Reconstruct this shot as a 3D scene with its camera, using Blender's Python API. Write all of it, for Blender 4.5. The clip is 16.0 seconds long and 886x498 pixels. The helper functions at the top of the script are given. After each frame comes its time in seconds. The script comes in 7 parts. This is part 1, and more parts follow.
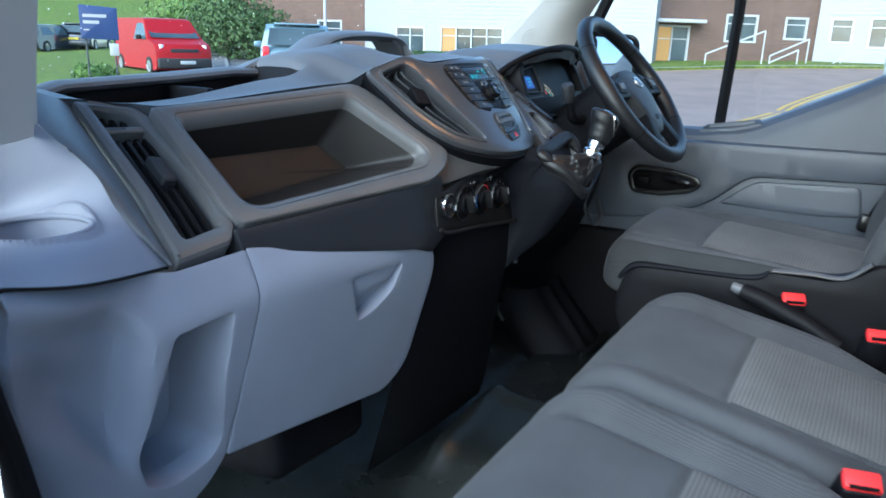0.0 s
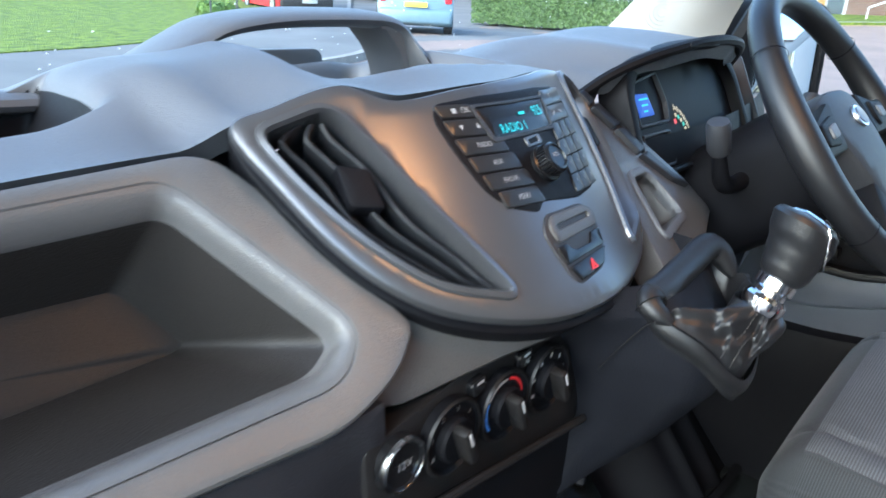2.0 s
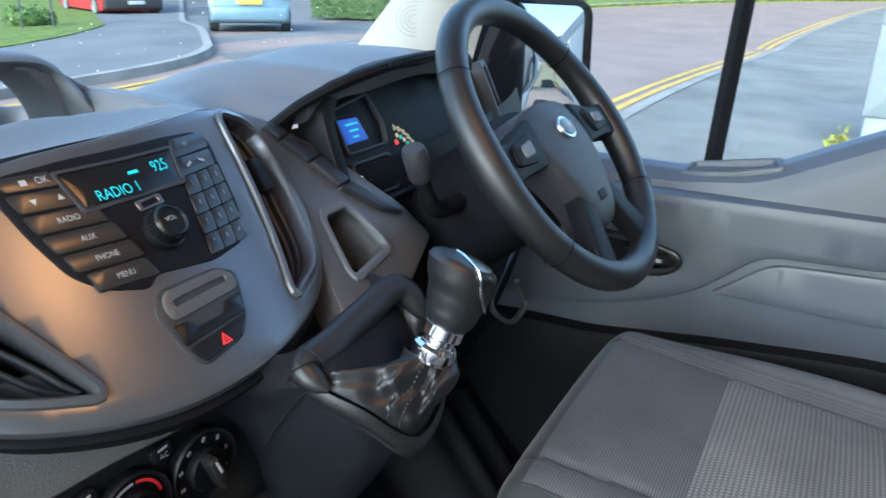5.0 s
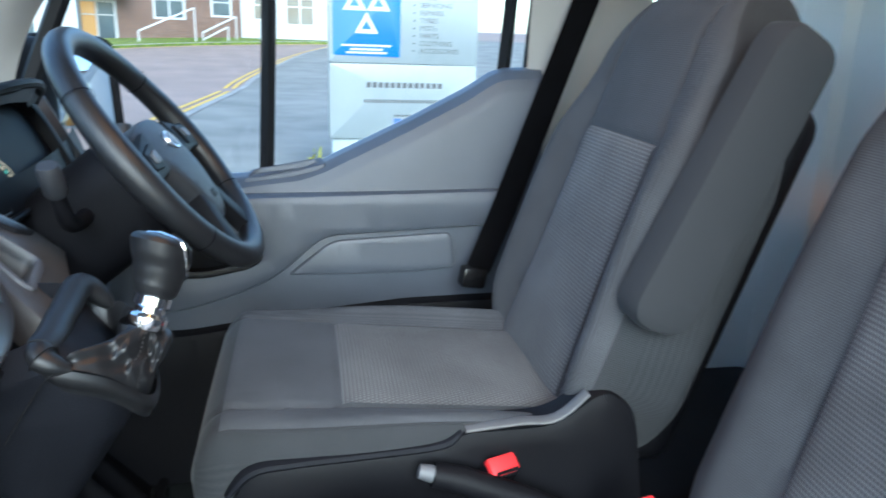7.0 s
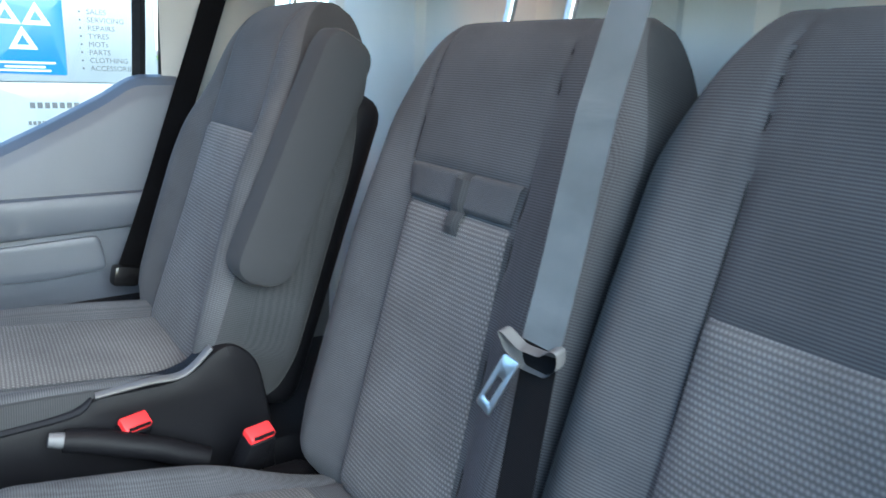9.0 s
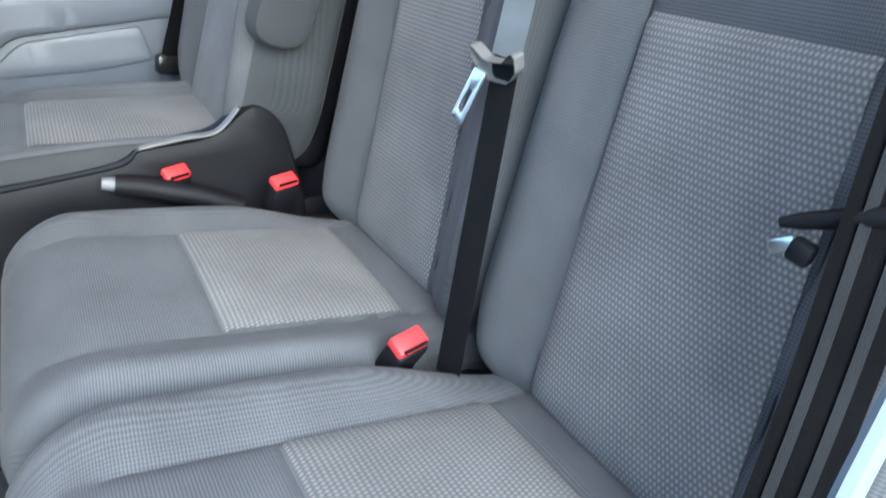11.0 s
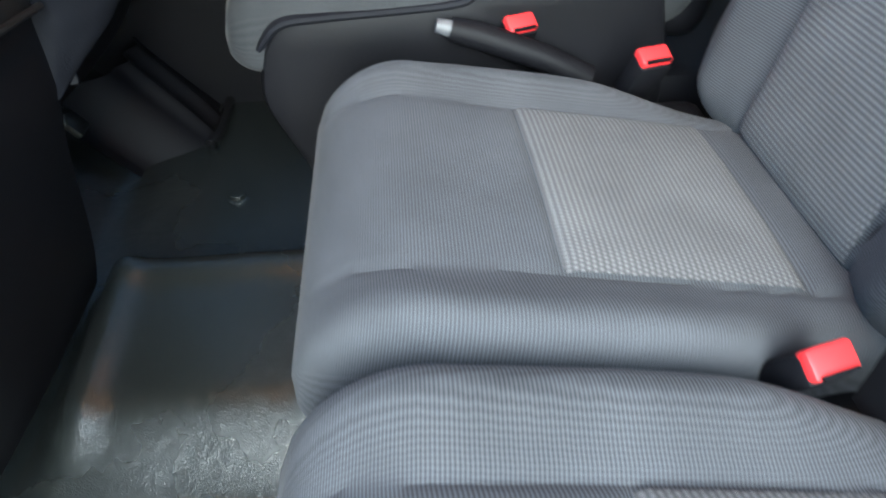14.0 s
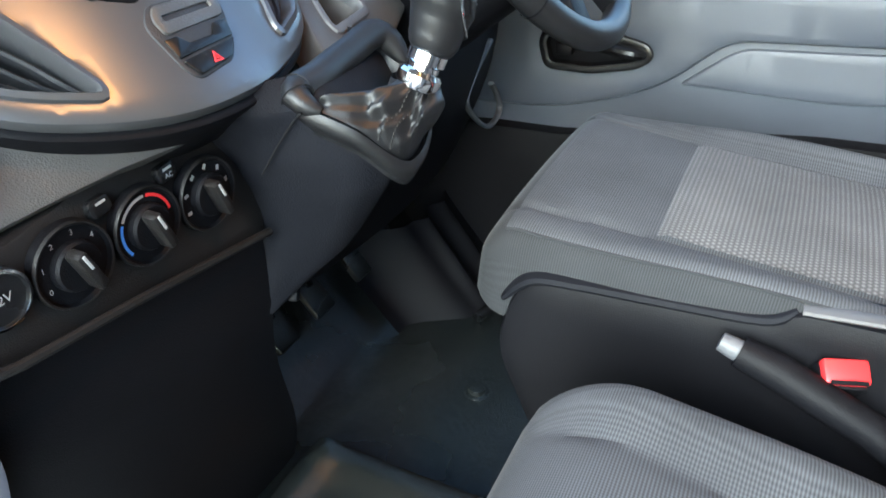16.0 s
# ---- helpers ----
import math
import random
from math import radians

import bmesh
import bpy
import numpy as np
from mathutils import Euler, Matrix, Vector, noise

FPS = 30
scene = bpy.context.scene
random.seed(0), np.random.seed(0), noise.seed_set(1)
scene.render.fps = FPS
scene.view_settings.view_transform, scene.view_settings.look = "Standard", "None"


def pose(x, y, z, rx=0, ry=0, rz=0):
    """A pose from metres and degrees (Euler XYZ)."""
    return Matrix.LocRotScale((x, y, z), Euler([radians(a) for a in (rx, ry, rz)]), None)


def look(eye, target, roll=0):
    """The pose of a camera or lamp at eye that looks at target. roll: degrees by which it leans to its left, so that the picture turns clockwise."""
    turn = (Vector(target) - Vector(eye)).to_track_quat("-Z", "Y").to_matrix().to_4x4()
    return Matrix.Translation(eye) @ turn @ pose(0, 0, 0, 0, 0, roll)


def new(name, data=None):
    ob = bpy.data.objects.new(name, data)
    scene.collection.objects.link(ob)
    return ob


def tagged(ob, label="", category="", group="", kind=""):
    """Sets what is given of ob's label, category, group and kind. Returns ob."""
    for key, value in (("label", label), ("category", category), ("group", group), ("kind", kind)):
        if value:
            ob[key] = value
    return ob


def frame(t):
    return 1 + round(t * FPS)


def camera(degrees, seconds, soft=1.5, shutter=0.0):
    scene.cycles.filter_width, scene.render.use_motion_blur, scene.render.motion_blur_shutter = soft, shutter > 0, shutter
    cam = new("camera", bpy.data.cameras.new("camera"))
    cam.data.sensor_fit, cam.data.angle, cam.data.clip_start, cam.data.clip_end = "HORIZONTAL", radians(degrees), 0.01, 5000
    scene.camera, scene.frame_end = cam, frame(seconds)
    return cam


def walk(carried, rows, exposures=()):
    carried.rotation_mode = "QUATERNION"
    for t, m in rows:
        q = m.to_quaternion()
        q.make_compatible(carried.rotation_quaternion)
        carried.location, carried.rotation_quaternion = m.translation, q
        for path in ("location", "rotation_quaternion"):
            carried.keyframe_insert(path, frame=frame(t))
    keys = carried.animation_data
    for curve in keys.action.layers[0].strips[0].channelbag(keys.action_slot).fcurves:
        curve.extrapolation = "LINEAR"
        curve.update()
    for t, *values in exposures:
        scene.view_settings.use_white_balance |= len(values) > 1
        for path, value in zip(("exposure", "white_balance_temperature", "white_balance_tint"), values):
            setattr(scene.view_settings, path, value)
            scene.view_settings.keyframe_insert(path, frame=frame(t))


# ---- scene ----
cam = camera(62.8, 16.0, soft=1.6, shutter=0.35)
PATH = [
    (0, (-1.118, -0.004, 0.883), (0.537, 0.973, 0.328), 1.8),
    (0.5, (-0.978, 0.125, 0.892), (0.655, 1.122, 0.307), 2.3),
    (1, (-0.835, 0.225, 0.896), (0.754, 1.269, 0.275), 2.6),
    (1.5, (-0.639, 0.262, 0.905), (0.888, 1.375, 0.25), 3.1),
    (2, (-0.473, 0.28, 0.928), (0.97, 1.473, 0.223), 3.2),
    (2.5, (-0.339, 0.26, 0.948), (1.022, 1.532, 0.222), 2.6),
    (3, (-0.286, 0.23, 0.965), (1.031, 1.544, 0.231), 1.8),
    (3.5, (-0.284, 0.172, 0.973), (1.059, 1.461, 0.244), 1.2),
    (3.7, (-0.291, 0.153, 0.976), (1.078, 1.416, 0.249), 1.0),
    (5.8, (-0.378, 0.23, 0.95), (1.445, 0.724, 0.284), 1.1),
    (6, (-0.405, 0.242, 0.948), (1.45, 0.613, 0.298), 0.8),
    (6.5, (-0.464, 0.27, 0.942), (1.436, 0.288, 0.317), 1.2),
    (7, (-0.526, 0.281, 0.947), (1.357, -0.085, 0.379), 2.1),
    (7.5, (-0.551, 0.288, 0.962), (1.266, -0.373, 0.452), 2.4),
    (8, (-0.577, 0.276, 0.959), (1.134, -0.663, 0.521), 2.7),
    (8.2, (-0.604, 0.262, 0.952), (1.06, -0.767, 0.534), 2.3),
    (10.3, (-0.855, 0.181, 0.889), (0.73, -0.843, 0.225), -0.1),
    (10.5, (-0.856, 0.182, 0.876), (0.731, -0.788, 0.141), 0.0),
    (11, (-0.856, 0.193, 0.854), (0.712, -0.649, -0.059), -0.2),
    (11.5, (-0.856, 0.203, 0.834), (0.67, -0.491, -0.257), -0.4),
    (12, (-0.858, 0.214, 0.816), (0.623, -0.342, -0.407), -0.7),
    (12.5, (-0.859, 0.213, 0.804), (0.597, -0.234, -0.492), -1.0),
    (13, (-0.827, 0.214, 0.808), (0.626, -0.131, -0.522), -1.7),
    (13.5, (-0.731, 0.211, 0.807), (0.759, -0.032, -0.505), -1.4),
    (14, (-0.629, 0.215, 0.814), (0.91, 0.116, -0.458), -1.1),
    (14.5, (-0.553, 0.208, 0.823), (1.027, 0.342, -0.396), -1.3),
    (15, (-0.468, 0.205, 0.832), (1.105, 0.619, -0.332), -1.6),
    (15.5, (-0.406, 0.189, 0.856), (1.149, 0.815, -0.235), -1.1),
    (16, (-0.387, 0.165, 0.872), (1.158, 0.917, -0.15), -0.4),
]
EXPOSURES = [(0, 1.85, 5250, -4), (0.7, 2.15, 5300, -4), (1.5, 2.6, 5550, -1), (3.5, 2.5, 5650, -2), (6, 2.2, 5350, -4), (8.2, 2.2, 5250, -4), (10.3, 2.9, 5650, -3), (12.5, 2.85, 5650, -3), (13.5, 2.75, 5600, -4), (14.5, 2.75, 5700, -4), (16, 3.05, 5700, -5)]
walk(cam, [(t, look(eye, target, roll)) for t, eye, target, roll in PATH], EXPOSURES)

# ---- light ----
world = bpy.data.worlds.new("overcast_sky")
scene.world = world
world.use_nodes = True
wn = world.node_tree
sky = wn.nodes.new("ShaderNodeTexSky")
sky.sky_type, sky.sun_disc = "NISHITA", False
sky.sun_elevation, sky.sun_rotation = radians(31), radians(271)
sky.air_density, sky.dust_density, sky.ozone_density = 1.0, 1.5, 1.5
wn.links.new(sky.outputs[0], wn.nodes["Background"].inputs[0])
wn.nodes["Background"].inputs[1].default_value = 0.15
sun = new("sun", bpy.data.lights.new("sun", "SUN"))
sun.data.energy, sun.data.angle, sun.data.color = 1.3, radians(50), (1.0, 0.98, 0.96)
sun.matrix_world = look((-9, 0.3, 5.6), (0, 0, 0))

lamp = new("courtesy_light", bpy.data.lights.new("courtesy_light", "AREA"))
lamp.data.shape, lamp.data.size, lamp.data.size_y = "RECTANGLE", 0.16, 0.09
lamp.data.energy, lamp.data.color = 0.6, (1.0, 0.42, 0.14)
lamp.matrix_world = pose(0.04, 0.09, 1.487)


# ---- materials ----
def mat(name, color, rough=0.6, metal=0.0, grain=0.0, grain_size=1500.0, stain=0.12, stain_size=6.0, spec=0.5, tint=None, coat=0.0, relief=0.0006):
    """A painted, moulded or woven surface: mottled colour at two scales and a fine relief."""
    m = bpy.data.materials.new(name)
    m.use_nodes = True
    n, l = m.node_tree.nodes, m.node_tree.links
    b = n["Principled BSDF"]
    co = n.new("ShaderNodeTexCoord")
    big = n.new("ShaderNodeTexNoise")
    big.inputs["Scale"].default_value, big.inputs["Detail"].default_value = stain_size, 5
    l.new(co.outputs["Object"], big.inputs["Vector"])
    mix = n.new("ShaderNodeMix")
    mix.data_type = "RGBA"
    dark = [c * (1 - stain) for c in color]
    light = [min(1, c * (1 + stain)) for c in (tint or color)]
    mix.inputs["A"].default_value, mix.inputs["B"].default_value = (*dark, 1), (*light, 1)
    blot = n.new("ShaderNodeMapRange")
    blot.inputs["From Min"].default_value, blot.inputs["From Max"].default_value = 0.33, 0.67
    l.new(big.outputs["Fac"], blot.inputs["Value"])
    l.new(blot.outputs[0], mix.inputs["Factor"])
    l.new(mix.outputs["Result"], b.inputs["Base Color"])
    ramp = n.new("ShaderNodeMapRange")
    ramp.inputs["To Min"].default_value, ramp.inputs["To Max"].default_value = rough * 0.88, min(1, rough * 1.12)
    l.new(big.outputs["Fac"], ramp.inputs["Value"])
    l.new(ramp.outputs["Result"], b.inputs["Roughness"])
    b.inputs["Metallic"].default_value = metal
    b.inputs["Specular IOR Level"].default_value = spec
    b.inputs["Coat Weight"].default_value = coat
    if grain:
        fine = n.new("ShaderNodeTexVoronoi")
        fine.inputs["Scale"].default_value = grain_size
        l.new(co.outputs["Object"], fine.inputs["Vector"])
        bump = n.new("ShaderNodeBump")
        bump.inputs["Strength"].default_value, bump.inputs["Distance"].default_value = grain, relief
        l.new(fine.outputs["Distance"], bump.inputs["Height"])
        l.new(bump.outputs["Normal"], b.inputs["Normal"])
    return m


def glow(name, color, strength):
    m = bpy.data.materials.new(name)
    m.use_nodes = True
    b = m.node_tree.nodes["Principled BSDF"]
    b.inputs["Base Color"].default_value = (*[c * 0.2 for c in color], 1)
    b.inputs["Emission Color"].default_value, b.inputs["Emission Strength"].default_value = (*color, 1), strength
    return m


def cloth(name, base, thread, pitch, rib=1.0, stagger=False, gap=0.35, sheen=0.35):
    """A woven cover. UVs are in metres. stagger: short light dashes in offset rows, else fine ribs."""
    m = bpy.data.materials.new(name)
    m.use_nodes = True
    n, l = m.node_tree.nodes, m.node_tree.links
    b = n["Principled BSDF"]
    uv = n.new("ShaderNodeUVMap")
    big = n.new("ShaderNodeTexNoise")
    big.inputs["Scale"].default_value, big.inputs["Detail"].default_value = 9, 6
    l.new(uv.outputs[0], big.inputs["Vector"])
    mix = n.new("ShaderNodeMix")
    mix.data_type = "RGBA"
    mix.inputs["A"].default_value, mix.inputs["B"].default_value = (*base, 1), (*thread, 1)
    if stagger:
        sep = n.new("ShaderNodeSeparateXYZ")
        l.new(uv.outputs[0], sep.inputs[0])

        def calc(op, a, b=None):
            q = n.new("ShaderNodeMath")
            q.operation = op
            for k, v in enumerate((a, b)):
                if v is None:
                    continue
                if isinstance(v, (int, float)):
                    q.inputs[k].default_value = v
                else:
                    l.new(v, q.inputs[k])
            return q.outputs[0]
        row = calc("COSINE", calc("MULTIPLY", sep.outputs["X"], math.pi / (pitch * 1.15)))
        across = calc("COSINE", calc("MULTIPLY", sep.outputs["Y"], 2 * math.pi / pitch))
        groove = calc("COSINE", calc("MULTIPLY", sep.outputs["X"], 2 * math.pi / (pitch * 1.15)))
        knots = calc("ADD", calc("MULTIPLY", calc("MULTIPLY", row, across), 0.5), 0.5)
        height = calc("ADD", calc("MULTIPLY", knots, 1 - gap), calc("MULTIPLY", calc("ADD", calc("MULTIPLY", groove, 0.5), 0.5), gap))
        peak = n.new("ShaderNodeMath")
        peak.operation = "POWER"
        peak.inputs[1].default_value = 1.15
        l.new(height, peak.inputs[0])
        l.new(peak.outputs[0], mix.inputs["Factor"])
    else:
        tex = n.new("ShaderNodeTexWave")
        tex.wave_type, tex.bands_direction, tex.wave_profile = "BANDS", "Y", "SIN"
        tex.inputs["Scale"].default_value = 0.314 / pitch
        tex.inputs["Distortion"].default_value, tex.inputs["Detail"].default_value = 0.4, 1
        tex.inputs["Detail Scale"].default_value = 400
        l.new(uv.outputs[0], tex.inputs["Vector"])
        dots = n.new("ShaderNodeTexWave")
        dots.wave_type, dots.bands_direction, dots.wave_profile = "BANDS", "X", "SIN"
        dots.inputs["Scale"].default_value = 0.314 / (pitch * 0.8)
        dots.inputs["Distortion"].default_value, dots.inputs["Detail"].default_value = 1.5, 1
        l.new(uv.outputs[0], dots.inputs["Vector"])
        knit = n.new("ShaderNodeMix")
        knit.data_type = "FLOAT"
        knit.inputs["Factor"].default_value = 0.3
        l.new(tex.outputs["Fac"], knit.inputs["A"])
        l.new(dots.outputs["Fac"], knit.inputs["B"])
        height = knit.outputs["Result"]
        l.new(height, mix.inputs["Factor"])
    vary = n.new("ShaderNodeMapRange")
    vary.inputs["From Min"].default_value, vary.inputs["From Max"].default_value = 0.3, 0.7
    vary.inputs["To Min"].default_value, vary.inputs["To Max"].default_value = 0.82, 1.15
    l.new(big.outputs["Fac"], vary.inputs["Value"])
    mul = n.new("ShaderNodeVectorMath")
    mul.operation = "SCALE"
    l.new(mix.outputs["Result"], mul.inputs[0])
    l.new(vary.outputs["Result"], mul.inputs["Scale"])
    l.new(mul.outputs[0], b.inputs["Base Color"])
    bump = n.new("ShaderNodeBump")
    bump.inputs["Strength"].default_value, bump.inputs["Distance"].default_value = 0.5 * rib, pitch * 0.35
    l.new(height, bump.inputs["Height"])
    l.new(bump.outputs["Normal"], b.inputs["Normal"])
    b.inputs["Roughness"].default_value = 0.92
    b.inputs["Specular IOR Level"].default_value = 0.25 if sheen else 0.06
    b.inputs["Sheen Weight"].default_value, b.inputs["Sheen Roughness"].default_value = sheen, 0.4
    return m


def glass(name, color=(1, 1, 1), rough=0.0):
    """Thin clear pane: mostly straight through, with a faint gloss."""
    m = bpy.data.materials.new(name)
    m.use_nodes = True
    n, l = m.node_tree.nodes, m.node_tree.links
    out = n["Material Output"]
    n.remove(n["Principled BSDF"])
    tr, gl, mx = n.new("ShaderNodeBsdfTransparent"), n.new("ShaderNodeBsdfGlossy"), n.new("ShaderNodeMixShader")
    tr.inputs[0].default_value = (*color, 1)
    gl.inputs["Roughness"].default_value = rough
    mx.inputs[0].default_value = 0.03
    l.new(tr.outputs[0], mx.inputs[1])
    l.new(gl.outputs[0], mx.inputs[2])
    l.new(mx.outputs[0], out.inputs["Surface"])
    return m


def scuffed(name, base, dust, rough, grain_size):
    """Moulded rubber with a fine leather grain, worn paler and glossier in irregular patches."""
    m = bpy.data.materials.new(name)
    m.use_nodes = True
    n, l = m.node_tree.nodes, m.node_tree.links
    b = n["Principled BSDF"]
    co = n.new("ShaderNodeTexCoord")
    patch_n, fine_n, streak = n.new("ShaderNodeTexNoise"), n.new("ShaderNodeTexNoise"), n.new("ShaderNodeTexVoronoi")
    patch_n.inputs["Scale"].default_value, patch_n.inputs["Detail"].default_value = 4.6, 5
    fine_n.inputs["Scale"].default_value, fine_n.inputs["Detail"].default_value = 60, 8
    streak.inputs["Scale"].default_value = grain_size
    for q in (patch_n, fine_n, streak):
        l.new(co.outputs["Object"], q.inputs["Vector"])
    big, small = n.new("ShaderNodeMapRange"), n.new("ShaderNodeMapRange")
    big.inputs["From Min"].default_value, big.inputs["From Max"].default_value = 0.5, 0.68
    small.inputs["From Min"].default_value, small.inputs["From Max"].default_value = 0.42, 0.66
    l.new(patch_n.outputs["Fac"], big.inputs["Value"])
    l.new(fine_n.outputs["Fac"], small.inputs["Value"])
    both = n.new("ShaderNodeMath")
    both.operation = "MULTIPLY"
    l.new(big.outputs[0], both.inputs[0])
    l.new(small.outputs[0], both.inputs[1])
    mix = n.new("ShaderNodeMix")
    mix.data_type = "RGBA"
    mix.inputs["A"].default_value, mix.inputs["B"].default_value = (*base, 1), (*dust, 1)
    l.new(both.outputs[0], mix.inputs["Factor"])
    l.new(mix.outputs["Result"], b.inputs["Base Color"])
    rg = n.new("ShaderNodeMapRange")
    rg.inputs["To Min"].default_value, rg.inputs["To Max"].default_value = rough, rough + 0.18
    l.new(patch_n.outputs["Fac"], rg.inputs["Value"])
    l.new(rg.outputs[0], b.inputs["Roughness"])
    b.inputs["Specular IOR Level"].default_value = 0.75
    bump = n.new("ShaderNodeBump")
    bump.inputs["Strength"].default_value, bump.inputs["Distance"].default_value = 0.6, 0.0006
    l.new(streak.outputs["Distance"], bump.inputs["Height"])
    dents = n.new("ShaderNodeBump")
    dents.inputs["Strength"].default_value, dents.inputs["Distance"].default_value = 0.4, 0.0026
    l.new(fine_n.outputs["Fac"], dents.inputs["Height"])
    l.new(dents.outputs["Normal"], bump.inputs["Normal"])
    l.new(bump.outputs["Normal"], b.inputs["Normal"])
    return m


M_PAD = mat("charcoal_soft_pad", (0.095, 0.098, 0.107), 0.46, grain=0.35, grain_size=900)
M_BAND = mat("charcoal_grained_plastic", (0.072, 0.068, 0.066), 0.36, grain=0.45, grain_size=800)
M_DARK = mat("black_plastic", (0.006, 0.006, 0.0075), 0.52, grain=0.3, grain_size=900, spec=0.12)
M_CHAR = mat("dark_charcoal_plastic", (0.026, 0.027, 0.031), 0.5, grain=0.4, grain_size=700, spec=0.4)
M_CONSOLE = mat("near_black_grained_plastic", (0.010, 0.0105, 0.0135), 0.5, grain=0.4, grain_size=700, spec=0.06)
M_STRIP = mat("charcoal_lower_dash_plastic", (0.02, 0.02, 0.0235), 0.45, grain=0.4, grain_size=700, spec=0.35)
M_HEATER = mat("dark_brown_black_plastic", (0.013, 0.012, 0.012), 0.42, grain=0.3, grain_size=800, spec=0.3)
M_GLOSS = mat("gloss_black_plastic", (0.009, 0.009, 0.01), 0.27, spec=0.35)
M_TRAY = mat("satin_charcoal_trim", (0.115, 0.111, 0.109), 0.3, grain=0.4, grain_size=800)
# Tray trim darkened in its colour for the shade inside the well.
M_WELL = mat("tray_plastic_shaded", (0.025, 0.0225, 0.021), 0.33, grain=0.4, grain_size=800, spec=0.25)
M_SILVER = mat("satin_grey_trim", (0.125, 0.125, 0.132), 0.3, metal=0.6, grain=0.05, stain=0.05)
M_EDGE = mat("satin_light_grey_trim", (0.11, 0.11, 0.112), 0.58, metal=0.1, stain=0.05)
# Darker copy of the blue-grey plastic, since less light reaches the driver door.
M_BLUEGREY_SHADED = mat("blue_grey_plastic_shaded", (0.076, 0.086, 0.107), 0.42, grain=0.35, grain_size=900, stain=0.08)
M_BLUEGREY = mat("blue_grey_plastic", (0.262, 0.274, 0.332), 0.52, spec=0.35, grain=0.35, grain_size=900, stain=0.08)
M_CHROME = mat("chrome", (0.85, 0.85, 0.86), 0.1, metal=1.0, stain=0.03)
M_STEEL = mat("brushed_steel", (0.6, 0.6, 0.6), 0.3, metal=1.0)
M_LEATHER = mat("black_leather", (0.010, 0.010, 0.0112), 0.42, grain=0.25, grain_size=1100, spec=0.5)
M_RUBBER = scuffed("worn_black_rubber_mat", (0.015, 0.0175, 0.017), (0.026, 0.029, 0.0285), 0.17, 650)
M_SEAL = mat("black_rubber_seal", (0.01, 0.01, 0.011), 0.6, spec=0.12)
M_PILLAR = mat("pale_grey_trim", (0.3, 0.295, 0.28), 0.65, grain=0.15, stain=0.05)
# Lighter copy of the pillar trim, for daylight on the open-door side.
M_PILLAR_LIT = mat("pale_grey_trim_lit", (0.52, 0.52, 0.5), 0.6, grain=0.15, stain=0.05)
M_BULK = mat("cream_painted_bulkhead", (0.76, 0.71, 0.65), 0.55, stain=0.08, stain_size=3)
M_PAINT = mat("white_body_paint", (0.75, 0.75, 0.76), 0.3, coat=0.5, stain=0.03)
M_CLOTH = cloth("charcoal_ribbed_cloth", (0.033, 0.034, 0.038), (0.094, 0.098, 0.107), 0.0027, 0.3, sheen=0.04)
M_CLOTH_SIDE = cloth("dark_ribbed_cloth", (0.031, 0.032, 0.035), (0.078, 0.08, 0.087), 0.0027, 0.15, sheen=0.04)
# Darkened cloth for shaded cushion flanks, also used for seams and the tab.
M_CLOTH_DARK = cloth("shaded_side_and_seam_cloth", (0.018, 0.0185, 0.02), (0.042, 0.044, 0.048), 0.0025, 0.15, sheen=0.08)
M_DASHES = cloth("grey_dash_weave", (0.044, 0.043, 0.044), (0.178, 0.176, 0.177), 0.0043, 0.9, True, 0.4, 0.05)
M_BELT = cloth("black_webbing", (0.003, 0.003, 0.0035), (0.012, 0.012, 0.0135), 0.0016, 0.6, sheen=0.0)
M_BELT_GREY = cloth("grey_webbing", (0.16, 0.18, 0.195), (0.28, 0.31, 0.33), 0.0012, 0.6)
M_STRIPE = cloth("charcoal_webbing", (0.008, 0.008, 0.009), (0.022, 0.023, 0.026), 0.0016, 0.6, sheen=0.0)
M_KEY = mat("dark_key_plastic", (0.02, 0.019, 0.019), 0.3, stain=0.05)
M_RED = mat("red_plastic", (0.75, 0.03, 0.035), 0.45)
M_ORANGE = mat("orange_card", (0.62, 0.11, 0.006), 0.6)
M_WHITE = mat("white_print", (0.36, 0.36, 0.36), 0.6, stain=0.02)
M_GLASS = glass("clear_glass")
M_CYAN = glow("cyan_segments", (0.1, 0.85, 0.95), 0.16)
M_BLUE_LCD = glow("blue_lcd", (0.07, 0.2, 0.95), 0.09)
M_AMBER = glow("amber_segments", (1.0, 0.75, 0.45), 0.12)
M_REDLAMP = glow("red_lamp", (1.0, 0.05, 0.04), 0.16)
M_ORANGELAMP = glow("orange_lamp", (1.0, 0.35, 0.03), 0.16)
M_GREENLAMP = glow("green_lamp", (0.1, 0.9, 0.6), 0.1)
M_MIRROR = mat("mirror_silver", (0.9, 0.9, 0.9), 0.02, metal=1.0, stain=0.0)


# ---- mesh helpers ----
def thing(name, base=(0, 0, 0), label="", category="", group="", kind=""):
    ob = new(name)
    ob.location = base
    ob.empty_display_size = 0.05
    return tagged(ob, label, category, group, kind)


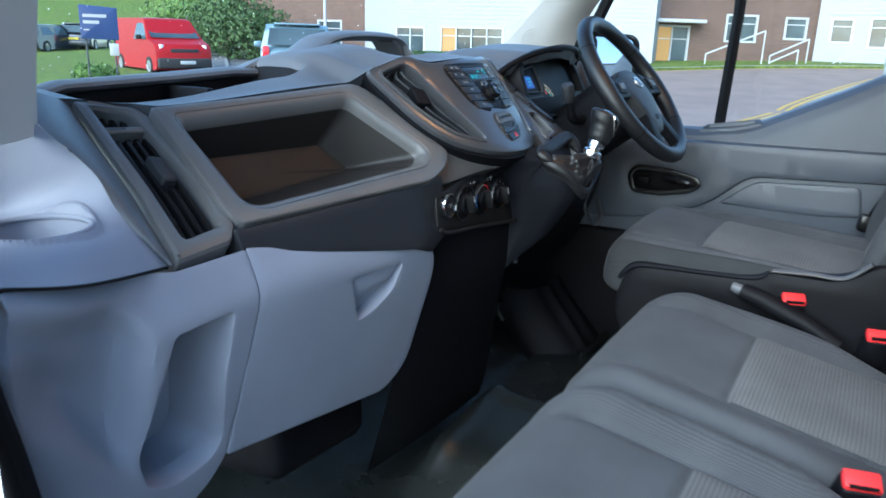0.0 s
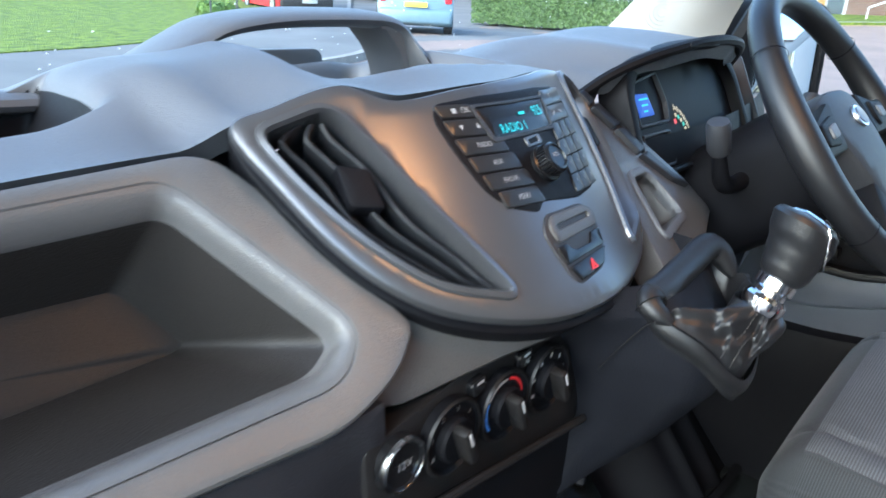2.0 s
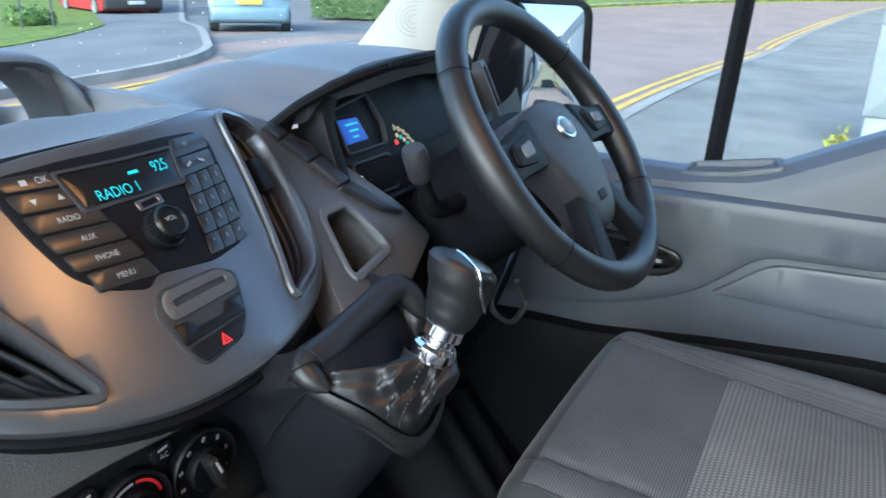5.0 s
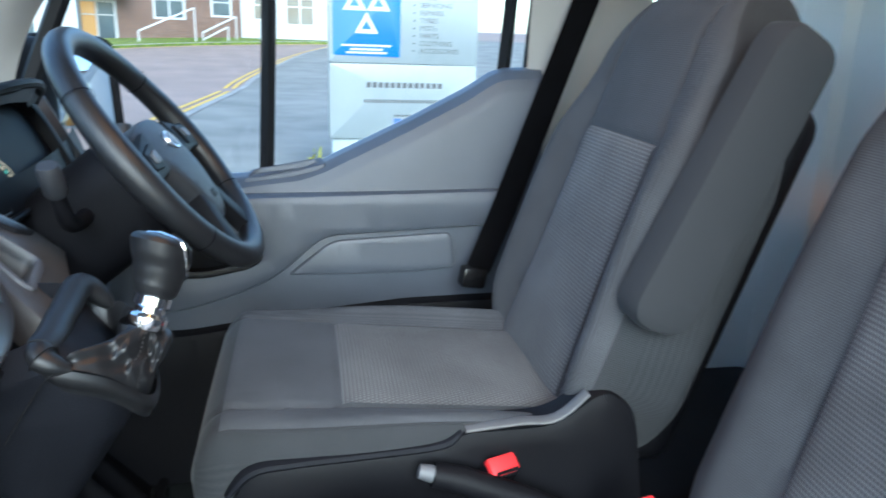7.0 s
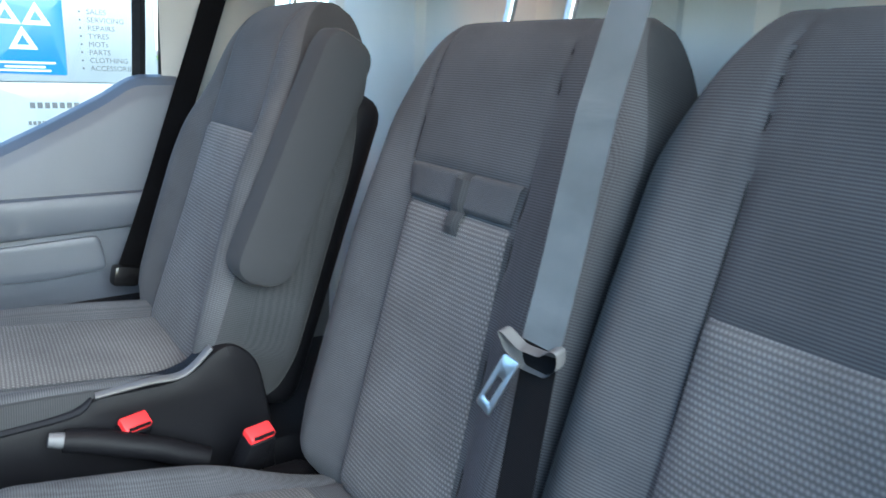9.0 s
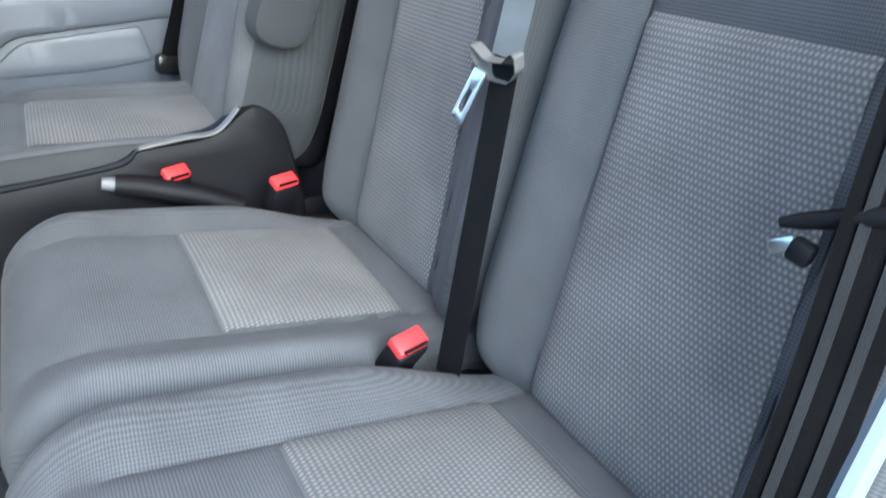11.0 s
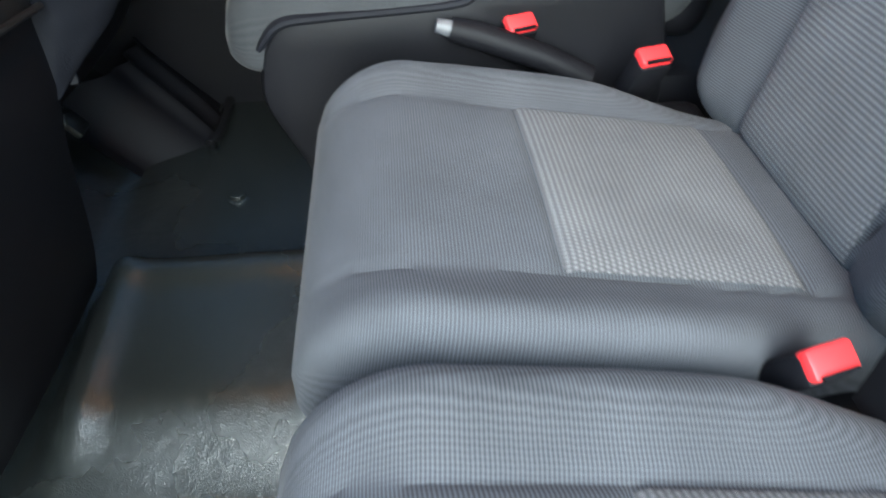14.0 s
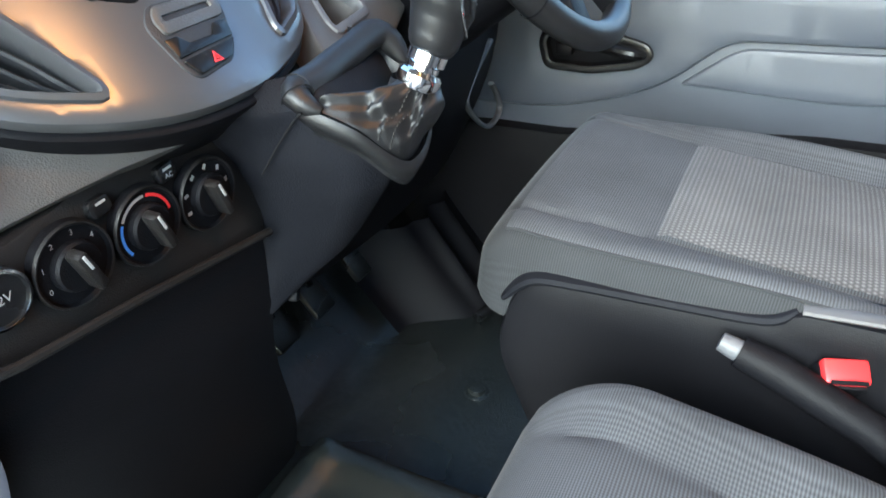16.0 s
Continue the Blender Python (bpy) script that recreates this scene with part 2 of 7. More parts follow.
def part(name, bm, material, parent=None, label="", sharp=32, category="", kind=""):
    """Link a bmesh, built in world places, as one mesh under a thing or a part."""
    me = bpy.data.meshes.new(name)
    bmesh.ops.recalc_face_normals(bm, faces=bm.faces)
    for f in bm.faces:
        f.smooth = True
    bm.to_mesh(me)
    bm.free()
    me.set_sharp_from_angle(angle=radians(sharp))
    me.materials.append(material)
    ob = new(name, me)
    if parent:
        ob.parent = parent
        if not parent.parent:
            ob.matrix_parent_inverse = Matrix.Translation(-Vector(parent.location))
    return tagged(ob, label, category, "", kind)


def solid(name, bm, material, label, category="", kind="", sharp=32):
    return part(name, bm, material, None, label, sharp, category, kind)


def grid(nu, nv, f, close_u=False, cap=False, uv=None):
    """A sheet or tube of (nu+1) x (nv+1) points f(a, b) with a, b in 0..1."""
    bm = bmesh.new()
    lay = bm.loops.layers.uv.new("UVMap") if uv else None
    cu = nu if close_u else nu + 1
    vs = [[bm.verts.new(f(i / nu, j / nv)) for i in range(cu)] for j in range(nv + 1)]
    for j in range(nv):
        for i in range(nu):
            k = (i + 1) % cu
            try:
                face = bm.faces.new((vs[j][i], vs[j][k], vs[j + 1][k], vs[j + 1][i]))
            except ValueError:
                continue
            if lay:
                for loop, (a, b) in zip(face.loops, ((i, j), (i + 1, j), (i + 1, j + 1), (i, j + 1))):
                    loop[lay].uv = uv(a / nu, b / nv)
    if cap:
        for row in (vs[0], vs[-1]):
            bm.faces.new(row)
    return bm


def join(*bms):
    out = bms[0]
    for b in bms[1:]:
        me = bpy.data.meshes.new("tmp")
        b.to_mesh(me)
        b.free()
        out.from_mesh(me)
        bpy.data.meshes.remove(me)
    return out


def spline(pts, n, closed=False):
    """Smooth curve through points."""
    p = [Vector(q) for q in pts]
    out = []
    m = len(p)
    for i in range(m if closed else m - 1):
        a, b, c, d = (p[(i - 1) % m], p[i], p[(i + 1) % m], p[(i + 2) % m]) if closed else (p[max(i - 1, 0)], p[i], p[i + 1], p[min(i + 2, m - 1)])
        for k in range(n):
            t = k / n
            out.append(0.5 * (2 * b + (c - a) * t + (2 * a - 5 * b + 4 * c - d) * t * t + (3 * b - a - 3 * c + d) * t ** 3))
    if not closed:
        out.append(p[-1])
    return out


def at(pts, t, closed=False):
    """The point at share t of a polyline given by its corners, smoothed."""
    n = 12
    s = spline(pts, n, closed)
    x = min(max(t, 0), 1) * (len(s) - 1)
    i = min(int(x), len(s) - 2)
    return s[i].lerp(s[i + 1], x - i)


def lerp_table(rows, x):
    """Smooth value from a short table of (x, value)."""
    if x <= rows[0][0]:
        return rows[0][1]
    for (x0, a), (x1, b) in zip(rows, rows[1:]):
        if x <= x1:
            t = (x - x0) / (x1 - x0)
            t = t * t * (3 - 2 * t)
            return a + (b - a) * t
    return rows[-1][1]


def lerp_line(rows, x):
    """Straight value from a short table of (x, value)."""
    return float(np.interp(x, [r[0] for r in rows], [r[1] for r in rows]))


def step(a, b, x):
    t = min(max((x - a) / (b - a), 0), 1)
    return t * t * (3 - 2 * t)


def rounded(pts, r, n=5):
    """A flat outline with its corners rounded by r (one number or one for each corner)."""
    out = []
    m = len(pts)
    for i in range(m):
        a, b, c = (Vector(pts[(i + k) % m]) for k in (-1, 0, 1))
        rr = r[i] if isinstance(r, (list, tuple)) else r
        d0, d1 = (a - b), (c - b)
        k0, k1 = min(rr, d0.length * 0.48), min(rr, d1.length * 0.48)
        s, e = b + d0.normalized() * k0, b + d1.normalized() * k1
        for k in range(n + 1):
            t = k / n
            out.append(s * (1 - t) ** 2 + b * 2 * t * (1 - t) + e * t * t)
    return out


def inset(pts, d):
    """The outline moved inward by d."""
    m = len(pts)
    area = sum(pts[i][0] * pts[(i + 1) % m][1] - pts[(i + 1) % m][0] * pts[i][1] for i in range(m))
    sgn = 1 if area > 0 else -1
    out = []
    for i in range(m):
        a, b, c = (Vector(pts[(i + k) % m]) for k in (-1, 0, 1))
        e0, e1 = (b - a), (c - b)
        if e0.length < 1e-9:
            e0 = e1
        if e1.length < 1e-9:
            e1 = e0
        e0, e1 = e0.normalized(), e1.normalized()
        n0, n1 = Vector((-e0.y, e0.x)), Vector((-e1.y, e1.x))
        h = n0 + n1
        h = h.normalized() if h.length > 1e-6 else n0
        k = 1 / max(0.5, h.dot(n0))
        out.append(b + h * d * k * sgn)
    return out


def plate(outline, f, front, back, holes=(), cell=0.02, edge=0.003, hole_back=None):
    """A panel that follows the surface f(u, v, out): rounded outer edge, walls to `back`, and holes that go through it."""
    from mathutils.geometry import delaunay_2d_cdt
    def fine(ring):
        """Long straight edges get points of their own, so that they follow a curved surface."""
        ring = [Vector(p) for p in ring]
        out = []
        for a, b in zip(ring, ring[1:] + ring[:1]):
            k = min(40, max(1, int((b - a).length / (cell * 1.3))))
            out += [a.lerp(b, i / k) for i in range(k)]
        return out
    outline = fine(outline)
    rings = [(outline, -1)] + [(fine(h), 1) for h in holes]
    pts, edges = [], []
    inner = []
    for ring, sgn in rings:
        q = inset(ring, edge * (1 if sgn < 0 else -1)) if edge else ring
        inner.append(q)
        k = len(pts)
        pts += q
        edges += [(k + i, k + (i + 1) % len(q)) for i in range(len(q))]

    def inside(p, poly):
        c = False
        for i in range(len(poly)):
            a, b = poly[i], poly[i - 1]
            if (a.y > p.y) != (b.y > p.y) and p.x < (b.x - a.x) * (p.y - a.y) / (b.y - a.y) + a.x:
                c = not c
        return c
    lo = Vector((min(p.x for p in outline), min(p.y for p in outline)))
    hi = Vector((max(p.x for p in outline), max(p.y for p in outline)))
    y = lo.y + cell * 0.5
    while y < hi.y:
        x = lo.x + cell * 0.5
        while x < hi.x:
            p = Vector((x, y))
            if inside(p, inner[0]) and not any(inside(p, h) for h in inner[1:]):
                pts.append(p)
            x += cell
        y += cell
    v2, _, faces, _, _, _ = delaunay_2d_cdt([Vector((p.x, p.y)) for p in pts], edges, [], 0, 1e-6)
    bm = bmesh.new()
    vs = [bm.verts.new(f(p.x, p.y, front)) for p in v2]
    for fa in faces:
        c = sum((v2[i] for i in fa), Vector((0, 0))) / len(fa)
        if inside(c, inner[0]) and not any(inside(c, h) for h in inner[1:]):
            try:
                bm.faces.new([vs[i] for i in fa])
            except ValueError:
                pass
    for k, (ring, sgn) in enumerate(rings):
        q = inner[k]
        deep = back if (k == 0 or hole_back is None) else hole_back
        levels = [(q, front)]
        if edge:
            mid = [a.lerp(b, 0.7) for a, b in zip(q, ring)]
            levels += [(mid, front - edge * 0.3), (ring, front - edge)]
        levels.append((ring, deep))
        rows = [[bm.verts.new(f(p.x, p.y, o)) for p in lv] for lv, o in levels]
        m = len(q)
        for r0, r1 in zip(rows, rows[1:]):
            for i in range(m):
                j = (i + 1) % m
                try:
                    bm.faces.new((r0[i], r0[j], r1[j], r1[i]))
                except ValueError:
                    pass
    bmesh.ops.remove_doubles(bm, verts=bm.verts, dist=1e-5)
    return bm


def tube(pts, r, seg=12, closed=False, up=(0, 0, 1), flat=1.0, cap=True):
    """A pipe along points. r: radius, or a function of the share 0..1. flat: its second radius as a share."""
    p = [Vector(q) for q in pts]
    m = len(p)
    rf = r if callable(r) else (lambda t: r)
    bm = bmesh.new()
    rings = []
    side = None
    for i in range(m):
        a, b = (p[i - 1], p[(i + 1) % m]) if closed else (p[max(i - 1, 0)], p[min(i + 1, m - 1)])
        d = (b - a).normalized()
        if side is None:
            side = d.cross(Vector(up))
            if side.length < 1e-4:
                side = d.cross(Vector((1, 0, 0)))
        side = (side - d * side.dot(d)).normalized()
        nrm = side.cross(d)
        k = rf(i / (m - 1))
        rings.append([bm.verts.new(p[i] + side * math.cos(2 * math.pi * j / seg) * k + nrm * math.sin(2 * math.pi * j / seg) * k * flat) for j in range(seg)])
    pairs = list(zip(rings, rings[1:])) + ([(rings[-1], rings[0])] if closed else [])
    for r0, r1 in pairs:
        for j in range(seg):
            bm.faces.new((r0[j], r0[(j + 1) % seg], r1[(j + 1) % seg], r1[j]))
    if cap and not closed:
        bm.faces.new(rings[0])
        bm.faces.new(rings[-1])
    return bm


def box(m, size, r=0.004, seg=2):
    """A block with rounded edges at the pose m."""
    bm = bmesh.new()
    bmesh.ops.create_cube(bm, size=1)
    bmesh.ops.scale(bm, vec=size, verts=bm.verts)
    if r:
        bmesh.ops.bevel(bm, geom=bm.edges[:], offset=min(r, min(size) * 0.45), segments=seg, affect="EDGES", profile=0.5)
    bm.transform(m)
    return bm


def turned(profile, m, seg=32):
    """A turned body: (radius, height) pairs round the local z axis of m."""
    k = len(profile) - 1

    def f(a, b):
        x = b * k
        i = min(int(round(x)), k)
        r, h = profile[i]
        return m @ Vector((r * math.cos(2 * math.pi * a), r * math.sin(2 * math.pi * a), h))
    bm = grid(seg, k, f, close_u=True)
    bmesh.ops.remove_doubles(bm, verts=bm.verts, dist=1e-6)
    return bm


def frame_map(o, u, v):
    """A flat surface: f(a, b, out) from an origin and two directions."""
    o, u, v = Vector(o), Vector(u).normalized(), Vector(v).normalized()
    n = u.cross(v).normalized()
    return lambda a, b, k: o + u * a + v * b + n * k


def along_normal(y_of, toward=-1):
    """A surface given as y = y_of(x, z), with `out` towards the seats."""
    def f(x, z, o):
        e = 0.001
        dx = (y_of(x + e, z) - y_of(x - e, z)) / (2 * e)
        dz = (y_of(x, z + e) - y_of(x, z - e)) / (2 * e)
        n = Vector((dx, -1, dz)).normalized()
        return Vector((x, y_of(x, z), z)) + n * o
    return f


def lettering(text, size, f, u, v, out=0.0006, turn=0.0, align="CENTER"):
    """Writing as a flat mesh laid on the surface f with its middle at (u, v)."""
    cu = bpy.data.curves.new("writing", "FONT")
    cu.body, cu.size, cu.align_x, cu.align_y = text, size, align, "CENTER"
    cu.resolution_u = 3
    ob = bpy.data.objects.new("writing", cu)
    me = bpy.data.meshes.new_from_object(ob)
    bm = bmesh.new()
    bm.from_mesh(me)
    c, s = math.cos(radians(turn)), math.sin(radians(turn))
    for q in bm.verts:
        q.co = f(u + q.co.x * c - q.co.y * s, v + q.co.x * s + q.co.y * c, out)
    bpy.data.objects.remove(ob)
    bpy.data.curves.remove(cu)
    bpy.data.meshes.remove(me)
    return bm


def bar(f, u, v, w, h, out=0.0006, turn=0.0):
    """A flat printed bar."""
    c, s = math.cos(radians(turn)), math.sin(radians(turn))
    bm = bmesh.new()
    bm.faces.new([bm.verts.new(f(u + x * c - y * s, v + x * s + y * c, out)) for x, y in ((-w / 2, -h / 2), (w / 2, -h / 2), (w / 2, h / 2), (-w / 2, h / 2))])
    return bm


# ---- cab shell ----
FLOOR = 0.09


def floor_h(x, y):
    z = FLOOR + (0.078 - 0.22 * (x - 0.15) ** 2 - 0.03 * (y - 0.45) ** 2) * step(0.215, 0.165, x) * step(-0.21, -0.06, x) * step(0.675, 0.61, y)
    if -0.15 < x < 0.2:
        z += 0.011 * math.exp(-((y - 0.598) / 0.022) ** 2) * step(-0.14, -0.08, x) * step(0.185, 0.16, x)
        z += 0.009 * math.exp(-((x - 0.14) / 0.024) ** 2) * step(0.62, 0.58, y)
    z += 0.30 * step(0.70, 1.02, y)
    z += 0.004 * noise.noise(Vector((x * 6, y * 6, 0)))
    return z


solid("floor", grid(210, 170, lambda a, b: Vector((-0.86 + 1.70 * a, -0.55 + 1.6 * b, floor_h(-0.86 + 1.70 * a, -0.55 + 1.6 * b)))), M_RUBBER,
      "worn black moulded rubber floor mat of the cab", "floor", "structure")
for bx, by in ((-0.27, 0.43), (0.42, 0.5)):
    solid("floor_stud", turned([(0.0, 0.008), (0.012, 0.007), (0.014, 0.0), (0.02, -0.001), (0.022, -0.004)], pose(bx, by, floor_h(bx, by) + 0.002)), M_RUBBER,
          "round rubber fixing stud on the floor mat", "stud")

solid("ceiling", box(pose(0, 0.1, 1.53), (1.66, 1.3, 0.03), 0.01), M_PILLAR, "pale grey headliner under the cab roof", "ceiling", "structure")
dome = thing("courtesy_lamp", (0.04, 0.09, 1.515), "lit warm courtesy lamp in the headliner", "ceiling lamp")
part("housing", plate(rounded([(-0.12, -0.075), (0.12, -0.075), (0.12, 0.075), (-0.12, 0.075)], 0.02), lambda u, v, o: Vector((0.04 + u, 0.09 + v, 1.505 - o)), 0.012, -0.012, [rounded([(-0.09, -0.052), (0.09, -0.052), (0.09, 0.052), (-0.09, 0.052)], 0.01)], 0.05, 0.005), M_PILLAR, dome)
part("lens", plate(rounded([(-0.092, -0.054), (0.092, -0.054), (0.092, 0.054), (-0.092, 0.054)], 0.01), lambda u, v, o: Vector((0.04 + u, 0.09 + v, 1.505 - o)), 0.004, -0.002, cell=0.05, edge=0.002), glow("warm_lamp_lens", (1.0, 0.42, 0.14), 1.5), dome, "glowing lens")
solid("roof_skin", box(pose(0, 0.1, 1.58), (1.8, 1.4, 0.03), 0.012), M_PAINT, "white painted steel cab roof", "roof", "structure")


def bulk(a, b):
    x, z = -0.86 + 1.72 * a, 0.1 + 1.42 * b
    rib = 0.012 * step(0.0, 0.02, abs(math.sin(x * 9)) - 0.86)
    box_in = 0.02 * step(0.42, 0.44, x + 0.9) * step(0.80, 0.78, x) * step(1.12, 1.14, z)
    return Vector((x, -0.52 + rib + box_in * 0.6, z))


wall = solid("wall_bulkhead", grid(90, 50, bulk), M_BULK, "cream painted steel bulkhead behind the seats", "bulkhead", "structure")

# ---- dashboard ----
dash = thing("dashboard", (0, 0.75, FLOOR + 0.4), "charcoal and blue-grey moulded plastic dashboard under the windscreen", "dashboard")

LIP_Y = [(-0.74, 0.757), (-0.70, 0.76), (-0.64, 0.775), (-0.57, 0.757), (-0.54, 0.733), (-0.24, 0.692), (-0.2, 0.672), (-0.14, 0.655), (-0.1, 0.634), (-0.02, 0.622), (0.1, 0.645), (0.17, 0.672), (0.21, 0.672), (0.26, 0.64), (0.31, 0.615), (0.4, 0.605), (0.48, 0.61), (0.55, 0.63), (0.62, 0.67), (0.66, 0.70), (0.82, 0.74)]
LIP_Z = [(-0.74, 0.822), (-0.70, 0.822), (-0.64, 0.808), (-0.57, 0.800), (-0.54, 0.797), (-0.24, 0.816), (-0.2, 0.836), (-0.14, 0.855), (-0.1, 0.848), (-0.02, 0.853), (0.1, 0.853), (0.17, 0.833), (0.2, 0.818), (0.24, 0.838), (0.3, 0.864), (0.4, 0.874), (0.5, 0.868), (0.58, 0.846), (0.63, 0.815), (0.68, 0.81), (0.82, 0.815)]
PEAK = [(-0.74, 0.826), (-0.68, 0.826), (-0.6, 0.812), (-0.3, 0.828), (-0.2, 0.86), (-0.12, 0.872), (0.06, 0.868), (0.13, 0.852), (0.2, 0.838), (0.3, 0.868), (0.4, 0.878), (0.5, 0.87), (0.6, 0.842), (0.7, 0.825), (0.82, 0.82)]


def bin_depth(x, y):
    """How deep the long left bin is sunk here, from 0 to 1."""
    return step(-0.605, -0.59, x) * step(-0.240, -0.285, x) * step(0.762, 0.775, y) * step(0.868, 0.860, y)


def pad_z(x, y):
    y0, z0, zp = lerp_table(LIP_Y, x), lerp_table(LIP_Z, x), lerp_table(PEAK, x)
    z = z0 + (zp - z0) * step(y0, y0 + 0.11, y) + (0.800 - zp) * step(y0 + 0.14, 1.04, y)
    left = bin_depth(x, y)
    mid = step(-0.135, -0.11, x) * step(0.118, 0.085, x) * step(0.675, 0.715, y) * step(0.915, 0.875, y)
    return z - 0.06 * left - 0.075 * mid


def pad(a, b):
    """Rows of the mesh follow the lip, the front edge of the left bin and its far edge."""
    x = -0.74 + 1.55 * a
    y0 = lerp_table(LIP_Y, x)
    rows = [(0.0, y0), (0.2, max(0.7615, y0 + 0.01)), (0.32, max(0.7755, y0 + 0.012)), (0.55, 0.8595), (0.64, 0.8685), (1.0, 1.05)]
    y = lerp_line(rows, b)
    return Vector((x, y, pad_z(x, y)))


tp = part("top_pad", grid(260, 100, pad), M_PAD, dash, "soft charcoal top pad with open bins")
# Black on the sunk bin faces stands in for the shade down there.
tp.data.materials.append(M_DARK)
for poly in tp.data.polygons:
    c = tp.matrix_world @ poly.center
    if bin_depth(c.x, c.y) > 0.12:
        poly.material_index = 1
part("pad_skirt", grid(220, 2, lambda a, b: Vector((-0.74 + 1.55 * a, lerp_table(LIP_Y, -0.74 + 1.55 * a) + 0.002 + 0.014 * b, lerp_table(LIP_Z, -0.74 + 1.55 * a) - 0.022 * b))), M_PAD, dash)
part("bin_lip", tube([(-0.63, 0.87, 0.80), (-0.58, 0.872, 0.812), (-0.42, 0.874, 0.818), (-0.3, 0.876, 0.824), (-0.24, 0.873, 0.822), (-0.2, 0.87, 0.815)], 0.02, 12, flat=0.45), M_PAD, dash)
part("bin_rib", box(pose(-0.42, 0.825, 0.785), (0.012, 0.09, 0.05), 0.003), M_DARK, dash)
BRIDGE = spline([(-0.235, 0.80, 0.834), (-0.19, 0.826, 0.85), (-0.145, 0.842, 0.866), (-0.11, 0.845, 0.878), (-0.05, 0.846, 0.884), (0.03, 0.846, 0.884), (0.07, 0.845, 0.881), (0.093, 0.842, 0.872), (0.104, 0.838, 0.856), (0.112, 0.832, 0.838), (0.12, 0.828, 0.822)], 7)
part("bin_bridge", tube(BRIDGE, lambda t: 0.030 + 0.008 * math.sin(math.pi * t) + 0.016 * step(0.72, 1.0, t), 16, flat=0.24, up=(0, 0.2, 1)), M_PAD, dash, "arched handle over the middle bin")
part("bridge_foot", plate(rounded([(0.05, 0.884), (0.085, 0.880), (0.118, 0.858), (0.150, 0.838), (0.150, 0.815), (0.098, 0.815), (0.086, 0.850)], [0.006, 0.02, 0.02, 0.02, 0.004, 0.004, 0.02]), lambda x, z, o: Vector((x + 0.12 * o, 0.835 - o, z)), 0.022, -0.028, cell=0.03, edge=0.008), M_PAD, dash)
part("bin_back", plate(rounded([(-0.12, 0.79), (0.085, 0.79), (0.075, 0.845), (-0.11, 0.848)], 0.012), lambda x, z, o: Vector((x, 0.925 - o, z)), 0.0, -0.01, cell=0.05, edge=0.002), M_PAD, dash)


# tray with its frame
def tray_y(x, z):
    return 0.579 + 1.2 * (z - 0.725) - 0.2 * (x + 0.21)


f_tray = along_normal(tray_y)
TRAY_HOLE = rounded([(-0.531, 0.777), (-0.262, 0.792), (-0.209, 0.722), (-0.231, 0.711), (-0.517, 0.694), (-0.529, 0.699)], [0.008, 0.01, 0.008, 0.012, 0.012, 0.008], 6)
TRAY_RIM = rounded([(-0.54, 0.785), (-0.256, 0.801), (-0.197, 0.722), (-0.224, 0.702), (-0.52, 0.685), (-0.539, 0.692)], [0.01, 0.014, 0.014, 0.018, 0.016, 0.01], 6)
TRAY_FLOOR = rounded([(-0.505, 0.742, 0.724), (-0.279, 0.717, 0.724), (-0.253, 0.681, 0.690), (-0.262, 0.683, 0.686), (-0.5, 0.703, 0.668), (-0.505, 0.705, 0.670)], [0.008, 0.007, 0.006, 0.006, 0.01, 0.01], 6)
part("tray_frame", plate(rounded([(-0.559, 0.7935), (-0.43, 0.7995), (-0.228, 0.813), (-0.208, 0.795), (-0.163, 0.716), (-0.19, 0.699), (-0.237, 0.6855), (-0.557, 0.6755), (-0.566, 0.687)], [0.006, 0.05, 0.02, 0.04, 0.008, 0.02, 0.02, 0.006, 0.006]), f_tray, 0.006, -0.03,
     [TRAY_RIM], 0.016, 0.003, 0.004), M_TRAY, dash, "grained charcoal frame round the open tray")


def tray_in(a, b):
    """From the rim over a soft edge into the well, down its sloping walls to the floor."""
    m = len(TRAY_HOLE)
    i = round(a * m) % m
    p0, p1, p2 = f_tray(*TRAY_RIM[i], 0.0045), f_tray(*TRAY_HOLE[i], -0.012), Vector(TRAY_FLOOR[i])
    mid = f_tray(*TRAY_RIM[i].lerp(TRAY_HOLE[i], 0.75), 0.002)
    if b <= 0.2:
        t = b / 0.2
        return p0 * (1 - t) ** 2 + mid * 2 * t * (1 - t) + p1 * t * t
    if b <= 0.8:
        return p1.lerp(p2, (b - 0.2) / 0.6)
    return p2.lerp(Vector((-0.385, 0.712, 0.697)), (b - 0.8) / 0.2)


# Hidden block, added to stop daylight leaking in beside the tray frame.
part("core", box(pose(-0.235, 0.735, 0.775, 0, 0, -12), (0.14, 0.05, 0.07), 0.01), M_DARK, dash)
part("tray_lip", grid(len(TRAY_HOLE), 8, lambda a, b: tray_in(a, 0.22 * b), close_u=True), M_TRAY, dash)
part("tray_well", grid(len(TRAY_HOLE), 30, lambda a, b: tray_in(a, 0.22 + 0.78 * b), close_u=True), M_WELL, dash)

# dark strip between tray frame and glovebox, and the band under the centre stack
part("strip", plate(rounded([(-0.572, 0.648), (-0.572, 0.677), (-0.556, 0.6745), (-0.237, 0.6845), (-0.205, 0.69), (-0.2, 0.6), (-0.24, 0.58), (-0.30, 0.60)], 0.004),
     along_normal(lambda x, z: 0.580 - 0.13 * (x + 0.56) + (0.30 * (z - 0.672) if z > 0.6 else -0.0216 + 0.12 * (0.6 - z)) + 0.02 * step(-0.29, -0.205, x) * step(0.69, 0.625, z)), 0.0, -0.03, cell=0.015), M_STRIP, dash)


def band_y(x, z):
    return 0.517 + 0.62 * (z - 0.69) + 1.1 * (x - 0.02) ** 2


f_band = along_normal(band_y)
